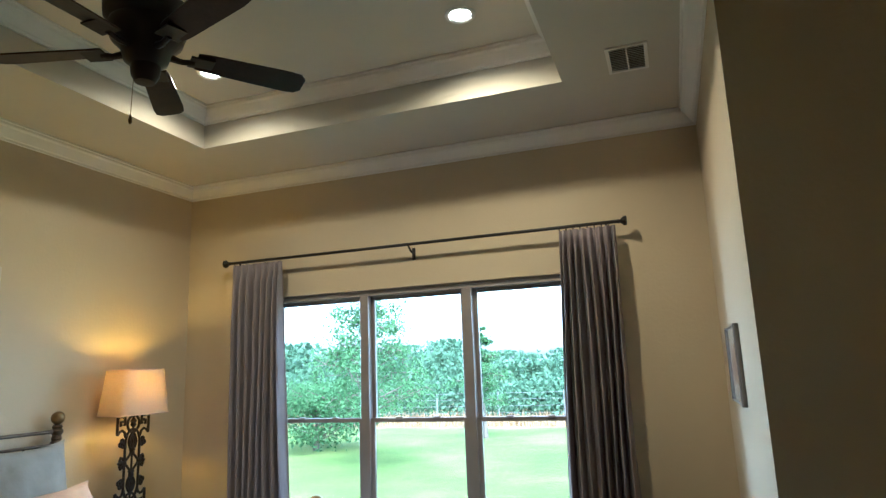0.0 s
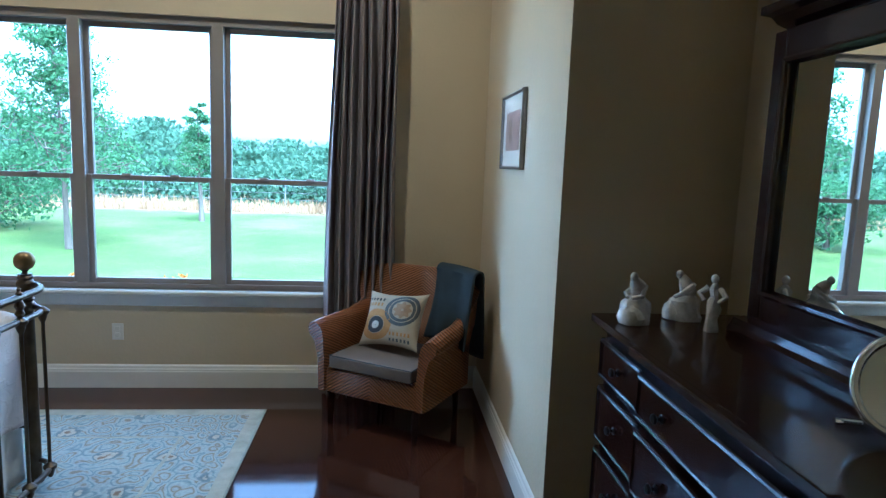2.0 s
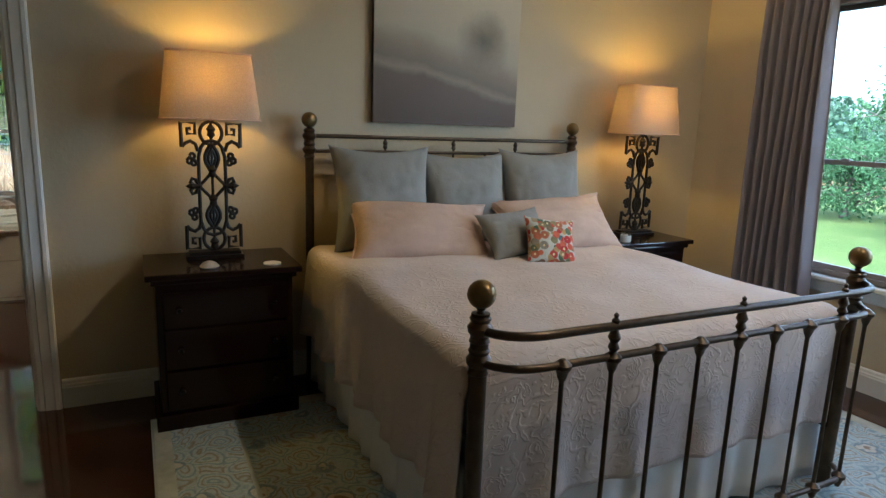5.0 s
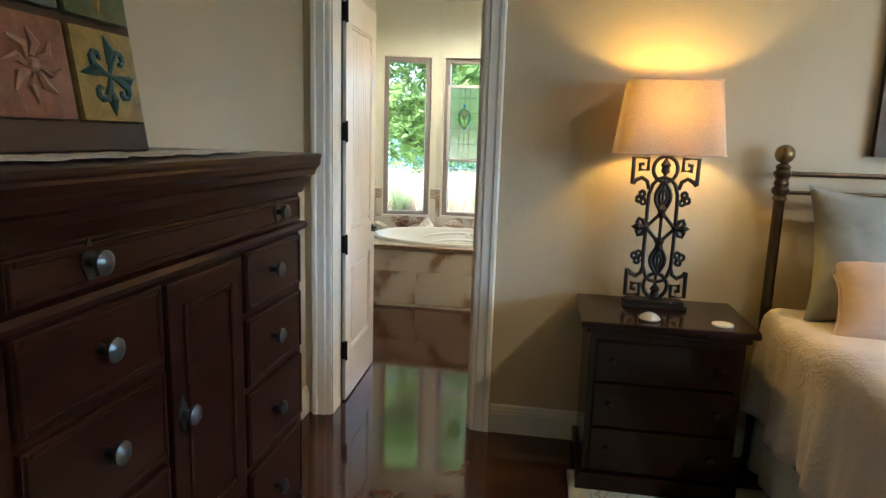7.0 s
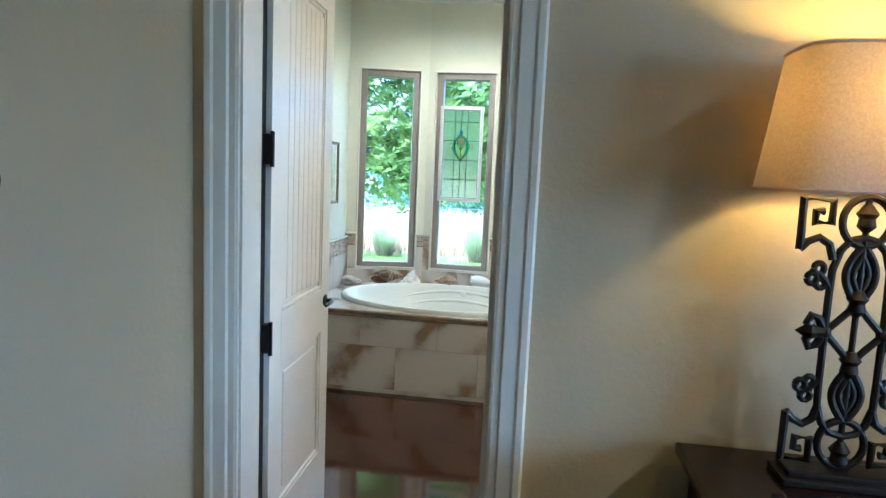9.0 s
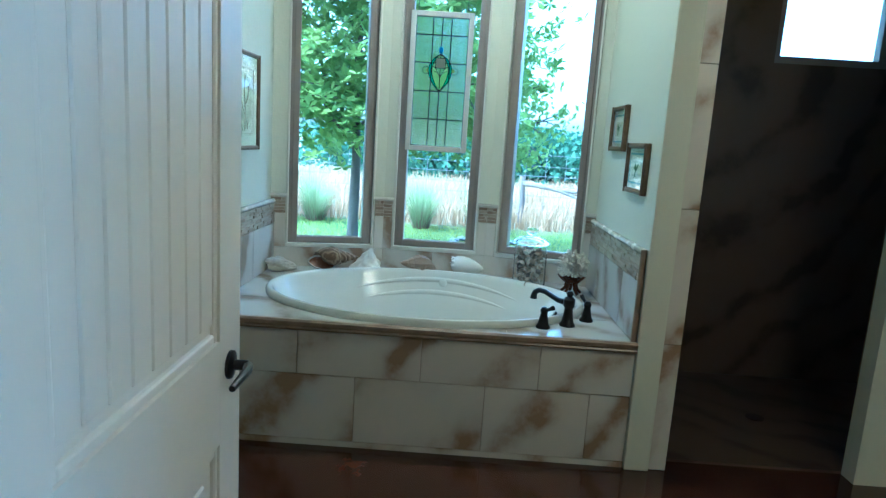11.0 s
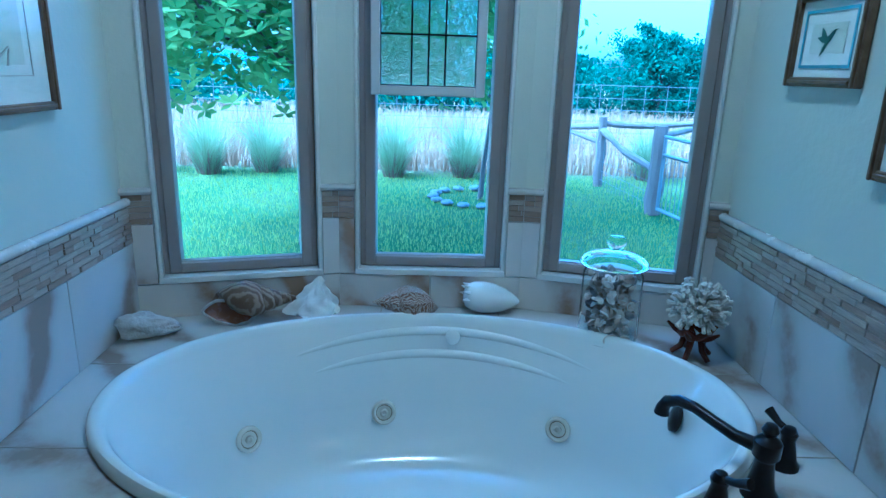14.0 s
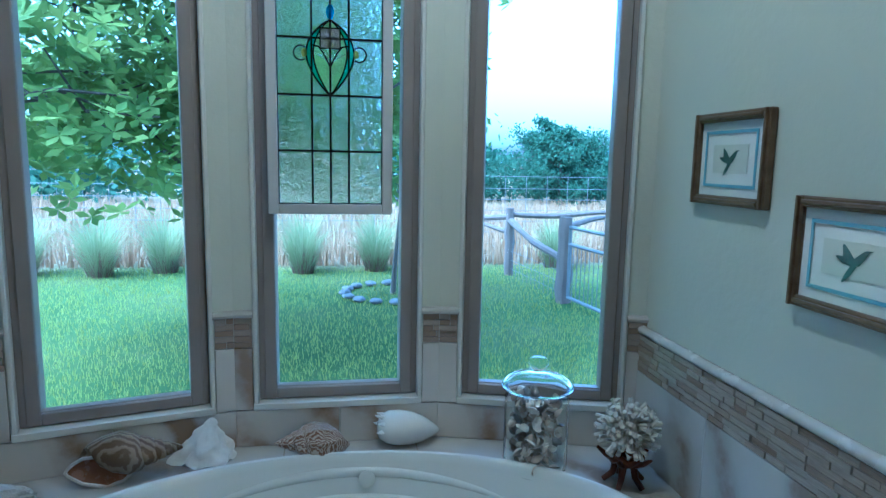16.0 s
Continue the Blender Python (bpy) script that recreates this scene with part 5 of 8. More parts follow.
ring(-0.38, -0.28, 0.02, 0.13, M_white2)
ring(-0.38, -0.28, 0.14, 0.29, M_black2)
ring(-0.38, -0.28, 0.31, 0.55, M_ochre)
ring(0.42, 0.30, 0.04, 0.26, M_brownthread, "flower_motif", 40, 0.18)
ring(0.42, 0.30, 0.32, 0.42, M_slate)
ring(0.42, 0.30, 0.45, 0.56, M_slate)


def bars(z0, z1, xs, mat):
    for x0, x1 in xs:
        bm = B()
        q = [bm.verts.new(cushion_front(a, c)) for a, c in ((x0, z0), (x1, z0), (x1, z1), (x0, z1))]
        bm.faces.new(q)
        bm.transform(pose(0, 0, 0, -27, -5, -38))
        part("stripe_motif", bm, mat, pc)


bars(0.58, 0.70, [(-0.85 + 0.13 * i, -0.78 + 0.13 * i) for i in range(5)], M_black2)
bars(0.38, 0.50, [(-0.85 + 0.13 * i, -0.78 + 0.13 * i) for i in range(5)], M_ochre)
bars(-0.60, -0.48, [(0.15 + 0.12 * i, 0.21 + 0.12 * i) for i in range(6)], M_ochre)
bars(-0.82, -0.70, [(0.15 + 0.12 * i, 0.21 + 0.12 * i) for i in range(6)], M_slate)

# ---- framed pictures ----


def framed(name, m, w, h, frame_w, mat_w, fmat, art, label, group="", depth=0.022, extra=()):
    """A glazed picture; m puts its lower middle on the wall, local x along the wall, -y into the room."""
    o = new(name)
    o.empty_display_size = 0.1
    o.matrix_world = m
    tagged(o, label, "picture", group)
    bm = B()
    f = frame_w
    for q in ((-w / 2, 0, -w / 2 + f, h), (w / 2 - f, 0, w / 2, h), (-w / 2 + f, 0, w / 2 - f, f), (-w / 2 + f, h - f, w / 2 - f, h)):
        box(bm, q[0], -depth, q[1], q[2], -0.001, q[3], 0.003, 1)
        box(bm, q[0] + 0.3 * f if q[2] - q[0] < f * 1.2 else q[0], -depth - 0.006, q[1] + (0.3 * f if q[3] - q[1] < f * 1.2 else 0), q[2] - (0.3 * f if q[2] - q[0] < f * 1.2 else 0), -depth + 0.002, q[3] - (0.3 * f if q[3] - q[1] < f * 1.2 else 0), 0.002, 1)
    part("frame", bm, fmat, o)
    part("mat", box(B(), -w / 2 + f, -0.010, f, w / 2 - f, -0.004, h - f), M_mat, o)
    mw = mat_w
    part("print", box(B(), -w / 2 + f + mw, -0.012, f + mw, w / 2 - f - mw, -0.0101, h - f - mw), art, o)
    for x0, z0, x1, z1, mt in extra:
        part("printed_line", box(B(), x0, -0.0135, z0, x1, -0.0121, z1), mt, o)
    g = part("glazing", box(B(), -w / 2 + f, -0.0185, f, w / 2 - f, -0.0165, h - f), M_pictureglass, o)
    g.visible_shadow = False
    return o


M_silverwood = plain("silvered_wood", (0.20, 0.175, 0.15), 0.35, 0.5, var=0.2, scale=30, bstr=0.05)
M_artbrown = plain("abstract_print", (0.22, 0.13, 0.12), 0.7, var=0.5, scale=9, grain=40)
M_artdark = plain("abstract_print_dark", (0.07, 0.035, 0.035), 0.7, var=0.4, scale=12, grain=40)
framed("framed_print", pose(XE, 5.01, 1.618, 0, 0, -90), 0.56, 0.412, 0.016, 0.085, M_silverwood, M_artbrown, "small silver-framed brown abstract print with a white mat", extra=((-0.10, 0.15, -0.02, 0.27, M_artdark),))

# ---- dresser alcove ----
dr = thing("dresser", (2.66, 3.0, 0.0), "long dark cherry wood dresser with moulded drawers in the alcove", "dresser")
DX0, DX1, DYA, DYB, DH = 2.378, 2.96, 2.20, 3.828, 1.10
part("carcass", box(B(), DX0 + 0.05, DYA + 0.03, 0.10, DX1, DYB - 0.03, DH - 0.05, 0.004), M_cherry, dr, world=True)
bm = box(B(), DX0 + 0.02, DYA + 0.01, 0.0, DX1, DYB - 0.01, 0.10, 0.012)
part("plinth", bm, M_cherry, dr, world=True)
bm = box(B(), DX0 - 0.005, DYA, DH - 0.03, DX1, DYB, DH, 0.008, 3)
box(bm, DX0 - 0.03, 2.52, DH - 0.0301, DX0 + 0.02, 3.40, DH - 0.0005, 0.007, 3)
part("top", bm, M_cherry, dr, world=True)
bm = prism(B(), [(0, 0), (0.012, 0.004), (0.02, 0.016), (0.032, 0.022), (0.04, 0.035), (0, 0.035)], (DX0 + 0.05, DYA + 0.02, DH - 0.065), (DX0 + 0.05, DYB - 0.02, DH - 0.065), (-1, 0, 0))
part("top_moulding", bm, M_cherry, dr, world=True)
cols = ((DYA + 0.05, 2.54), (2.57, 3.38), (3.41, DYB - 0.05))
rows = ((0.13, 0.34), (0.37, 0.60), (0.63, 0.84), (0.87, 1.02))
for ci, (ya, yb) in enumerate(cols):
    out = 0.022 if ci == 1 else 0.0
    for za, zb in rows:
        bm = box(B(), DX0 + 0.022 - out, ya, za, DX0 + 0.052, yb, zb, 0.006)
        d_ = part("drawer", bm, M_cherry, dr, world=True)
        bm = B()
        xf = DX0 + 0.022 - out
        for p0, p1 in (((ya + 0.01, za + 0.012), (yb - 0.01, za + 0.012)), ((ya + 0.01, zb - 0.012), (yb - 0.01, zb - 0.012)), ((ya + 0.012, za + 0.01), (ya + 0.012, zb - 0.01)), ((yb - 0.012, za + 0.01), (yb - 0.012, zb - 0.01))):
            tube(bm, [(xf, p0[0], p0[1]), (xf, p1[0], p1[1])], 0.007, 6)
        part("bead_moulding", bm, M_cherry, d_, smooth=True, world=True)
        for f in ((0.5,) if ci != 1 else (0.22, 0.78)):
            yk, zk = ya + (yb - ya) * f, (za + zb) / 2
            bm = lathe(B(), [(0, 0), (0.014, 0), (0.014, 0.003), (0.006, 0.006), (0.006, 0.014), (0.016, 0.022), (0.014, 0.030), (0, 0.033)], (xf, yk, zk), 12, pose(0, 0, 0, 0, -90, 0))
            part("knob", bm, M_black, d_, smooth=True, world=True)

# mirror on the dresser
MX = 2.85
mi = thing("dresser_mirror", (MX, 2.76, DH), "large dark cherry framed mirror standing on the dresser", "mirror")
MY0, MY1, MZ0, MZ1 = 2.22, 3.55, DH + 0.002, 2.085
bm = B()
for q in ((MY0, MZ0, MY0 + 0.065, MZ1), (MY1 - 0.065, MZ0, MY1, MZ1), (MY0 + 0.065, MZ1 - 0.09, MY1 - 0.065, MZ1), (MY0 + 0.065, MZ0, MY1 - 0.065, MZ0 + 0.15)):
    box(bm, MX - 0.035, q[0], q[1], MX + 0.05, q[2], q[3], 0.006)
part("frame", bm, M_cherry, mi, world=True)
bm = B()
for q in (((MY0 + 0.06, MZ0 + 0.15), (MY0 + 0.06, MZ1 - 0.09)), ((MY1 - 0.06, MZ0 + 0.15), (MY1 - 0.06, MZ1 - 0.09)), ((MY0 + 0.06, MZ1 - 0.09), (MY1 - 0.06, MZ1 - 0.09)), ((MY0 + 0.06, MZ0 + 0.15), (MY1 - 0.06, MZ0 + 0.15))):
    tube(bm, [(MX - 0.028, *q[0]), (MX - 0.028, *q[1])], 0.013, 8)
part("inner_moulding", bm, M_cherry, mi, smooth=True, world=True)
bm = prism(B(), [(0.0, 0.0), (0.035, 0.0), (0.04, 0.02), (0.06, 0.035), (0.075, 0.06), (0.10, 0.07), (0.10, 0.095), (0.0, 0.095)], (MX + 0.05, MY0 - 0.05, MZ1 - 0.002), (MX + 0.05, MY1 + 0.05, MZ1 - 0.002), (-1, 0, 0))
for v in bm.verts:
    if v.co.y < 2.8:
        v.co.y += 0.05 - (MX + 0.05 - v.co.x) * 0.9 + 0.02
    else:
        v.co.y -= 0.05 - (MX + 0.05 - v.co.x) * 0.9 + 0.02
part("cornice", bm, M_cherry, mi, world=True)
bm = prism(B(), [(0, 0), (0.06, 0), (0.062, 0.02), (0.05, 0.035), (0.04, 0.055), (0, 0.06)], (MX - 0.034, MY0 - 0.01, MZ0), (MX - 0.034, MY1 + 0.01, MZ0), (-1, 0, 0))
part("base_moulding", bm, M_cherry, mi, world=True)
part("glass", box(B(), MX - 0.014, MY0 + 0.06, MZ0 + 0.14, MX - 0.008, MY1 - 0.06, MZ1 - 0.08), M_mirror, mi, "silvered mirror glass", world=True)

# small oval vanity mirror
vm = thing("vanity_mirror", (2.62, 2.76, DH), "small oval tilting chrome vanity mirror on the dresser", "mirror")
mv = pose(2.65, 2.73, DH + 0.115, 0, 0, -42) @ pose(0, 0, 0, 76, 0, 0)
bm = tube(B(), [(0.078 * math.cos(a), 0.098 * math.sin(a), 0) for a in [2 * math.pi * i / 40 for i in range(40)]], 0.011, 10, True)
bm.transform(mv)
part("ring_frame", bm, M_chrome, vm, smooth=True, world=True)
bm = lathe(B(), [(0, -0.004), (0.077, -0.004), (0.077, 0.004), (0, 0.004)], (0, 0, 0), 40, None, 1.0, 1.25)
bm.transform(mv)
part("glass", bm, M_mirror, vm, "mirror glass", world=True)
bm = tube(B(), [(2.665, 2.75, DH + 0.09), (2.69, 2.79, DH + 0.03), (2.67, 2.78, DH + 0.006)], 0.007, 8)
tube(bm, [(2.58, 2.81, DH + 0.008), (2.67, 2.78, DH + 0.008), (2.72, 2.69, DH + 0.008)], 0.007, 8)
part("easel_leg", bm, M_chrome, vm, smooth=True, world=True)


def figurine(at, prof, lean, head, arms, rz, label):
    """A plain glazed porcelain figure: draped body, round head, simple arms; one mesh."""
    bm = B()
    rings = []
    seg = 18
    for k, (r, z, ox) in enumerate(prof):
        rings.append([bm.verts.new((ox + r * (1 + 0.10 * math.sin(5 * a + k)) * math.cos(a), 0.78 * r * (1 + 0.08 * math.cos(4 * a + k * 1.3)) * math.sin(a), z)) for a in [2 * math.pi * i / seg for i in range(seg)]])
    for A, C in zip(rings, rings[1:]):
        for i in range(seg):
            bm.faces.new((A[i], A[(i + 1) % seg], C[(i + 1) % seg], C[i]))
    bm.faces.new(rings[0])
    bm.faces.new(rings[-1])
    if prof[0][0] > 0.05:
        lathe(bm, [(0, 0.0), (0.052, 0.004), (0.060, 0.03), (0.048, 0.062), (0.022, 0.082), (0, 0.088)], (0.045, 0.008, 0.0), 14, None, 0.8, 1.0)
        tube(bm, [(-0.01, 0.0, 0.12), (0.0, 0.0, 0.165), (0.018, 0.0, 0.19)], [0.030, 0.030, 0.014], 10)
    off = Vector((at[0] * 9, at[1] * 9, 0))
    for v in bm.verts:
        v.co += Vector((noise.noise(v.co * 24 + off), noise.noise(v.co * 24 - off), 0)) * 0.011 * min(1, v.co.z * 30)
    ball(bm, (head[0] + (0.022 if prof[0][0] > 0.05 else 0.0), head[1], head[2] - (0.004 if prof[0][0] > 0.05 else 0)), 0.016, 12, 1.2)
    for line in arms:
        tube(bm, line, [0.013, 0.011, 0.008][:len(line)], 8)
    o = obj("figurine", bm, M_porcelain, None, "", True)
    o.matrix_world = pose(*at, 0, 0, rz) @ Matrix.Scale(0.84, 4)
    return tagged(o, label, "figurine", "porcelain figurines")


SEATED = [(0.076, 0.0, 0.0), (0.080, 0.02, 0.0), (0.076, 0.05, 0.004), (0.066, 0.085, 0.0), (0.036, 0.11, -0.012), (0.030, 0.135, -0.012), (0.033, 0.158, -0.008), (0.018, 0.175, -0.004), (0.009, 0.185, 0.0)]
figurine((2.485, 3.69, DH + 0.0005), SEATED, 0, (0.004, 0, 0.202), [[(-0.03, 0.02, 0.155), (0.02, 0.04, 0.12), (0.05, 0.01, 0.11)], [(-0.03, -0.02, 0.155), (0.02, -0.04, 0.12), (0.05, -0.01, 0.11)]], 215, "glazed white and grey porcelain seated figure on the dresser")
figurine((2.69, 3.742, DH + 0.0005), [(r * 0.95, z, ox) for r, z, ox in SEATED], 0, (0.004, 0, 0.2), [[(-0.03, 0.02, 0.155), (0.01, 0.05, 0.12), (0.04, 0.02, 0.10)], [(-0.03, -0.02, 0.155), (-0.01, -0.05, 0.11), (0.03, -0.04, 0.09)]], 150, "glazed pinkish porcelain kneeling figure on the dresser")
figurine((2.711, 3.58, DH + 0.0005), [(0.036, 0, 0), (0.038, 0.015, 0), (0.028, 0.05, 0.0), (0.032, 0.09, 0), (0.026, 0.125, 0.004), (0.022, 0.145, 0.004), (0.028, 0.172, 0.0), (0.016, 0.19, 0), (0.008, 0.2, 0)], 0, (0.003, 0, 0.216), [[(0, 0.024, 0.178), (0.012, 0.055, 0.15), (0.02, 0.03, 0.125)], [(0, -0.024, 0.178), (0.012, -0.055, 0.15), (0.02, -0.03, 0.125)]], 215, "tall glazed porcelain standing figure on the dresser")

# ---- tall chest on the south wall ----
CX0, CX1, CY0, CY1, CH = -0.822, 0.362, 0.285, 0.832, 1.585
ct = thing("tall_chest", (-0.23, 0.53, 0.0), "tall dark mahogany chest with drawers, a cupboard door and wide cornice", "chest of drawers")
part("carcass", box(B(), CX0, CY0, 0.10, CX1, CY1, 1.47, 0.006), M_mahog, ct, world=True)
part("plinth", box(B(), CX0 - 0.025, CY0, 0.0, CX1 + 0.025, CY1 + 0.025, 0.11, 0.015), M_mahog, ct, world=True)


def band(prof, z, name):
    bm = B()
    prism(bm, prof, (CX0 - 0.001, CY1, z), (CX1 + 0.001, CY1, z), (0, 1, 0))
    d = max(p[0] for p in prof)
    a = [v for v in bm.verts]
    for v in a:
        o_ = v.co.y - CY1
        v.co.x += -o_ if v.co.x < -0.2 else o_
    for x, s in ((CX0, -1), (CX1, 1)):
        b2 = B()
        prism(b2, prof, (x, CY0, z), (x, CY1, z), (s, 0, 0))
        for v in b2.verts:
            o_ = abs(v.co.x - x)
            if v.co.y > 0.5:
                v.co.y += o_
        me = bpy.data.meshes.new("tmp")
        b2.to_mesh(me)
        b2.free()
        bm.from_mesh(me)
        bpy.data.meshes.remove(me)
    return part(name, bm, M_mahog, ct, world=True)


band([(0, 0), (0.008, 0.0), (0.012, 0.012), (0.018, 0.03), (0.030, 0.05), (0.040, 0.058), (0.044, 0.075), (0.052, 0.085), (0.055, 0.1), (0.052, 0.112), (0, 0.112)], 1.46, "cornice")
part("top", box(B(), CX0 - 0.058, CY0, 1.567, CX1 + 0.058, CY1 + 0.058, CH, 0.007), M_mahog, ct, world=True)
band([(0, 0), (0.016, 0.004), (0.022, 0.016), (0.016, 0.028), (0, 0.032)], 1.335, "waist_moulding")


def chest_front(x0, x1, z0, z1, name, knobs, panel=False, plate=False):
    d_ = part(name, box(B(), x0, CY1 - 0.006, z0, x1, CY1 + 0.014, z1, 0.006), M_mahog, ct, world=True)
    if panel:
        bm = B()
        for q in ((x0 + 0.055, z0 + 0.055, x0 + 0.07, z1 - 0.055), (x1 - 0.07, z0 + 0.055, x1 - 0.055, z1 - 0.055), (x0 + 0.07, z0 + 0.055, x1 - 0.07, z0 + 0.07), (x0 + 0.07, z1 - 0.07, x1 - 0.07, z1 - 0.055)):
            box(bm, q[0], CY1 + 0.012, q[1], q[2], CY1 + 0.022, q[3], 0.004, 1)
        part("panel_moulding", bm, M_mahog, d_, world=True)
    else:
        bm = B()
        for q in ((x0 + 0.004, z0 + 0.004, x0 + 0.016, z1 - 0.004), (x1 - 0.016, z0 + 0.004, x1 - 0.004, z1 - 0.004), (x0 + 0.016, z0 + 0.004, x1 - 0.016, z0 + 0.016), (x0 + 0.016, z1 - 0.016, x1 - 0.016, z1 - 0.004)):
            box(bm, q[0], CY1 + 0.012, q[1], q[2], CY1 + 0.019, q[3], 0.003, 1)
        part("bead_moulding", bm, M_mahog, d_, world=True)
    for kx, kz in knobs:
        bm = lathe(B(), [(0, 0), (0.010, 0), (0.008, 0.012), (0.012, 0.02), (0.022, 0.026), (0.023, 0.034), (0.014, 0.040), (0, 0.042)], (kx, CY1 + 0.014, kz), 16, pose(0, 0, 0, -90, 0, 0))
        if plate:
            vs = [bm.verts.new((kx + a, CY1 + 0.015 + c, kz + e)) for c in (0.0, 0.003) for a, e in ((0.022, 0), (0, 0.045), (-0.022, 0), (0, -0.045))]
            bm.faces.new(vs[4:])
            for i in range(4):
                bm.faces.new((vs[i], vs[(i + 1) % 4], vs[4 + (i + 1) % 4], vs[4 + i]))
        part("knob", bm, M_steel, d_, "grey metal knob", True, True)


M_steel = plain("pewter", (0.10, 0.11, 0.12), 0.3, 0.85, var=0.3, scale=40)
chest_front(CX0 + 0.03, CX1 - 0.03, 1.372, 1.452, "drawer", [(CX0 + 0.205, 1.418), (CX1 - 0.205, 1.418)], plate=True)
for xa, xb in ((CX0 + 0.03, -0.415), (-0.045, CX1 - 0.03)):
    for za, zb in ((1.165, 1.33), (0.95, 1.145), (0.71, 0.93), (0.43, 0.69), (0.13, 0.41)):
        chest_front(xa, xb, za, zb, "drawer", [((xa + xb) / 2 + (0.03 if xa < -0.4 else 0), (za + zb) / 2 + 0.008)])
chest_front(-0.395, -0.065, 0.665, 1.325, "cupboard_door", [(-0.10, 1.02)], True, True)
chest_front(-0.395, -0.065, 0.13, 0.645, "cupboard_door", [(-0.10, 0.5)], True, True)

ct.location.x -= 0.04
ct.location.y -= 0.012

# tile plaque leaning on the wall, lace runner
pq = thing("tile_plaque", (-0.34, 0.40, CH), "dark panel set with carved art tiles leaning on the wall", "wall plaque")
mp_ = pose(-0.345, 0.46, CH + 0.001, 8, 0, 0)
bm = box(B(), -0.275, -0.022, 0.0, 0.275, 0.0, 0.86, 0.005)
bm.transform(mp_)
part("board", bm, M_darkframe, pq, world=True)
TILES = [(0.20, 0.085, 0.05), (0.24, 0.165, 0.045), (0.10, 0.12, 0.11), (0.075, 0.095, 0.045), (0.18, 0.09, 0.055), (0.10, 0.13, 0.12)]
TREL = [(0.28, 0.145, 0.09), (0.03, 0.075, 0.085), (0.16, 0.17, 0.14), (0.30, 0.19, 0.05), (0.26, 0.16, 0.10), (0.06, 0.14, 0.16)]
for i in range(6):
    c_, r_ = i % 2, i // 2
    x, z = -0.128 + 0.256 * (1 - c_), 0.075 + r_ * 0.262
    col = TILES[i]
    bm = box(B(), x - 0.118, -0.001, z, x + 0.118, 0.022, z + 0.238, 0.012, 2)
    bm.transform(mp_)
    tl_ = part("tile", bm, plain("glazed_tile", col, 0.3, var=0.45, scale=22, grain=50, bstr=0.4), pq, smooth=True, world=True)
    bm = B()
    rn = random.Random(i)
    cx, cz = x, z + 0.119
    if i % 2 == 0:
        for k in range(8):
            a = 2 * math.pi * k / 8
            tube(bm, [(cx + 0.02 * math.cos(a), 0.023, cz + 0.02 * math.sin(a)), (cx + 0.05 * math.cos(a + 0.3), 0.026, cz + 0.05 * math.sin(a + 0.3)), (cx + 0.085 * math.cos(a), 0.023, cz + 0.085 * math.sin(a))], [0.006, 0.012, 0.004], 6)
        ball(bm, (cx, 0.022, cz), 0.018, 8)
    else:
        # leafy scrolls that curl out from the middle to the corners
        for k in range(4):
            a0 = math.pi * (0.25 + 0.5 * k)
            ex, ez = cx + 0.060 * math.cos(a0), cz + 0.060 * math.sin(a0)
            tube(bm, [(cx, 0.023, cz), (cx + 0.03 * math.cos(a0 - 0.5), 0.025, cz + 0.03 * math.sin(a0 - 0.5))] + [(ex + 0.026 * (1 - j * 0.11) * math.cos(a0 - 2.4 + j * 0.85), 0.025, ez + 0.026 * (1 - j * 0.11) * math.sin(a0 - 2.4 + j * 0.85)) for j in range(7)], [0.005, 0.009, 0.011, 0.011, 0.010, 0.009, 0.008, 0.007, 0.006], 6)
            b0 = math.pi * 0.5 * k
            tube(bm, [(cx + 0.03 * math.cos(b0), 0.022, cz + 0.03 * math.sin(b0)), (cx + 0.065 * math.cos(b0 + 0.15), 0.026, cz + 0.065 * math.sin(b0 + 0.15)), (cx + 0.105 * math.cos(b0), 0.022, cz + 0.105 * math.sin(b0))], [0.003, 0.016, 0.002], 6)
    bm.transform(mp_)
    part("relief", bm, plain("tile_relief", TREL[i], 0.3, var=0.3, scale=30), tl_, smooth=True, world=True)
rn = thing("lace_runner", (-0.23, 0.66, CH), "white crocheted lace runner on top of the chest", "runner")


def lace(u, v):
    x = -0.72 + 1.0 * u
    w = 0.07 * (1 + 0.25 * math.sin(u * 40)) * (0.4 + 0.6 * min(1, min(u, 1 - u) * 8))
    return (x, 0.70 + (2 * v - 1) * w, CH + 0.004 + 0.004 * abs(math.sin(u * 34)) * abs(math.sin(v * 9)))


ob = part("cloth", sheet(B(), lace, 120, 10), plain("lace_cotton", (0.55, 0.52, 0.48), 0.95, var=0.3, scale=60, grain=150, bstr=0.9, bdist=0.006), rn, world=True)
thicken(ob, 0.002, 1.0)

# ---- bathroom structure ----
BL, BR, BXF, DK = -0.312, 1.685, -4.735, 0.605
BZ = 3.1
structure("wall_bath_south", box(B(), -4.74, -1.6, 0, XW - WT, -1.45, BZ + 0.1), M_bathwall, "pale painted bathroom wall", "wall")
structure("wall_bath_tub_side", box(B(), -6.15, -1.6, 0, BXF, BL, BZ + 0.1, 0.01), M_bathwall, "pale painted wall beside the tub", "wall")
structure("wall_bath_partition", box(B(), -6.1, BR, 0, BXF + 0.02, BR + 0.115, BZ + 0.1, 0.01), M_bathwall, "pale painted partition between tub and shower", "wall")
structure("wall_bath_north", box(B(), -6.4, 3.62, 0, XW - WT, 3.75, BZ + 0.1), M_bathwall, "pale painted bathroom wall", "wall")
structure("ceiling_bath", box(B(), -6.5, -1.62, BZ, XW - WT, 3.76, BZ + 0.12), M_bathceil, "pale painted bathroom ceiling", "ceiling")
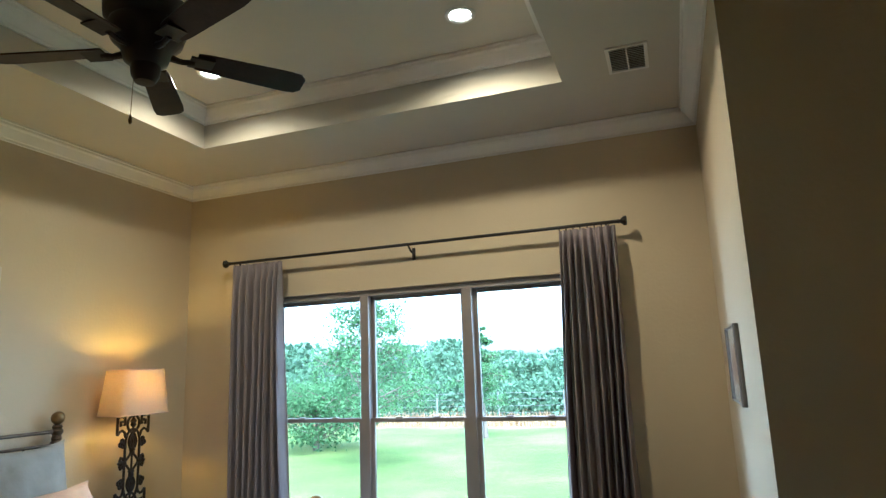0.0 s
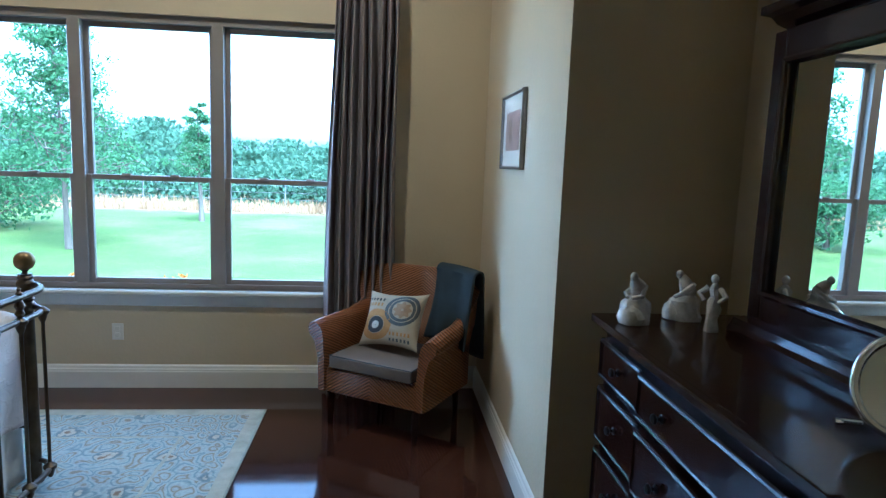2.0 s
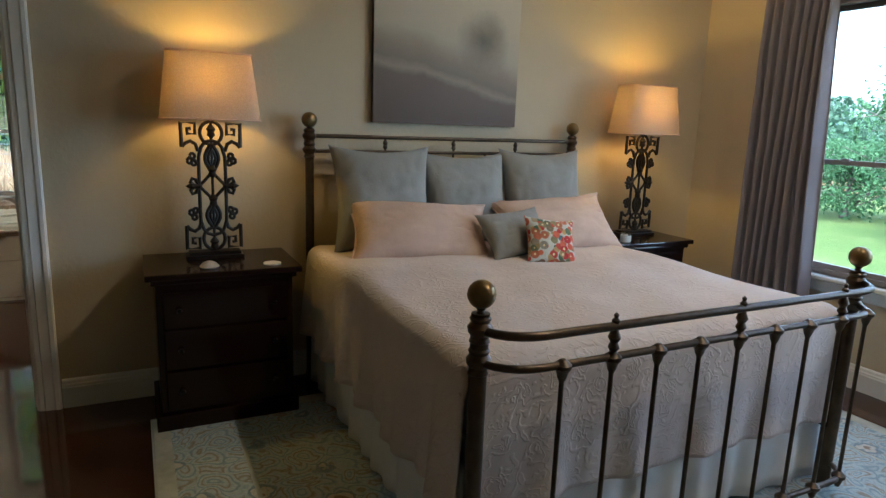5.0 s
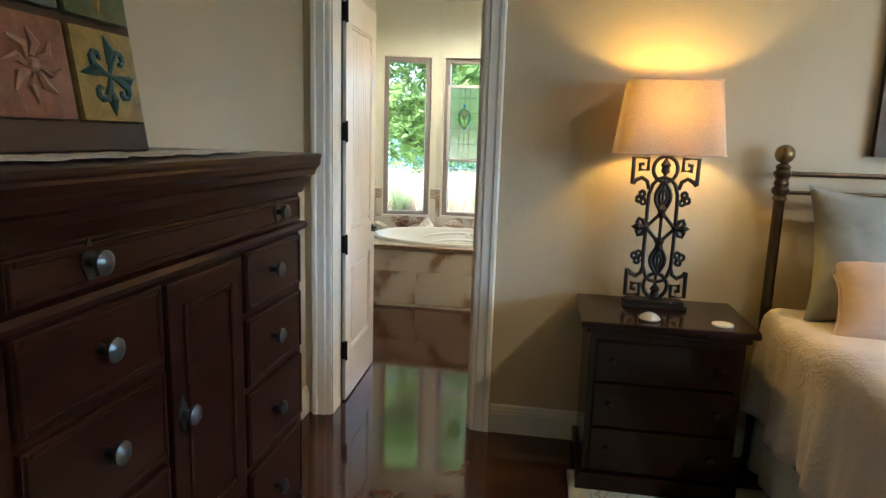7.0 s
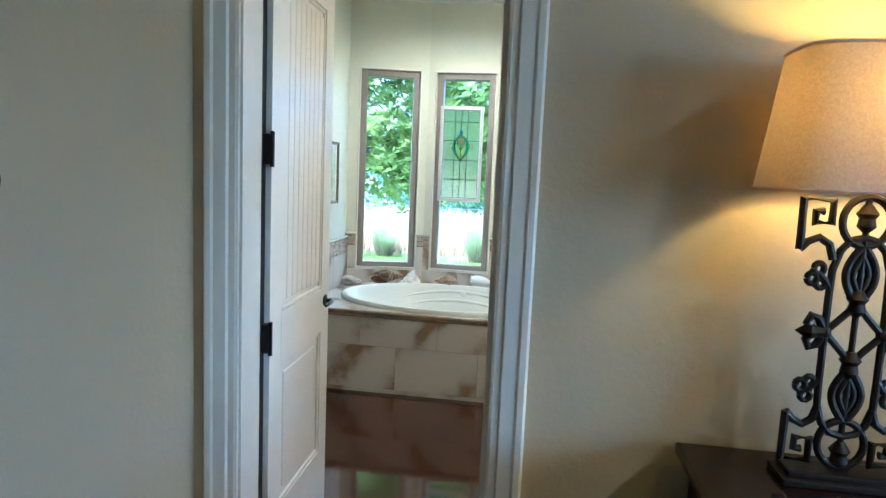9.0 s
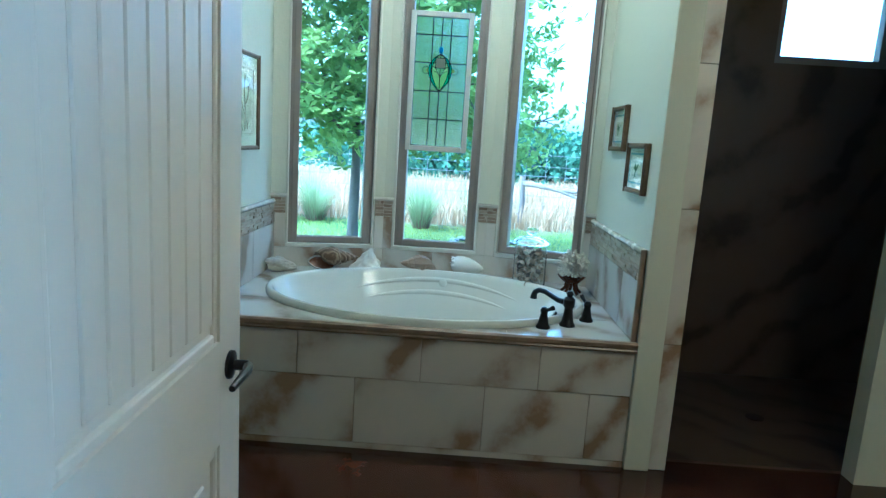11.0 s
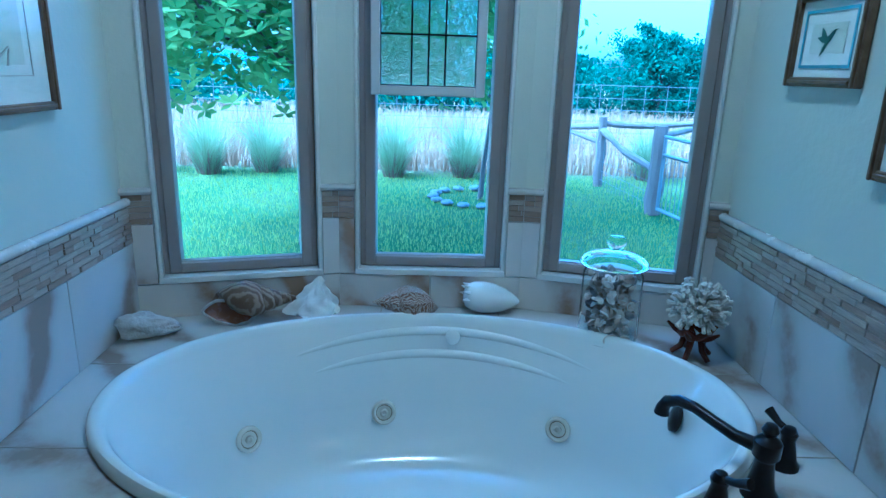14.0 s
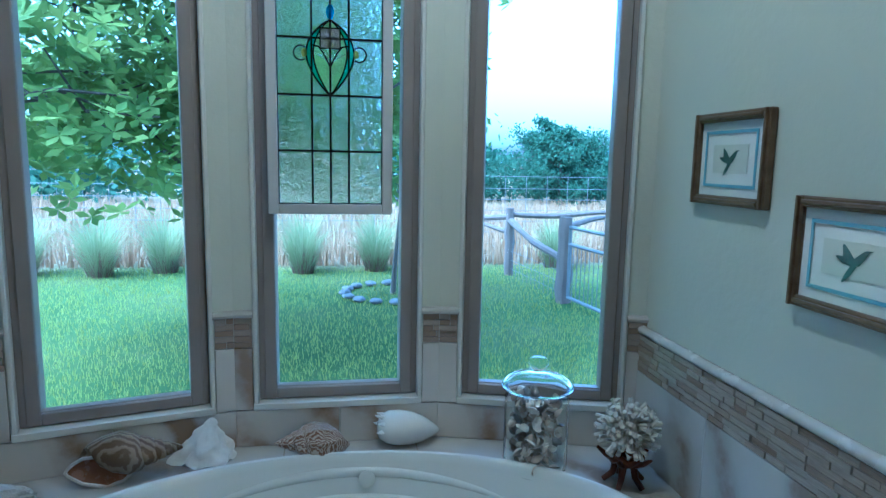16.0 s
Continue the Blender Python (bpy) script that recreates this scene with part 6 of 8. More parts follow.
structure("wall_bath_east", wall_y(B(), -1.45, 3.62, XW - WT - 0.012, XW - WT - 0.001, BZ, [(DY0 - 0.1, DY1 + 0.1, 0.0, DZ + 0.1)]), M_bathwall, "pale painted bathroom wall beside the doorway", "wall")
downlight(-5.06, 0.79, BZ)

# vanity light on the wall beside the doorway, mirrored in the bow window
vl = thing("vanity_light", (-2.51, 2.2, 2.05), "bronze vanity light bar with three frosted glass shades", "wall light")
part("back_plate", box(B(), -2.505, 1.85, 2.02, XW - WT - 0.013, 2.55, 2.10, 0.006), M_iron, vl, world=True)
for k in range(3):
    yv = 1.94 + 0.26 * k
    part("arm", tube(B(), [(-2.50, yv, 2.06), (-2.57, yv, 2.05), (-2.59, yv, 2.09)], 0.009, 8), M_iron, vl, smooth=True, world=True)
    part("shade", lathe(B(), [(0.02, 0.0), (0.03, 0.01), (0.045, 0.06), (0.06, 0.12), (0.056, 0.12), (0.041, 0.06), (0.026, 0.014), (0.0, 0.01)], (-2.59, yv, 2.09), 18), glow("frosted_vanity_glass", (1.0, 0.68, 0.40), 1.2), vl, "glowing frosted glass shade", True, True)

FACETS = [((-5.835, BL - 0.01), (-6.02, 0.365), (0.112, 0.637)), ((-6.02, 0.365), (-6.02, 1.033), (0.072, 0.596)), ((-6.02, 1.033), (-5.835, BR + 0.01), (0.078, 0.606))]
SZ, TZB = 0.735, 2.505


def facet_pose(p, q):
    return pose(p[0], p[1], 0, 0, 0, math.degrees(math.atan2(q[1] - p[1], q[0] - p[0])))


def mosaic(bm, x0, x1, z0, z1, y, rnd, rows):
    """Thin stone strips laid in courses, proud of the wall at local y."""
    hh = (z1 - z0) / rows
    for r in range(rows):
        x = x0
        while x < x1 - 0.004:
            L_ = min(rnd.uniform(0.035, 0.11), x1 - x)
            d = rnd.uniform(0.003, 0.009)
            box(bm, x + 0.001, y - d, z0 + r * hh + 0.001, x + L_ - 0.001, y + 0.003, z0 + (r + 1) * hh - 0.001)
            x += L_


rnd = random.Random(5)
for fi, (p, q, (h0, h1)) in enumerate(FACETS):
    m = facet_pose(p, q)
    L_ = math.hypot(q[0] - p[0], q[1] - p[1])
    bm = wall_x(B(), 0 if fi == 1 else -0.02, L_ + (0 if fi == 1 else 0.02), 0, 0.17, BZ + 0.05, [(h0, h1, SZ, TZB)])
    bm.transform(m)
    structure("wall_bath_bow_%d" % (fi + 1), bm, M_bathwall, "pale painted bow wall around a narrow window", "wall")
    w = new("window_%d" % (fi + 2))
    w.matrix_world = m
    tagged(w, "narrow fixed window with a taupe frame over the tub", "window", "bow windows over the tub", "structure")
    f = 0.058
    bm = B()
    for a in ((h0, SZ + 0.018, h0 + f, TZB), (h1 - f, SZ + 0.018, h1, TZB), (h0 + f, TZB - f, h1 - f, TZB), (h0 + f, SZ + 0.018, h1 - f, SZ + 0.062)):
        box(bm, a[0], 0.028, a[1], a[2], 0.062 if a[3] < 1 else 0.12, a[3], 0.003, 1)
        box(bm, a[0] + (0.02 if a[0] == h0 else 0), 0.018, a[1] + 0.004, a[2] - (0.02 if a[2] == h1 else 0), 0.03, a[3] - 0.004, 0.003, 1)
    part("window_frame", bm, M_frame, w)
    bm = B()
    for a in ((h0 - 0.012, SZ, h0 + 0.002, TZB + 0.012), (h1 - 0.002, SZ, h1 + 0.012, TZB + 0.012), (h0, TZB - 0.002, h1, TZB + 0.012)):
        box(bm, a[0], -0.012, a[1], a[2], 0.03, a[3], 0.003, 1)
    part("edge_bead", bm, M_sillwhite, w, "white painted edge bead")
    part("window_sill", box(B(), h0 - 0.012, -0.018, SZ - 0.004, h1 + 0.012, 0.04, SZ + 0.018, 0.004), M_sillwhite, w, "white tile sill")
    g = part("pane", box(B(), h0 + f - 0.004, 0.050, SZ + 0.057, h1 - f + 0.004, 0.054, TZB - f + 0.004), M_paneglass, w)
    g.visible_shadow = False
    # stone cladding under and between the windows
    cl = new("tile_cladding")
    cl.matrix_world = m @ Matrix.Translation((0, 0, DK))
    tagged(cl, "marble tile and stone mosaic cladding between the bow windows", "tile cladding", "", "structure")
    for a in (0, L_ / 2):
        bm = box(B(), a + 0.002, -0.012, 0.002, a + L_ / 2 - 0.002, -0.001, SZ - DK - 0.006, 0.001, 1)
        part("tile", bm, M_marble, cl)
    for a, c in ((0.0, h0 - 0.014), (h1 + 0.014, L_)):
        if c - a < 0.03:
            continue
        part("tile", box(B(), a + 0.001, -0.012, SZ - DK - 0.002, c - 0.001, -0.001, 0.335, 0.001, 1), M_marble, cl)
        bm = B()
        mosaic(bm, a + 0.001, c - 0.001, 0.337, 0.435, -0.004, rnd, 5)
        tagged(part("mosaic_strip", bm, M_mosaic, cl), "", "", "", "stuff")
        part("pencil_cap", tube(B(), [(a - 0.004, -0.008, 0.447), (c + 0.004, -0.008, 0.447)], 0.013, 8), M_pencil, cl, smooth=True)

# stained glass panel hung in the middle window
sg = thing("stained_glass_panel", (-6.0, 0.675, 1.375), "white framed leaded glass panel with a green tulip motif", "stained glass", rz=90)
SW, SH, SF = 0.385, 0.84, 0.032
M_sgwhite = plain("white_wood", (0.55, 0.54, 0.52), 0.45, var=0.05)
bm = B()
for a in ((-SW / 2, 0, -SW / 2 + SF, SH), (SW / 2 - SF, 0, SW / 2, SH), (-SW / 2 + SF, 0, SW / 2 - SF, SF), (-SW / 2 + SF, SH - SF, SW / 2 - SF, SH)):
    box(bm, a[0], -0.012, a[1], a[2], 0.012, a[3], 0.003, 1)
part("frame", bm, M_sgwhite, sg)


def art_glass(name, color, rough=0.25, b_=0.6):
    m, nt, b = nodes_of(name)
    b.inputs["Base Color"].default_value = (*color, 1)
    b.inputs["Transmission Weight"].default_value, b.inputs["Roughness"].default_value, b.inputs["IOR"].default_value = 1.0, rough, 1.15
    bump(nt, b, tex_noise(nt, 48, 2, 0.5, coords(nt, "Object"), 1.0), b_, 0.03)
    return m


M_sgclear = art_glass("rippled_clear_glass", (0.95, 0.99, 0.98), 0.22, 1.0)
M_sgteal = art_glass("teal_glass", (0.10, 0.70, 0.56), 0.3, 0.3)
M_sgyellow = art_glass("pale_green_glass", (0.86, 0.92, 0.45), 0.3, 0.3)
M_sgpink = art_glass("mottled_pink_glass", (0.62, 0.36, 0.32), 0.4, 0.3)
M_sgblue = art_glass("blue_glass", (0.08, 0.30, 0.80), 0.3, 0.3)
M_sgamber = art_glass("amber_glass", (0.7, 0.5, 0.05), 0.3, 0.3)
gx0, gx1, gz0, gz1 = -SW / 2 + SF, SW / 2 - SF, SF, SH - SF
cols_ = [gx0, gx0 + 0.325 * (gx1 - gx0), 0.0, gx0 + 0.675 * (gx1 - gx0), gx1]
rows_ = [gz0, gz0 + 0.165, gz0 + 0.335, gz0 + 0.505, gz0 + 0.67, gz1]
for i in range(4):
    for j in range(5):
        g = part("glass_piece", box(B(), cols_[i] + 0.001, 0.0, rows_[j] + 0.001, cols_[i + 1] - 0.001, 0.003, rows_[j + 1] - 0.001), M_sgclear, sg)
        g.visible_shadow = False
for x in cols_:
    part("lead_came", box(B(), x - 0.003, -0.004, gz0, x + 0.003, 0.006, gz1), M_black, sg)
for z in rows_:
    part("lead_came", box(B(), gx0, -0.0045, z - 0.003, gx1, 0.0065, z + 0.003), M_black, sg)
tz = rows_[2]


def tulip(u, wide, z0=0.0):
    """Right half outline of the flower: u 0 tip to 1 top."""
    a = u * math.pi
    return (wide * math.sin(a) ** 0.8 * (0.62 + 0.38 * u) if 0 < u < 1 else 0.0, z0 + 0.225 * u)


def poly(name, pts, mat, y0, y1):
    bm = B()
    a = [bm.verts.new((x, y0, z)) for x, z in pts]
    c = [bm.verts.new((x, y1, z)) for x, z in pts]
    bm.faces.new(a)
    bm.faces.new(c[::-1])
    for i in range(len(pts)):
        bm.faces.new((a[i], a[(i + 1) % len(pts)], c[(i + 1) % len(pts)], c[i]))
    g = part(name, bm, mat, sg)
    g.visible_shadow = False


outer = [tulip(i / 16, 0.088, tz) for i in range(17)]
inner = [tulip(i / 16, 0.062, tz) for i in range(17)]
for s in (1, -1):
    ring_ = [(s * x, z) for x, z in outer] + [(s * x, z) for x, z in reversed(inner[1:-1])]
    poly("petal_glass", ring_, M_sgteal, -0.003, -0.001)
    poly("petal_glass", [(s * x, z) for x, z in inner[:10]] + [(s * 0.004, tz + 0.10)], M_sgyellow, -0.003, -0.001)
    poly("petal_glass", [(s * x, z) for x, z in inner[9:]] + [(0, tz + 0.2), (s * 0.03, tz + 0.2), (s * 0.03, tz + 0.135), (s * 0.01, tz + 0.12)], M_sgyellow, -0.0032, -0.0012)
    bm = tube(B(), [(s * x, -0.002, z) for x, z in outer], 0.0032, 6)
    tube(bm, [(s * x, -0.002, z) for x, z in inner], 0.0028, 6)
    tube(bm, [(s * (0.088 + 0.022 * math.cos(a)), -0.001, tz + 0.125 + 0.022 * math.sin(a)) for a in [math.pi * (-0.7 + 1.4 * q / 10) for q in range(11)]], 0.0025, 6)
    tube(bm, [(0, -0.003, tz + 0.085), (s * 0.02, -0.003, tz + 0.125), (s * 0.035, -0.003, tz + 0.145), (s * 0.06, -0.003, tz + 0.15)], 0.0028, 6)
    part("lead_line", bm, M_black, sg)
    poly("amber_jewel", [(s * (0.078 + 0.009 * math.cos(a)), tz + 0.125 + 0.013 * math.sin(a)) for a in [2 * math.pi * q / 10 for q in range(10)]], M_sgamber, -0.005, -0.0032)
poly("centre_glass", [(-0.03, tz + 0.14), (0.03, tz + 0.14), (0.03, tz + 0.2), (-0.03, tz + 0.2)], M_sgpink, -0.005, -0.003)
bm = B()
for x in (-0.03, 0.03):
    box(bm, x - 0.002, -0.006, tz + 0.14, x + 0.002, 0.0, tz + 0.2)
for z in (tz + 0.14, tz + 0.2):
    box(bm, -0.03, -0.006, z - 0.002, 0.03, 0.0, z + 0.002)
part("lead_line", bm, M_black, sg)
poly("blue_jewel", [(0.012 * math.cos(a), tz + 0.247 + 0.022 * math.sin(a)) for a in [2 * math.pi * q / 12 for q in range(12)]], M_sgblue, -0.006, -0.003)
part("hanging_wire", tube(B(), [(-0.15, 0.0, SH), (-0.15, -0.004, TZB - 1.375 - 0.05)], 0.0015, 5), M_black, sg)
part("hanging_wire", tube(B(), [(0.15, 0.0, SH), (0.15, -0.004, TZB - 1.375 - 0.05)], 0.0015, 5), M_black, sg)

# ---- tub, deck, surround ----
TC, TA, TB = (-5.312, 0.692), 0.557, 0.85
OUT = [(BXF, BL), (BXF, BR), (-5.835, BR), (-6.02, 1.033), (-6.02, 0.365), (-5.835, BL)]


def to_outline(a):
    d = Vector((math.cos(a), math.sin(a)))
    best = None
    for i in range(len(OUT)):
        p, q = Vector(OUT[i]) - Vector(TC), Vector(OUT[(i + 1) % len(OUT)]) - Vector(TC)
        e = q - p
        den = d.x * e.y - d.y * e.x
        if abs(den) < 1e-9:
            continue
        t = (p.x * e.y - p.y * e.x) / den
        s = (p.x * d.y - p.y * d.x) / den
        if t > 0 and -1e-6 <= s <= 1 + 1e-6 and (best is None or t < best):
            best = t
    return best


bm = B()
angs = sorted({2 * math.pi * i / 96 for i in range(96)} | {math.atan2(y - TC[1], x - TC[0]) % (2 * math.pi) for x, y in OUT})
A, C, D = [], [], []
for a in angs:
    t = to_outline(a)
    r = 1 / math.sqrt((math.cos(a) / (TA * 0.96)) ** 2 + (math.sin(a) / (TB * 0.96)) ** 2)
    t = max(t, r + 0.003)
    A.append(bm.verts.new((TC[0] + r * math.cos(a), TC[1] + r * math.sin(a), DK)))
    C.append(bm.verts.new((TC[0] + t * math.cos(a), TC[1] + t * math.sin(a), DK)))
n = len(angs)
for i in range(n):
    j = (i + 1) % n
    bm.faces.new((A[i], A[j], C[j], C[i]))
r_ = bmesh.ops.extrude_face_region(bm, geom=list(bm.faces))
bmesh.ops.translate(bm, vec=(0, 0, -0.04), verts=[v for v in r_["geom"] if isinstance(v, bmesh.types.BMVert)])
deck = structure("tub_deck", bm, M_marblegrey, "pale veined marble tile deck around the tub", "tub deck")
# grout joints in the deck
bm = B()
for y in (0.13, 0.62, 1.10):
    box(bm, -4.80, y, DK - 0.001, BXF, y + 0.004, DK + 0.0012)
for x0, y0, x1, y1 in ((-5.08, BL, -5.084, -0.08), (-5.5, BL, -5.504, -0.09), (-5.08, 1.47, -5.084, BR), (-5.50, 1.47, -5.504, BR), (-6.01, 0.52, -5.86, 0.524), (-6.01, 0.95, -5.86, 0.954)):
    box(bm, x0, y0, DK - 0.001, x1, y1, DK + 0.0012)
structure("tub_deck_joints", bm, M_grout, "narrow grout joints in the tub deck", "grout")

ap = tagged(obj("tub_apron", box(B(), -4.80, BL, 0, BXF - 0.014, BR, DK - 0.045), M_grout), "veined marble tile apron along the front of the tub", "tub apron", "", "structure")
for zc, edges in (((0.03, 0.345), (BL, -0.12, 0.42, 1.02, 1.5, BR)), ((0.349, 0.560), (BL, 0.15, 0.72, 1.26, BR))):
    for a, c in zip(edges, edges[1:]):
        part("tile", box(B(), BXF - 0.014, a + 0.0015, zc[0], BXF - 0.003, c - 0.0015, zc[1], 0.0015, 1), M_marble, ap)
part("base_strip", box(B(), BXF - 0.014, BL, 0.0, BXF - 0.002, BR, 0.027), M_marble, ap)
bm = prism(B(), [(0, 0), (0.02, 0.0), (0.026, 0.008), (0.022, 0.016), (0.028, 0.024), (0.028, 0.040), (0.018, 0.048), (0, 0.048)], (BXF - 0.004, BL, DK - 0.043), (BXF - 0.004, BR, DK - 0.043), (1, 0, 0))
structure("trim_tub_edge", bm, M_captile, "brown stone edge moulding of the tub deck", "edge moulding")

for side, yw, s in (("left", BL, 1), ("right", BR, -1)):
    pn = new("tile_wainscot")
    pn.matrix_world = pose(-5.29, yw, DK)
    tagged(pn, "marble tile wainscot with a stone mosaic band beside the tub", "tile wainscot", "", "structure")
    edges = (BXF - 0.02, -5.02, -5.44, -5.835)
    for x1, x0 in zip(edges, edges[1:]):
        part("tile", box(B(), x0 + 0.0015 + 5.29, 0, 0.002, x1 - 0.0015 + 5.29, s * 0.022, 0.275, 0.0015, 1), M_marblegrey, pn)
    bm = B()
    mosaic(bm, -5.835 + 5.29, BXF - 0.02 + 5.29, 0.277, 0.398, 0.0, rnd, 7)
    if s > 0:
        for v in bm.verts:
            v.co.y = -v.co.y
    bmesh.ops.translate(bm, vec=(0, s * 0.016, 0), verts=bm.verts)
    tagged(part("mosaic_band", bm, M_mosaic, pn), "", "", "", "stuff")
    part("backer", box(B(), -5.835 + 5.29, 0, 0.27, BXF - 0.02 + 5.29, s * 0.017, 0.40), M_grout, pn)
    part("pencil_cap", tube(B(), [(-5.835 + 5.29, s * 0.013, 0.412), (BXF - 0.018 + 5.29, s * 0.013, 0.412)], 0.015, 10), M_pencil, pn, smooth=True)
    part("end_trim", tube(B(), [(BXF - 0.012 + 5.29, s * 0.014, 0.0), (BXF - 0.012 + 5.29, s * 0.014, 0.425)], 0.014, 10), M_captile, pn, "brown stone end trim", True)

tub = thing("bathtub", (TC[0], TC[1], DK), "white oval drop-in jetted bathtub set in the tiled deck", "bathtub")
PROF = [(1.0, 0.001), (1.003, 0.012), (1.0, 0.026), (0.993, 0.035), (0.983, 0.038), (0.968, 0.036), (0.957, 0.028), (0.948, 0.012), (0.925, -0.03), (0.885, -0.10), (0.845, -0.16), (0.82, -0.26), (0.79, -0.34), (0.73, -0.41), (0.62, -0.45), (0.40, -0.465), (0.0, -0.47)]
bm = B()
rings = []
SEG = 96
for r, z in PROF[:-1]:
    rings.append([bm.verts.new((TA * r * math.cos(2 * math.pi * k / SEG), TB * r * math.sin(2 * math.pi * k / SEG), z)) for k in range(SEG)])
for A, C in zip(rings, rings[1:]):
    for k in range(SEG):
        bm.faces.new((A[k], A[(k + 1) % SEG], C[(k + 1) % SEG], C[k]))
bm.faces.new(rings[-1])
part("basin", bm, M_tub, tub, smooth=True)


M_jetring = plain("cream_jet_plastic", (0.58, 0.55, 0.44), 0.25, var=0.05)
M_jetdark = plain("dull_brass_recess", (0.16, 0.13, 0.065), 0.4, 0.4, var=0.2, scale=40)


def on_wall(y, z):
    """Local x of the basin's far inner wall at local y and height z."""
    rr_ = None
    for (r0, z0), (r1, z1) in zip(PROF[7:], PROF[8:]):
        if z1 <= z <= z0:
            rr_ = r0 + (r1 - r0) * (z - z0) / (z1 - z0)
    return -TA * math.sqrt(max(0.01, rr_ * rr_ - (y / TB) ** 2))


for zc, hw, sag in ((-0.02, 0.56, 0.075), (-0.095, 0.49, 0.055)):
    pts, rs = [], []
    for i in range(31):
        u = i / 30 * 2 - 1
        y = 0.045 + u * hw
        z = zc - sag * u * u
        pts.append((on_wall(y, z) - 0.009, y, z))
        rs.append(0.002 + 0.016 * (1 - u * u) ** 0.7)
    part("arm_ledge", tube(B(), pts, rs, 10), M_tub, tub, smooth=True)
for y, z in ((0.13 - TC[1], 0.315 - DK), (0.548 - TC[1], 0.312 - DK), (1.138 - TC[1], 0.315 - DK)):
    x = on_wall(y, z)
    nrm = Vector((-x / TA ** 2, -y / TB ** 2, 0.0)).normalized()
    nrm = Vector((nrm.x, nrm.y, 0.26)).normalized()
    m = Matrix.Translation((x + nrm.x * 0.004, y + nrm.y * 0.004, z + nrm.z * 0.004)) @ nrm.to_track_quat("Z", "Y").to_matrix().to_4x4()
    jt = part("jet", lathe(B(), [(0.028, 0.002), (0.030, 0.009), (0.036, 0.011), (0.042, 0.006), (0.043, -0.004), (0.028, -0.004)], (0, 0, 0), 24, m), M_jetring, tub, "cream plastic jet ring", True)
    part("recess", lathe(B(), [(0, -0.001), (0.029, -0.001), (0.029, 0.003), (0.022, 0.001), (0, 0.001)], (0, 0, 0), 20, m), M_jetdark, jt, "shadowed brass recess", True)
    part("nozzle", lathe(B(), [(0, 0.001), (0.013, 0.001), (0.014, 0.010), (0.010, 0.014), (0.006, 0.013), (0.005, 0.006), (0, 0.006)], (0, 0, 0), 16, m), M_jetring, jt, "", True)
y, z = 0.78 - TC[1], 0.575 - DK
x = on_wall(y, -0.031)
part("overflow_disc", lathe(B(), [(0, 0), (0.026, 0), (0.026, 0.006), (0.02, 0.009), (0, 0.009)], (x + 0.016, y, z), 20, pose(0, 0, 0, 0, 75, 0)), M_tub, tub, smooth=True)
part("drain_handle", lathe(B(), [(0, 0), (0.04, 0), (0.04, 0.012), (0.02, 0.02), (0, 0.02)], (-0.10, TB * 0.86, -0.10), 20, pose(0, 0, 0, 75, 0, -10)), M_black, tub, "oil-rubbed bronze overflow plate", True)

# roman tub filler
fc = thing("tub_faucet", (-4.945, 1.405, DK), "oil-rubbed bronze roman tub faucet on the deck", "faucet")
part("base", lathe(B(), [(0, 0), (0.038, 0), (0.038, 0.008), (0.030, 0.02), (0.024, 0.05), (0.020, 0.085), (0.022, 0.09), (0.028, 0.098), (0.028, 0.130), (0.020, 0.140), (0.012, 0.145), (0.018, 0.157), (0.012, 0.170), (0, 0.174)], (0, 0, 0), 18), M_black, fc, smooth=True)
d = Vector((-0.81, -0.58, 0))
sp = [(0.0, 0.112), (0.03, 0.110), (0.07, 0.108), (0.125, 0.118), (0.17, 0.128), (0.21, 0.127), (0.24, 0.112), (0.25, 0.092), (0.251, 0.075)]
bm = tube(B(), [(d.x * s, d.y * s, z) for s, z in sp], [0.018, 0.016, 0.014, 0.013, 0.013, 0.014, 0.015, 0.016, 0.019], 12)
part("spout", bm, M_black, fc, smooth=True)
for at, rz in (((-4.88, 1.28), 30), ((-5.05, 1.517), 200)):
    h = thing("faucet_handle", (*at, DK), "oil-rubbed bronze lever handle on the tub deck", "faucet handle", "tub faucet handles", rz)
    part("stem", lathe(B(), [(0, 0), (0.034, 0), (0.034, 0.008), (0.026, 0.02), (0.020, 0.05), (0.016, 0.07), (0.02, 0.085), (0.012, 0.10), (0, 0.104)], (0, 0, 0), 16), M_black, h, smooth=True)
    part("lever", tube(B(), [(-0.015, 0, 0.085), (0.03, 0, 0.095), (0.062, 0, 0.112)], [0.009, 0.008, 0.012], 10), M_black, h, smooth=True)

# ---- shells, jar, coral on the deck ----


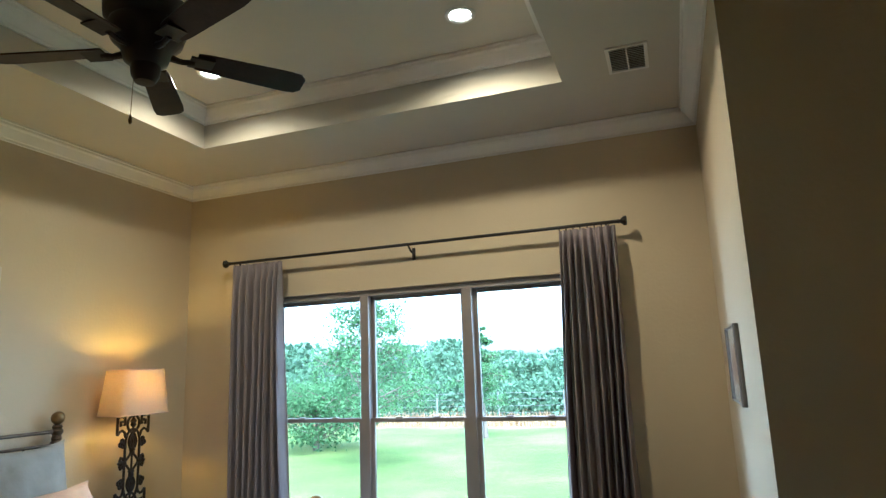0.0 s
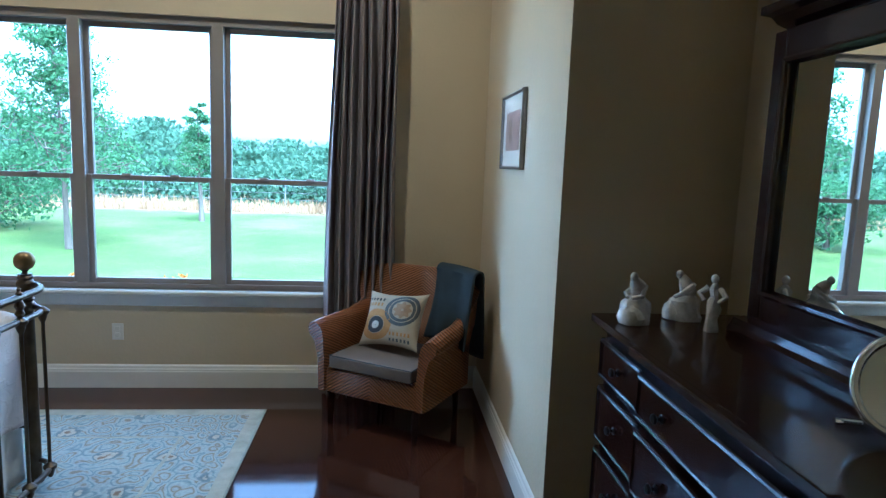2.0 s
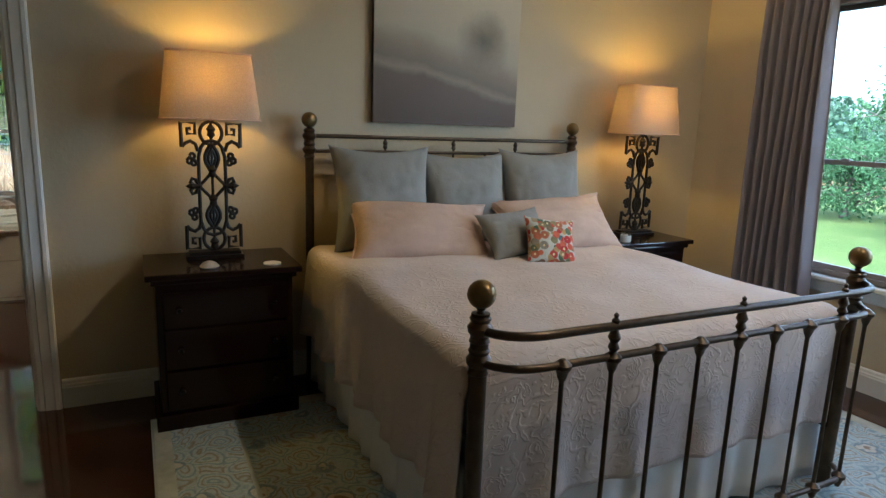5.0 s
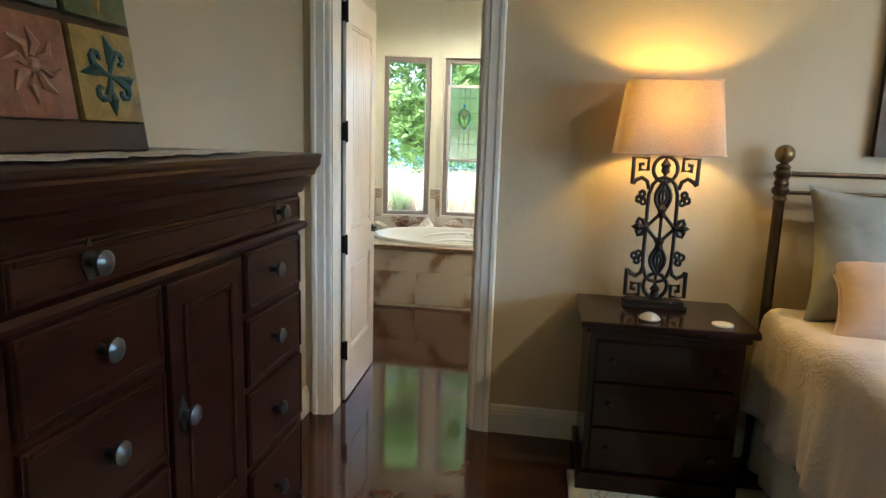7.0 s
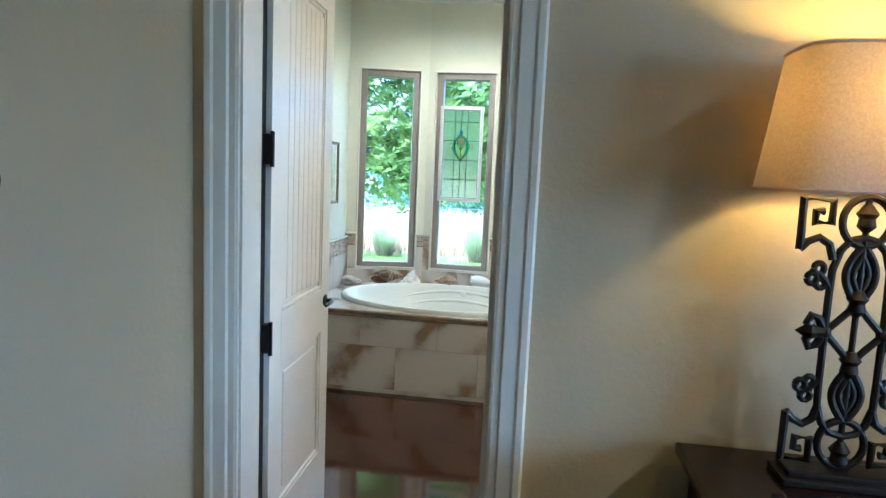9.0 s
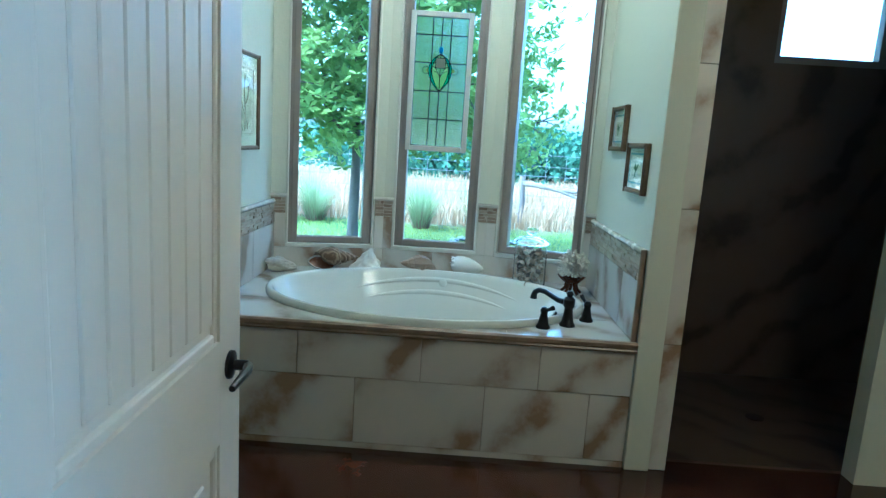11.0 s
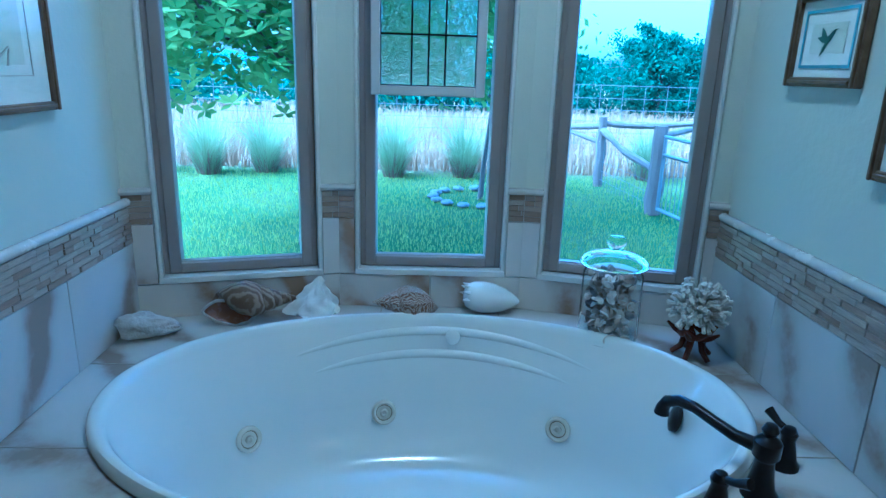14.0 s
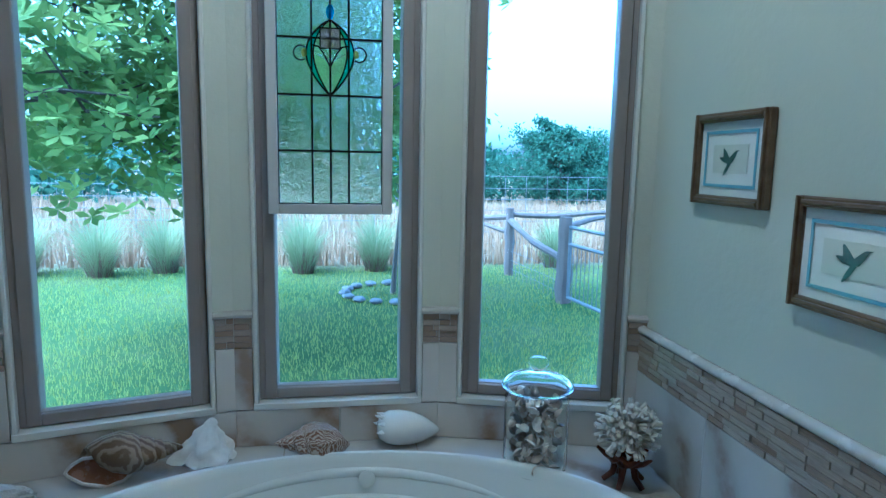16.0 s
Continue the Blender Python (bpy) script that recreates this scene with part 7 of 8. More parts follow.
def coil_shell(name, at, c, ea, r, er, turns, ratio, rz, mat, label, knobs=0, knob=0.0, cord=0.03, end=-90, mouth=None):
    """A coiled sea snail lying on its side: a tube that grows by a fixed ratio each turn round the axis x, the tip at x = 0."""
    o = thing(name, at, label, "seashell", "seashells on the tub deck")
    k = math.log(1 / ratio) / (2 * math.pi)
    T = 2 * math.pi * turns
    n, seg = int(turns * 26), 20
    bm = B()
    loops = []
    for i in range(n + 1):
        th = T * i / n
        g = math.exp(-k * (T - th))
        an = th - T + radians(end)
        bulge = 1 + knob * max(0.0, math.sin(knobs * th)) ** 2 if knobs else 1.0
        flare = 1 + 0.18 * max(0.0, 1 - (T - th) / 0.5)
        lp = []
        for q in range(seg):
            p = 2 * math.pi * q / seg
            cs, sn = math.cos(p), math.sin(p)
            x = g * (c + ea * cs * (1.3 if cs > 0 else 0.85))
            rad = g * (r + er * sn * flare * (bulge if sn > 0 else 1) * (1 + cord * math.sin(9 * p)) * (1 - 0.45 * max(0, cs) ** 2))
            rad = max(0.0008, rad)
            lp.append(bm.verts.new((x, rad * math.cos(an), rad * math.sin(an))))
        loops.append(lp)
    for A, C in zip(loops, loops[1:]):
        for q in range(seg):
            bm.faces.new((A[q], A[(q + 1) % seg], C[(q + 1) % seg], C[q]))
    bm.faces.new(loops[0])
    last = [v.co.copy() for v in loops[-1]]
    half = (c + ea) / 2
    turn = pose(0, 0, 0, 0, 0, rz) @ Matrix.Translation((-half, 0, 0))
    zmin = min(v.co.z for v in bm.verts)
    lift = Matrix.Translation((0, 0, -zmin + 0.0005))
    bm.transform(lift @ turn)
    part("shell", bm, mat, o, smooth=True)
    if mouth:
        mid = sum(last, Vector()) / seg
        bm = B()
        A = [bm.verts.new(mid + (v - mid) * 0.97) for v in last]
        C = [bm.verts.new(mid + (v - mid) * 0.55 - Vector((0, 0.018, 0))) for v in last]
        for q in range(seg):
            bm.faces.new((A[q], A[(q + 1) % seg], C[(q + 1) % seg], C[q]))
        bm.faces.new(C)
        bm.transform(lift @ turn)
        part("aperture", bm, mouth, o, "smooth brown shell mouth", True)
        bm = tube(B(), [mid + (v - mid) * 1.02 for v in last], 0.005, 6, True)
        bm.transform(lift @ turn)
        part("lip", bm, M_greyshell, o, "pale flared lip", True)
    return o


def stripe_mat(name, a, c, scale, dist=4.0):
    m, nt, b = nodes_of(name)
    v = coords(nt, "Object")
    w = nt.nodes.new("ShaderNodeTexWave")
    w.inputs["Scale"].default_value, w.inputs["Distortion"].default_value, w.inputs["Detail"].default_value = scale, dist, 3
    nt.links.new(v, w.inputs["Vector"])
    nt.links.new(ramp(nt, w.outputs[1], [(0.3, a), (0.7, c)]), b.inputs["Base Color"])
    b.inputs["Roughness"].default_value = 0.4
    bump(nt, b, w.outputs[1], 0.3, 0.004)
    return m


M_triton = stripe_mat("triton_shell", (0.11, 0.068, 0.036), (0.27, 0.20, 0.125), 22, 6.0)
M_trap = stripe_mat("banded_shell", (0.17, 0.085, 0.045), (0.50, 0.42, 0.32), 60, 9.0)
M_whiteshell = plain("white_shell", (0.70, 0.68, 0.63), 0.4, var=0.1, scale=20, grain=60, bstr=0.3)
M_pearl = plain("smooth_white_shell", (0.80, 0.79, 0.76), 0.15, var=0.03, scale=8, bstr=0.02)
M_greyshell = plain("weathered_shell", (0.48, 0.45, 0.41), 0.7, var=0.3, scale=30, grain=60, bstr=0.7, bdist=0.008)
M_mouth = plain("shell_mouth", (0.16, 0.075, 0.04), 0.25, var=0.15, scale=20)
coil_shell("triton_shell", (-5.83, 0.105, DK), 0.215, 0.080, 0.034, 0.043, 7, 0.70, -80, M_triton, "large brown mottled triton shell lying on the deck", 3, 0.16, 0.05, -78, M_mouth)
coil_shell("banded_shell", (-5.90, 0.60, DK), 0.155, 0.065, 0.026, 0.037, 7, 0.66, 98, M_trap, "brown banded trapezium shell lying on the deck", 9, 0.20, 0.06, -120)


def lump(name, at, dims, mat, label, seed, taper=0.0, n=22, rough=0.12, rz=0.0, narrow=0.0):
    o = thing(name, at, label, "seashell", "seashells on the tub deck", rz)
    bm = B()
    off = Vector((seed * 7.3, seed * 1.7, 0))

    def f(u, v):
        a, e = 2 * math.pi * u, math.pi * (v - 0.5)
        c = Vector((math.cos(e) * math.cos(a), math.cos(e) * math.sin(a), math.sin(e)))
        k = 1 + rough * 2 * noise.noise(c * 1.6 + off) + rough * noise.noise(c * 4.5 + off)
        t = 1 - taper * (c.z * 0.5 + 0.5)
        e_ = 1 - narrow * (c.y * 0.5 + 0.5)
        return (dims[0] * c.x * k * t * e_, dims[1] * c.y * k * t, max(0.0, dims[2] * e_ * (0.5 + 0.5 * c.z * k)))
    sheet(bm, f, n, n)
    bmesh.ops.remove_doubles(bm, verts=bm.verts, dist=0.0006)
    part("shell", bm, mat, o, smooth=True)
    return o


o = thing("helmet_shell", (-5.93, 0.285, DK), "white knobbed helmet shell standing on the deck", "seashell", "seashells on the tub deck")


def helmet(u, v):
    """A squat three-sided cone with shoulder knobs and a flared foot."""
    a = 2 * math.pi * u
    tri = 1 + 0.16 * math.cos(3 * (a - 0.4))
    rad = (1 - v ** 1.25) * tri * (1 + 0.10 * max(0.0, math.sin(6 * a + 9 * v)) * math.sin(math.pi * min(1, v * 1.4))) + 0.10 * max(0.0, 1 - v * 9)
    w = 0.02 * noise.noise(Vector((math.cos(a) * 2, math.sin(a) * 2, v * 5)))
    return (0.055 * rad * math.cos(a) - 0.012 * v, 0.088 * rad * math.sin(a) + 0.020 * v + w, 0.130 * v + 0.006 * math.sin(7 * a) * (1 - v))


bm = sheet(B(), helmet, 42, 16, True)
zm = min(v.co.z for v in bm.verts)
bmesh.ops.translate(bm, vec=(0, 0, -zm + 0.0005), verts=bm.verts)
bmesh.ops.holes_fill(bm, edges=[e for e in bm.edges if e.is_boundary], sides=0)
part("shell", bm, M_whiteshell, o, smooth=True)
lump("oyster_shell", (-5.69, -0.195, DK), (0.060, 0.105, 0.115), M_greyshell, "rough grey weathered shell lying on the deck", 5, 0.2, 26, 0.14, 28, 0.55)
o = thing("bailer_shell", (-5.97, 0.92, DK), "smooth white crowned bailer shell lying on the deck", "seashell", "seashells on the tub deck", 4)
lie = pose(0, 0, 0, -98, 0, 0)
bm = lathe(B(), [(0, -0.098), (0.022, -0.097), (0.040, -0.088), (0.053, -0.065), (0.058, -0.03), (0.055, 0.01), (0.044, 0.05), (0.026, 0.085), (0.010, 0.108), (0, 0.114)], (0, 0, 0), 26, lie)
for k in range(6):
    a = math.pi * (0.95 + 0.22 * k)
    p0, p1 = lie @ Vector((0.036 * math.cos(a), 0.036 * math.sin(a), -0.084)), lie @ Vector((0.043 * math.cos(a), 0.043 * math.sin(a), -0.106))
    tube(bm, [p0, p1], [0.010, 0.001], 6)
zm = min(v.co.z for v in bm.verts)
bmesh.ops.translate(bm, vec=(0, 0, -zm + 0.0005), verts=bm.verts)
part("shell", bm, M_pearl, o, smooth=True)

jar = thing("glass_jar", (-5.76, 1.30, DK), "lidded clear glass jar full of mixed seashells on the deck", "jar")
JR = 0.092
g = part("glass_body", lathe(B(), [(0, 0.001), (JR - 0.006, 0.001), (JR, 0.01), (JR + 0.002, 0.03), (JR, 0.255), (JR - 0.006, 0.272), (JR - 0.002, 0.285), (JR - 0.008, 0.285), (JR - 0.011, 0.27), (JR - 0.005, 0.25), (JR - 0.004, 0.03), (JR - 0.008, 0.012), (0, 0.012)], (0, 0, 0), 40), M_jarglass, jar, smooth=True)
g.visible_shadow = False
lid = part("lid", lathe(B(), [(0, 0.392), (0.020, 0.390), (0.030, 0.380), (0.031, 0.366), (0.022, 0.352), (0.016, 0.345), (0.030, 0.338), (0.070, 0.325), (0.096, 0.306), (0.104, 0.297), (0.104, 0.290), (0.095, 0.287), (0.088, 0.290), (0.066, 0.317), (0.02, 0.331), (0, 0.332)], (0, 0, 0), 40), M_jarglass, jar, "glass lid with a knob", True)
lid.visible_shadow = False
fill_mats = [plain("shell_bit", c, 0.45, var=0.25, scale=40) for c in ((0.62, 0.58, 0.52), (0.46, 0.39, 0.32), (0.30, 0.25, 0.21), (0.52, 0.44, 0.36), (0.20, 0.19, 0.19))]
rr2 = random.Random(12)
shapes = []
for k in range(5):
    bm = B()
    lathe(bm, [(0, 0.0), (0.010, 0.004), (0.022, 0.013), (0.024, 0.016), (0.021, 0.0145), (0.010, 0.008), (0, 0.005)], (0, 0, 0), 12, None, 1.0, 0.7)
    for v in bm.verts:
        v.co.x *= 1 + 0.2 * noise.noise(v.co * 60 + Vector((k, 0, 0)))
    me_o = obj("shell_in_jar", bm, fill_mats[k], jar, "", True)
    shapes.append(me_o)
    me_o.matrix_basis = pose(rr2.uniform(-0.03, 0.03), rr2.uniform(-0.03, 0.03), 0.03, rr2.uniform(0, 360), rr2.uniform(0, 360), 0)
for k in range(240):
    a, q = rr2.uniform(0, 6.28), 0.068 * math.sqrt(rr2.uniform(0.15, 1))
    ob = new("shell_in_jar", shapes[k % 5].data)
    ob.parent = jar
    ob.matrix_basis = pose(q * math.cos(a), q * math.sin(a), 0.03 + 0.225 * (k / 240) + rr2.uniform(-0.01, 0.01), rr2.uniform(0, 360), rr2.uniform(0, 360), rr2.uniform(0, 360)) @ Matrix.Diagonal((*[rr2.uniform(0.7, 0.95)] * 3, 1))

jar.scale = (1.06, 1.06, 0.91)

co = thing("coral_on_stand", (-5.62, 1.535, DK), "white branching coral on a carved dark wooden stand", "coral")
M_coral = plain("bleached_coral", (0.62, 0.58, 0.50), 0.8, var=0.15, scale=30, grain=80, bstr=0.5)
bm = B()
rr3 = random.Random(4)
ball(bm, (0, 0, 0.165), 0.045, 10)
for k in range(230):
    z = rr3.uniform(-0.55, 1)
    a = rr3.uniform(0, 6.283)
    s = math.sqrt(max(0, 1 - z * z))
    d = Vector((s * math.cos(a), s * math.sin(a), z))
    L_ = rr3.uniform(0.065, 0.092)
    mid = d * L_ * 0.7 + Vector((rr3.uniform(-0.008, 0.008), rr3.uniform(-0.008, 0.008), rr3.uniform(-0.008, 0.008)))
    c = Vector((0, 0, 0.165))
    tube(bm, [c + d * 0.035, c + mid, c + d * L_], [0.007, 0.006, 0.0065], 6)
bm.transform(Matrix.Translation((0, 0, -0.015)) @ Matrix.Scale(1.1, 4))
part("coral", bm, M_coral, co, smooth=True)
M_stand = wood("carved_rosewood", (0.05, 0.018, 0.010), (0.13, 0.05, 0.028), 0.3, (8, 8, 8), 0.3)
st_ = part("stand_ring", tube(B(), [(0.042 * math.cos(a), 0.042 * math.sin(a), 0.088 + 0.006 * math.sin(5 * a)) for a in [2 * math.pi * i / 30 for i in range(30)]], 0.012, 8, True), M_stand, co, smooth=True)
for k in range(5):
    a = 2 * math.pi * k / 5 + 0.5
    c, s = math.cos(a), math.sin(a)
    part("foot", tube(B(), [(0.085 * c, 0.085 * s, 0.108), (0.06 * c, 0.06 * s, 0.088), (0.028 * c, 0.028 * s, 0.07), (0.035 * c, 0.035 * s, 0.035), (0.062 * c, 0.062 * s, 0.008)], [0.004, 0.009, 0.013, 0.010, 0.008], 8), M_stand, co, smooth=True)

# bathroom pictures
M_blueline = plain("blue_wash_line", (0.20, 0.36, 0.47), 0.8, var=0.15, scale=40)
M_artpaper = plain("art_paper", (0.55, 0.56, 0.48), 0.8, var=0.05, scale=20)
M_ink = plain("green_ink", (0.05, 0.10, 0.09), 0.8, var=0.3, scale=60)
M_sepia = plain("sepia_ink", (0.46, 0.44, 0.40), 0.8, var=0.3, scale=60)


def lines_rect(w, h, inset, t, mt):
    a, c = w / 2 - inset, h - inset
    return ((-a, inset, a, inset + t, mt), (-a, c - t, a, c, mt), (-a, inset + t, -a + t, c - t, mt), (a - t, inset + t, a, c - t, mt))


def bird(o, cx, cz, k, mt):
    bm = B()
    for line, rs in (([(-0.01, 0.004), (0.012, 0.012), (0.03, 0.03), (0.04, 0.04)], [0.004, 0.012, 0.009, 0.005]), ([(0.04, 0.04), (0.055, 0.043)], [0.003, 0.0008]), ([(0.0, 0.008), (-0.025, 0.03), (-0.035, 0.05)], [0.008, 0.012, 0.003]), ([(0.0, 0.004), (-0.03, 0.012), (-0.055, 0.018)], [0.008, 0.009, 0.002]), ([(0.005, 0.004), (-0.015, -0.025), (-0.03, -0.045)], [0.008, 0.008, 0.002])):
        tube(bm, [(cx + a * k, 0, cz + c * k) for a, c in line], [r * k for r in rs], 8)
    for v in bm.verts:
        v.co.y = -0.0135 + v.co.y * 0.06
    part("bird_drawing", bm, mt, o, "dark green bird drawing", True)


for nm, cx, z0, w, h, bk in (("left", -5.441, 1.449, 0.305, 0.236, 0.72), ("right", -5.025, 1.255, 0.325, 0.236, 0.78)):
    fr = framed("framed_bird_print", pose(cx, BR, z0), w, h, 0.024, 0.058, M_goldframe, M_artpaper, "small gilt-framed bird print with blue border lines", "bird prints by the tub", 0.022, lines_rect(w, h, 0.046, 0.008, M_blueline))
    bird(fr, 0.0, h / 2 - 0.01, bk, M_ink)
fr = framed("framed_botanical_print", pose(-5.305, BL, 1.332, 0, 0, 180), 0.44, 0.505, 0.022, 0.09, M_goldframe, M_artpaper, "tall gilt-framed botanical line print", "", 0.022, lines_rect(0.44, 0.505, 0.085, 0.003, M_sepia))
bm = B()
for line in ([(0, 0.10), (0.01, 0.2), (-0.01, 0.30), (0.0, 0.38)], [(0.0, 0.18), (-0.05, 0.24), (-0.06, 0.28)], [(0.0, 0.22), (0.05, 0.28), (0.055, 0.33)], [(0.0, 0.12), (0.05, 0.15), (0.04, 0.11)], [(0.0, 0.12), (-0.05, 0.13), (-0.03, 0.1)]):
    tube(bm, [(a, -0.0135, c) for a, c in line], 0.0035, 6)
part("plant_drawing", bm, M_sepia, fr, "sepia plant drawing", True)

# ---- shower beyond the partition ----
structure("wall_shower_west", wall_y(B(), BR + 0.115, 3.62, -6.25, -6.1, BZ, [(2.74, 3.45, 2.05, 2.6)]), M_showertile, "dark brown tiled shower wall with a high window", "wall")
structure("wall_shower_north", box(B(), -6.1, 3.6, 0, -4.74, 3.62, BZ), M_showertile, "dark brown tiled shower wall", "wall")
structure("wall_shower_south", box(B(), -6.1, BR + 0.115, 0, -4.83, BR + 0.13, BZ), M_showertile, "dark brown tiled shower wall", "wall")
structure("shower_floor", box(B(), -6.1, BR + 0.13, 0.0, -4.83, 3.6, 0.012), M_showertile, "dark brown tiled shower floor", "floor")
bm = B()
z = 0.0
jb = tagged(obj("shower_jamb", box(B(), -4.83, BR + 0.115, 0, -4.745, BR + 0.195, BZ), M_grout), "veined marble tile jamb of the shower opening", "shower jamb", "", "structure")
for i in range(5):
    part("tile", box(B(), -4.745, BR + 0.117, 0.002 + i * 0.61, -4.733, BR + 0.197, 0.608 + i * 0.61, 0.0015, 1), M_marble, jb)
structure("wall_shower_return", box(B(), -4.83, 2.75, 0, -4.735, 3.62, BZ), M_bathwall, "pale painted wall beside the shower opening", "wall")
sw_ = thing("window_5", (-6.16, 3.1, 2.05), "small high shower window with a taupe frame", "window")
sw_["kind"] = "structure"
bm = B()
for a in ((2.74, 2.05, 2.79, 2.6), (3.40, 2.05, 3.45, 2.6), (2.79, 2.05, 3.40, 2.10), (2.79, 2.55, 3.40, 2.6)):
    box(bm, -6.2, a[0], a[1], -6.14, a[2], a[3])
part("window_frame", bm, M_frame, sw_, world=True)
g = part("pane", box(B(), -6.172, 2.785, 2.095, -6.168, 3.405, 2.555), M_paneglass, sw_, world=True)
g.visible_shadow = False
o = thing("floor_drain", (-5.4, 2.6, 0.0125), "small dark round drain in the shower floor", "drain")
part("grate", lathe(B(), [(0, 0), (0.05, 0), (0.05, 0.003), (0, 0.004)], (0, 0, 0), 16), M_black, o)

# ---- outdoors ----
GZ = -0.25
M_ground, nt, b = nodes_of("lawn_and_field")
v = coords(nt, "Object")
sep = nt.nodes.new("ShaderNodeSeparateXYZ")
nt.links.new(v, sep.inputs[0])
n0 = tex_noise(nt, 0.9, 4, 0.6, v)
edge = []
for out_i, at, sgn in ((1, 22.5, 1.0), (0, -14.2, -1.0)):
    m1 = nt.nodes.new("ShaderNodeMath")
    m1.operation = 'MULTIPLY_ADD'
    m1.inputs[1].default_value, m1.inputs[2].default_value = sgn, -at * sgn - 0.6
    nt.links.new(sep.outputs[out_i], m1.inputs[0])
    m2 = nt.nodes.new("ShaderNodeMath")
    m2.operation = 'MULTIPLY_ADD'
    m2.inputs[1].default_value = 1.4
    nt.links.new(n0, m2.inputs[0])
    nt.links.new(m1.outputs[0], m2.inputs[2])
    edge.append(m2.outputs[0])
mx = nt.nodes.new("ShaderNodeMath")
mx.operation = 'MAXIMUM'
mx.use_clamp = True
nt.links.new(edge[0], mx.inputs[0])
nt.links.new(edge[1], mx.inputs[1])
n1 = tex_noise(nt, 0.35, 5, 0.6, v)
n2 = tex_noise(nt, 11, 6, 0.7, v)
ma = nt.nodes.new("ShaderNodeMath")
ma.operation = 'MULTIPLY_ADD'
ma.inputs[1].default_value = 0.5
nt.links.new(n2, ma.inputs[0])
nt.links.new(n1, ma.inputs[2])
grass_c = ramp(nt, ma.outputs[0], [(0.5, (0.052, 0.080, 0.018)), (0.75, (0.080, 0.108, 0.027)), (0.95, (0.115, 0.128, 0.044))])
field_c = ramp(nt, ma.outputs[0], [(0.5, (0.12, 0.098, 0.052)), (0.75, (0.19, 0.148, 0.085)), (0.95, (0.25, 0.20, 0.125))])
mc = nt.nodes.new("ShaderNodeMixRGB")
nt.links.new(mx.outputs[0], mc.inputs[0])
nt.links.new(grass_c, mc.inputs[1])
nt.links.new(field_c, mc.inputs[2])
nt.links.new(mc.outputs[0], b.inputs["Base Color"])
b.inputs["Roughness"].default_value = 0.95
b.inputs["Specular IOR Level"].default_value = 0.1
bump(nt, b, n2, 0.9, 0.05)
bm = B()
vs = [bm.verts.new((x, y, GZ)) for x, y in ((-900, -900), (900, -900), (900, 900), (-900, 900))]
bm.faces.new(vs)
structure("ground", bm, M_ground, "mown green lawn that runs into a dry field", "ground")


def blades(name, spots, mat, label, category, w=0.006, kind="stuff"):
    """Bent blades, two quads each, from (x, y, z, height, lean, azimuth)."""
    V, F = [], []
    for x, y, z, h, lean, az in spots:
        c, s = math.cos(az), math.sin(az)
        px, py = -s * w, c * w
        i = len(V)
        V += [(x - px, y - py, z), (x + px, y + py, z), (x + c * lean * 0.35 + px * 0.7, y + s * lean * 0.35 + py * 0.7, z + h * 0.62), (x + c * lean * 0.35 - px * 0.7, y + s * lean * 0.35 - py * 0.7, z + h * 0.62), (x + c * lean, y + s * lean, z + h)]
        F += [(i, i + 1, i + 2, i + 3), (i + 3, i + 2, i + 4)]
    me = bpy.data.meshes.new(name)
    me.from_pydata(V, [], F)
    me.materials.append(mat)
    ob = new(name, me)
    return tagged(ob, label, category, "", kind)


rg = random.Random(21)
spots = []
for _ in range(60000):
    x = -6.4 - 8.0 * rg.random() ** 1.4
    y = rg.uniform(-5.5, 6.5) * (0.35 + 0.65 * min(1, (-x - 6) / 5)) + 0.6
    spots.append((x, y, GZ, rg.uniform(0.025, 0.062), rg.uniform(0.0, 0.045), rg.uniform(0, 6.28)))
blades("lawn_grass", spots, M_grassblade, "short green lawn grass outside the bathroom", "grass", 0.0035)
spots = []
for _ in range(12000):
    x, y = rg.uniform(-30, 12), 23.2 + 4 * rg.random() ** 2
    spots.append((x, y, GZ, rg.uniform(0.12, 0.42), rg.uniform(0, 0.2), rg.uniform(0, 6.28)))
for _ in range(22000):
    x, y = -14.6 - 13 * rg.random() ** 1.6, rg.uniform(-14, 18)
    spots.append((x, y, GZ, rg.uniform(0.2, 0.55), rg.uniform(0, 0.25), rg.uniform(0, 6.28)))
blades("field_grass", spots, M_reed, "tall dry grass of the field past the lawn", "grass", 0.014)


def clump(x, y, h, n, label, mat=None):
    rc = random.Random(int((x * 31 + y * 17) * 100))
    sp = []
    for _ in range(n):
        a, q = rc.uniform(0, 6.28), 0.14 * math.sqrt(rc.random())
        sp.append((q * math.cos(a), q * math.sin(a), 0.0, h * rc.uniform(0.45, 1.1), rc.uniform(0.1, 0.85) * h, a + rc.uniform(-0.6, 0.6)))
    ob = blades("ornamental_grass", sp, mat or M_clump, label, "plant", 0.0045, "")
    ob.location = (x, y, GZ)
    ob["group"] = "ornamental grass clumps"
    dry = []
    for _ in range(n // 3):
        a, q = rc.uniform(0, 6.28), 0.17 * math.sqrt(rc.random())
        dry.append((q * math.cos(a), q * math.sin(a), 0.0, h * rc.uniform(0.15, 0.48), rc.uniform(0.08, 0.36) * h, a + rc.uniform(-0.6, 0.6)))
    base = blades("dry_base", dry, M_dry, "", "", 0.006, "")
    base.parent = ob
    return ob


for x, y, h in ((-13.85, -2.8, 1.0), (-14.0, -3.9, 0.95), (-14.15, -1.95, 1.0), (-14.0, 0.15, 1.05), (-14.15, 1.3, 1.0), (-14.3, 4.4, 0.9), (-14.2, -5.1, 0.9)):
    clump(x, y, h, 620, "tall green ornamental grass clump at the lawn's edge")


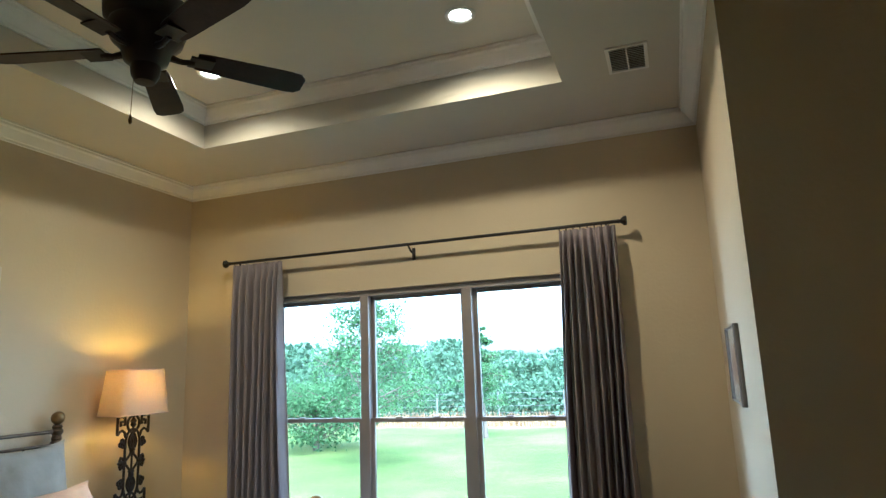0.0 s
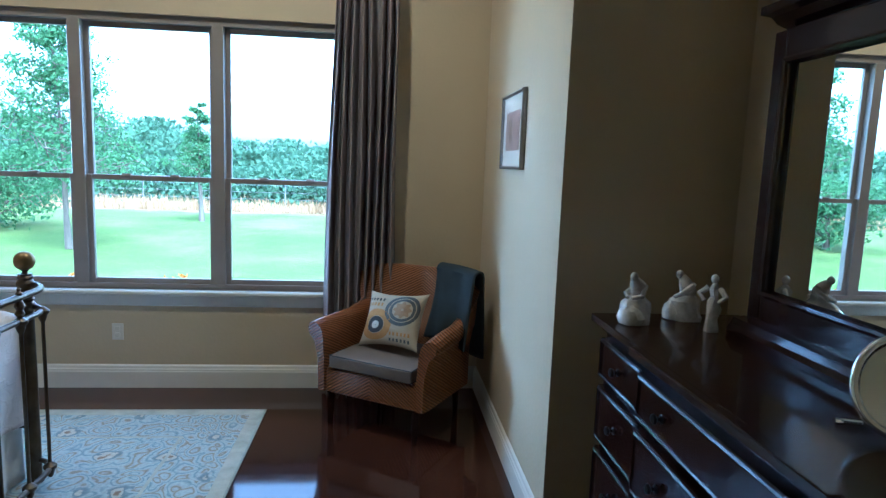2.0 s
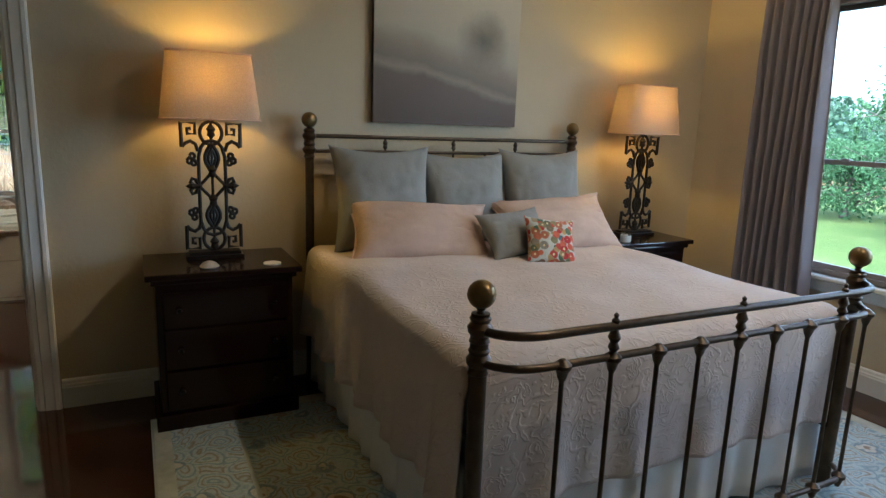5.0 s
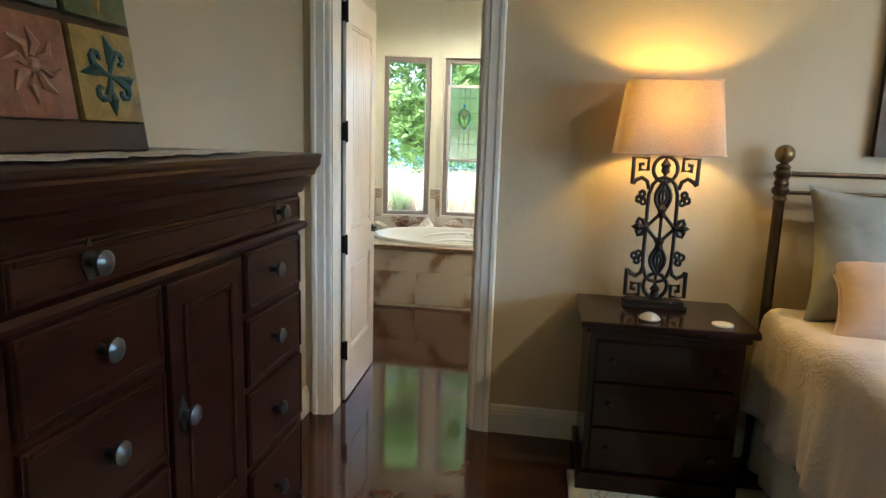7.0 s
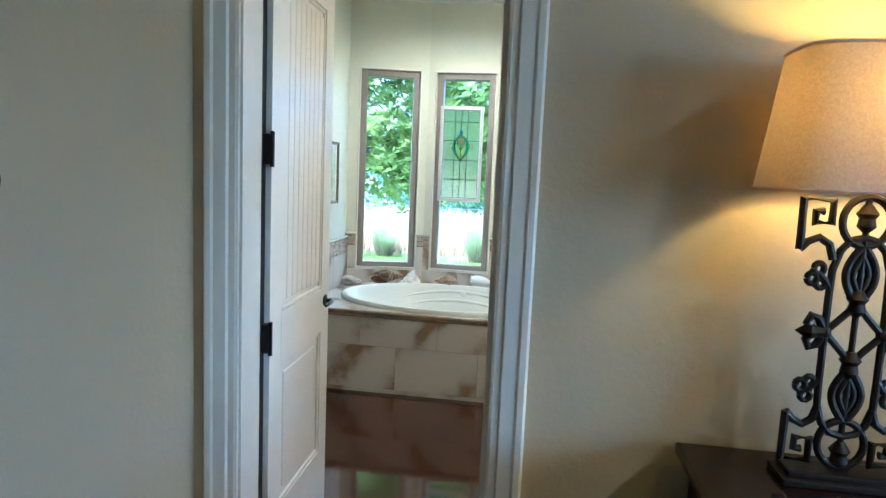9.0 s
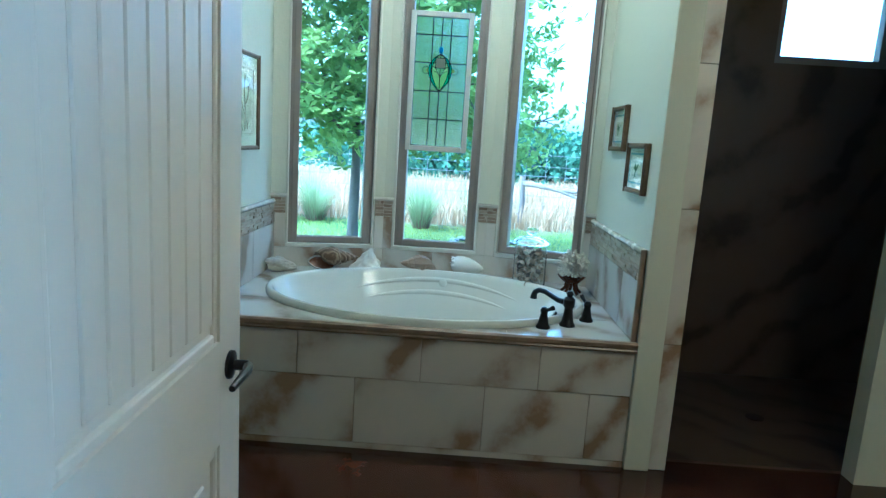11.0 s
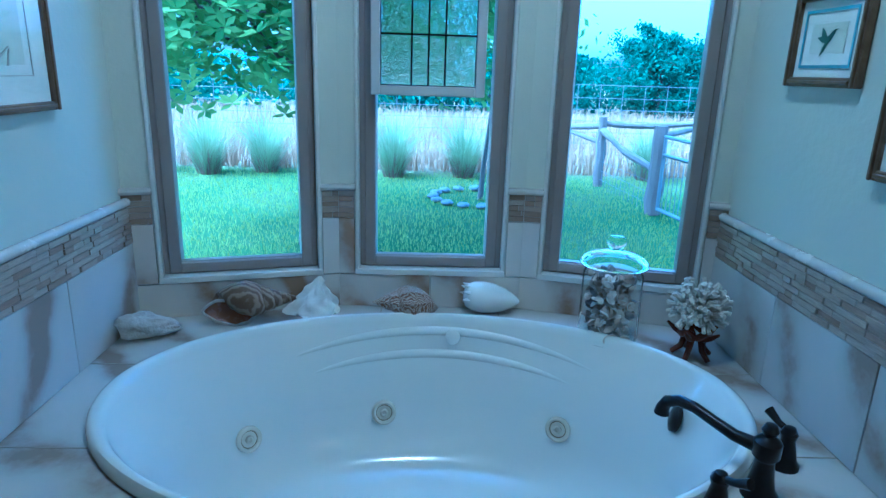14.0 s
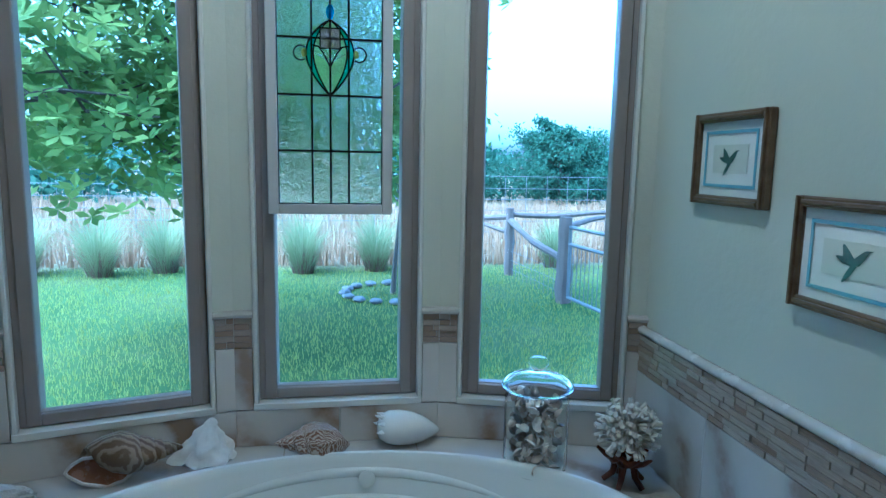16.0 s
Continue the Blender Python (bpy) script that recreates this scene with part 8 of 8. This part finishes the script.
def leaf_quads(V, F, c, size, rnd_, flat=0.5):
    n_ = Vector((rnd_.uniform(-1, 1), rnd_.uniform(-1, 1), rnd_.uniform(-0.3, 1))).normalized()
    t = n_.cross(Vector((rnd_.uniform(-1, 1), rnd_.uniform(-1, 1), rnd_.uniform(-1, 1)))).normalized()
    u = n_.cross(t)
    i = len(V)
    s = size * rnd_.uniform(0.7, 1.3)
    V += [tuple(c - t * s), tuple(c + u * s * flat), tuple(c + t * s), tuple(c - u * s * flat)]
    F.append((i, i + 1, i + 2, i + 3))


def tree(name, base, h, crown, n, size, mat, label, seed, trunk_r, z0, shape, limbs=14, rosette=0):
    """Tapered trunk, limbs and a crown of leaves gathered in clumps round the limb ends."""
    rt = random.Random(seed)
    o = thing(name, base, label, "tree")
    tp = [(0, 0, 0)]
    for i in range(1, 8):
        tp.append((tp[-1][0] + rt.uniform(-0.04, 0.04), tp[-1][1] + rt.uniform(-0.04, 0.04), h * 0.92 * i / 7))
    bm = tube(B(), tp, [trunk_r * (1.25 if i == 0 else 1 - 0.92 * i / 7) for i in range(8)], 10)
    ends = []
    for k in range(limbs):
        f = z0 + (0.93 - z0) * (k + rt.random()) / limbs
        z = h * f
        i = min(6, int(f / 0.92 * 7))
        q = Vector(tp[i]).lerp(Vector(tp[i + 1]), 0.5)
        q.z = z
        a = k * 2.4 + rt.uniform(-0.4, 0.4)
        R = crown * shape(f) * rt.uniform(0.75, 1.1)
        e = q + Vector((math.cos(a) * R, math.sin(a) * R, R * rt.uniform(0.0, 0.45)))
        mid = q.lerp(e, 0.5) + Vector((0, 0, R * 0.12))
        tube(bm, [q, mid, e], [trunk_r * 0.32 * (1.15 - f), trunk_r * 0.2 * (1.15 - f), 0.008], 6)
        for t in (0.45, 0.65, 0.85, 1.0):
            ends.append((q.lerp(e, t), R * (0.22 + 0.16 * t)))
            for _ in range(2):
                w = q.lerp(e, t) + Vector((rt.uniform(-1, 1), rt.uniform(-1, 1), rt.uniform(-0.5, 0.6))) * R * 0.34
                tube(bm, [q.lerp(e, t), w], [0.012, 0.005], 5)
                ends.append((w, R * 0.26))
    part("trunk", bm, M_bark, o, smooth=True)
    V, F = [], []
    for _ in range(n):
        c, r = ends[rt.randrange(len(ends))]
        d = Vector((rt.gauss(0, 1), rt.gauss(0, 1), rt.gauss(0, 0.75)))
        if rosette:
            p = c + d * r * 0.6
            up = Vector((rt.gauss(0, 0.5), rt.gauss(0, 0.5), 0.7)).normalized()
            s1 = up.orthogonal().normalized()
            s2 = up.cross(s1)
            for k in range(rosette):
                a = 2 * math.pi * k / rosette + rt.uniform(-0.3, 0.3)
                dr = s1 * math.cos(a) + s2 * math.sin(a)
                sd = up.cross(dr) * size * rt.uniform(0.36, 0.46)
                ln = size * rt.uniform(1.4, 2.1)
                dp = up * ln * rt.uniform(-0.15, 0.45)
                i = len(V)
                V += [tuple(p), tuple(p + dr * ln * 0.55 + sd + dp * 0.6), tuple(p + dr * ln + dp), tuple(p + dr * ln * 0.55 - sd + dp * 0.6), tuple(p + dr * ln * 0.5 + dp * 0.45)]
                F += [(i, i + 4, i + 1), (i + 4, i + 2, i + 1), (i, i + 3, i + 4), (i + 4, i + 3, i + 2)]
        else:
            leaf_quads(V, F, c + d * r * 0.55, size, rt)
    me = bpy.data.meshes.new("crown")
    me.from_pydata(V, [], F)
    me.materials.append(mat)
    cr = new("crown", me)
    cr.parent = o
    return o


tree("oak_tree", (-9.85, -0.48, GZ), 5.6, 2.15, 8200, 0.066, M_leaf, "leafy young oak tree close outside the bathroom", 3, 0.075, 0.25, lambda f: math.sin(math.pi * min(1, max(0.05, (f + 0.02) / 1.05))) ** 0.5, 34, 6)
tree("young_tree", (-12.3, 1.43, GZ), 3.0, 0.8, 1500, 0.06, M_leaf, "thin young tree in a ring of stones", 5, 0.035, 0.45, lambda f: 0.5 + 0.6 * math.sin(math.pi * f), 9)
tree("cypress_tree", (-4.4, 14.1, GZ), 5.0, 1.75, 11500, 0.042, M_leaf2, "tall feathery cypress tree on the lawn", 7, 0.06, 0.22, lambda f: 1.05 * (1.06 - f) ** 1.1, 40)
tree("cypress_tree", (-3.55, 19.9, GZ), 3.5, 0.95, 5200, 0.042, M_leaf2, "smaller feathery cypress tree on the lawn", 9, 0.07, 0.28, lambda f: 1.1 * (1.08 - f), 22)
tree("leaning_shrub_tree", (-7.6, 17.0, GZ), 2.3, 1.5, 11000, 0.055, M_leaf2, "dense green shrub at the edge of the lawn", 11, 0.08, 0.05, lambda f: math.sin(math.pi * min(1, f + 0.25)) ** 0.5, 22)
tree("cedar_tree", (-30.0, 10.2, GZ), 3.4, 2.0, 16000, 0.08, M_woods, "broad dark cedar tree past the field", 13, 0.14, 0.08, lambda f: math.sin(math.pi * min(1, f * 0.8 + 0.2)) ** 0.6, 24)
tree("round_shrub_tree", (1.0, 24.0, GZ), 2.9, 1.3, 9000, 0.055, M_woods, "small dark round tree beside the white tank", 15, 0.08, 0.15, lambda f: math.sin(math.pi * min(1, f + 0.1)) ** 0.5, 16)

# far woods
rw = random.Random(33)
V, F = [], []


def wood_clump(x, y, w, h, n, size):
    for _ in range(n):
        d = Vector((rw.gauss(0, 0.45), rw.gauss(0, 0.45), 0))
        z = h * rw.random() ** 0.75
        k = math.sqrt(max(0.0, 1 - (z / h) ** 2))
        leaf_quads(V, F, Vector((x + d.x * w * (0.3 + k), y + d.y * w * (0.3 + k), GZ + z)), size, rw, 0.7)


for i in range(150):
    x = rw.uniform(-60, 30)
    y = rw.uniform(31, 52)
    wood_clump(x, y, rw.uniform(1.6, 3.2), rw.uniform(1.6, 3.0) + (y - 31) * 0.02 + (0.8 if x < -9 else 0), 760, 0.14)
for i in range(70):
    x = rw.uniform(-26, 9)
    y = rw.uniform(26.3, 30)
    wood_clump(x, y, rw.uniform(1.2, 2.4), rw.uniform(1.0, 1.75) + (0.5 if x < -9 else 0), 700, 0.10)
for i in range(110):
    y = rw.uniform(-30, 40)
    x = -rw.uniform(30, 46)
    wood_clump(x, y, rw.uniform(1.6, 3.0), rw.uniform(1.7, 2.7), 760, 0.14)
me = bpy.data.meshes.new("far_woods")
me.from_pydata(V, [], F)
me.materials.append(M_woods)
tagged(new("far_woods", me), "low dense green woods along the field", "woods", "", "stuff")
# skyline hills: the haze of distance is painted in as a blue-grey base colour
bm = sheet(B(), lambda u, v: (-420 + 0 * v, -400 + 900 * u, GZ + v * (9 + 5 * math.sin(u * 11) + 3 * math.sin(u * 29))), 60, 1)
structure("backdrop_hills_west", bm, plain("hazed_hills_west", (0.16, 0.22, 0.24), 0.95, var=0.15, scale=0.02, grain=0.5), "low wooded hills on the skyline, distance haze put into their colour", "hills")
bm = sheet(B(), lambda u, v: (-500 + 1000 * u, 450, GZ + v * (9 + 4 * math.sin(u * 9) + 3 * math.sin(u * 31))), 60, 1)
structure("backdrop_hills_north", bm, plain("hazed_hills_north", (0.16, 0.22, 0.24), 0.95, var=0.15, scale=0.02, grain=0.5), "low wooded hills on the skyline, distance haze put into their colour", "hills")

# field fence to the north: thin steel posts and wires
fn = thing("wire_fence", (-4, 25.0, GZ), "wire field fence on thin steel posts past the lawn", "fence")
for i in range(13):
    x = -22 + i * 2.5
    part("post", tube(B(), [(x, 25.0, GZ), (x, 25.0, GZ + 1.15)], 0.028, 6), M_galv, fn, world=True)
for z in (0.35, 0.6, 0.85, 1.08):
    part("wire", tube(B(), [(-22, 25.0, GZ + z), (8, 25.0, GZ + z)], 0.006, 4), M_galv, fn, world=True)
tk = thing("stock_tank", (0.55, 22.0, GZ), "low round white stock tank on the lawn", "tank")
part("tank", lathe(B(), [(0, 0), (0.75, 0), (0.78, 0.05), (0.78, 0.42), (0.74, 0.46), (0.70, 0.44), (0, 0.40)], (0, 0, 0), 24), M_sillwhite, tk, smooth=True)

# cedar rail fence with a gate to the west
fw = thing("rail_fence", (-12.4, 3.5, GZ), "weathered cedar post and rail fence with wire mesh", "fence")

def rough_post(x, y, h, r, seed):
    rp = random.Random(seed)
    bm = tube(B(), [(x + rp.uniform(-0.012, 0.012), y + rp.uniform(-0.012, 0.012), GZ + h * i / 6) for i in range(7)], [r * rp.uniform(0.85, 1.12) for _ in range(7)], 9)
    return part("post", bm, M_cedar, fw, smooth=True, world=True)


rough_post(-13.6, 3.40, 1.08, 0.075, 1)
rough_post(-11.6, 3.58, 1.12, 0.095, 2)
rough_post(-13.6, 5.5, 1.15, 0.07, 3)
rough_post(-15.6, 2.2, 1.05, 0.07, 4)


def rail(p, q, z0, z1, r, seed):
    rp = random.Random(seed)
    pts = [(p[0] + (q[0] - p[0]) * t, p[1] + (q[1] - p[1]) * t, GZ + z0 + (z1 - z0) * t + 0.03 * math.sin(6 * t + seed)) for t in [i / 8 for i in range(9)]]
    part("rail", tube(B(), pts, [r * rp.uniform(0.8, 1.15) for _ in pts], 8), M_cedar, fw, smooth=True, world=True)


rail((-15.6, 2.2), (-13.6, 3.40), 0.85, 0.92, 0.045, 1)
rail((-15.6, 2.2), (-13.6, 3.40), 0.95, 0.72, 0.04, 5)
rail((-13.6, 3.40), (-11.6, 3.58), 0.86, 0.52, 0.05, 2)
rail((-13.6, 3.40), (-13.6, 5.5), 0.98, 1.0, 0.045, 3)
rail((-13.6, 5.5), (-11.6, 3.58), 1.02, 1.0, 0.04, 4)
for i in range(14):
    t = i / 13
    x, y = -13.6 + 2.0 * t, 3.40 + 0.18 * t
    part("mesh_wire", tube(B(), [(x, y, GZ), (x, y, GZ + 0.85 - 0.3 * t)], 0.003, 4), M_galv, fw, world=True)
for z in (0.12, 0.26, 0.40):
    part("mesh_wire", tube(B(), [(-13.6, 3.40, GZ + z), (-11.6, 3.58, GZ + z)], 0.003, 4), M_galv, fw, world=True)
fm = thing("mesh_fence", (-17.5, 6, GZ), "tall square-wire mesh fence at the edge of the field", "fence")
for i in range(40):
    y = -6 + i * 0.5
    part("wire", tube(B(), [(-18, y, GZ), (-18, y, GZ + 1.5)], 0.006, 4), M_galv, fm, world=True)
for z in (0.2, 0.45, 0.7, 0.95, 1.2, 1.48):
    part("wire", tube(B(), [(-18, -6, GZ + z), (-18, 13.5, GZ + z)], 0.006, 4), M_galv, fm, world=True)
gt = thing("metal_gate", (-10.6, 3.66, GZ), "grey tubular metal gate with close upright bars", "gate")
GA, GB = (-11.48, 3.60), (-8.9, 3.93)
for z in (0.10, 0.78, 1.0):
    part("bar", tube(B(), [(GA[0], GA[1], GZ + z), (GB[0], GB[1], GZ + z)], 0.024, 8), M_galv, gt, smooth=True, world=True)
for q in (GA, GB):
    part("end_tube", tube(B(), [(*q, GZ + 0.08), (*q, GZ + 1.02)], 0.024, 8), M_galv, gt, smooth=True, world=True)
for i in range(1, 26):
    t = i / 26
    x, y = GA[0] + (GB[0] - GA[0]) * t, GA[1] + (GB[1] - GA[1]) * t
    part("picket", tube(B(), [(x, y, GZ + 0.1), (x, y, GZ + 0.78)], 0.006, 5), M_galv, gt, world=True)

# ring of stones round the young tree
M_stone = plain("limestone", (0.15, 0.145, 0.14), 0.9, var=0.3, scale=9, grain=30, bstr=0.6)
rs_ = random.Random(8)
for i in range(16):
    a = 2 * math.pi * i / 16
    bm = B()
    off = Vector((i * 3.1, 0, 0))
    ball(bm, (0, 0, 0.04), 0.085, 9, 0.45)
    for v in bm.verts:
        v.co *= 1 + 0.25 * noise.noise(v.co * 9 + off)
    zm = min(v.co.z for v in bm.verts)
    bmesh.ops.translate(bm, vec=(0, 0, -zm), verts=bm.verts)
    o = obj("border_stone", bm, M_stone)
    o.location = (-12.3 + 0.62 * math.cos(a), 1.40 + 0.62 * math.sin(a), GZ)
    tagged(o, "rough limestone edging stone round the young tree", "stone", "edging stones")

# orange lilies below the bedroom window
M_orange = leaf_mat("orange_petals", (0.55, 0.16, 0.02), (0.70, 0.30, 0.05), 0.3)
for i, (x, y) in enumerate(((-1.05, 7.1), (-0.98, 7.0), (-0.30, 7.1), (-0.22, 7.0), (-0.16, 7.15))):
    o = thing("orange_lily", (x, y, GZ), "orange garden lily below the bedroom window", "flower", "orange lilies")
    part("stalk", tube(B(), [(0, 0, 0), (0.02, 0.01, 0.78)], 0.005, 5), M_leaf, o)
    V, F = [], []
    rp = random.Random(i)
    for _ in range(16):
        leaf_quads(V, F, Vector((0.02 + rp.uniform(-0.03, 0.03), 0.01 + rp.uniform(-0.03, 0.03), 0.80 + rp.uniform(-0.03, 0.04))), 0.028, rp)
    me = bpy.data.meshes.new("blossom")
    me.from_pydata(V, [], F)
    me.materials.append(M_orange)
    c = new("blossom", me)
    c.parent = o
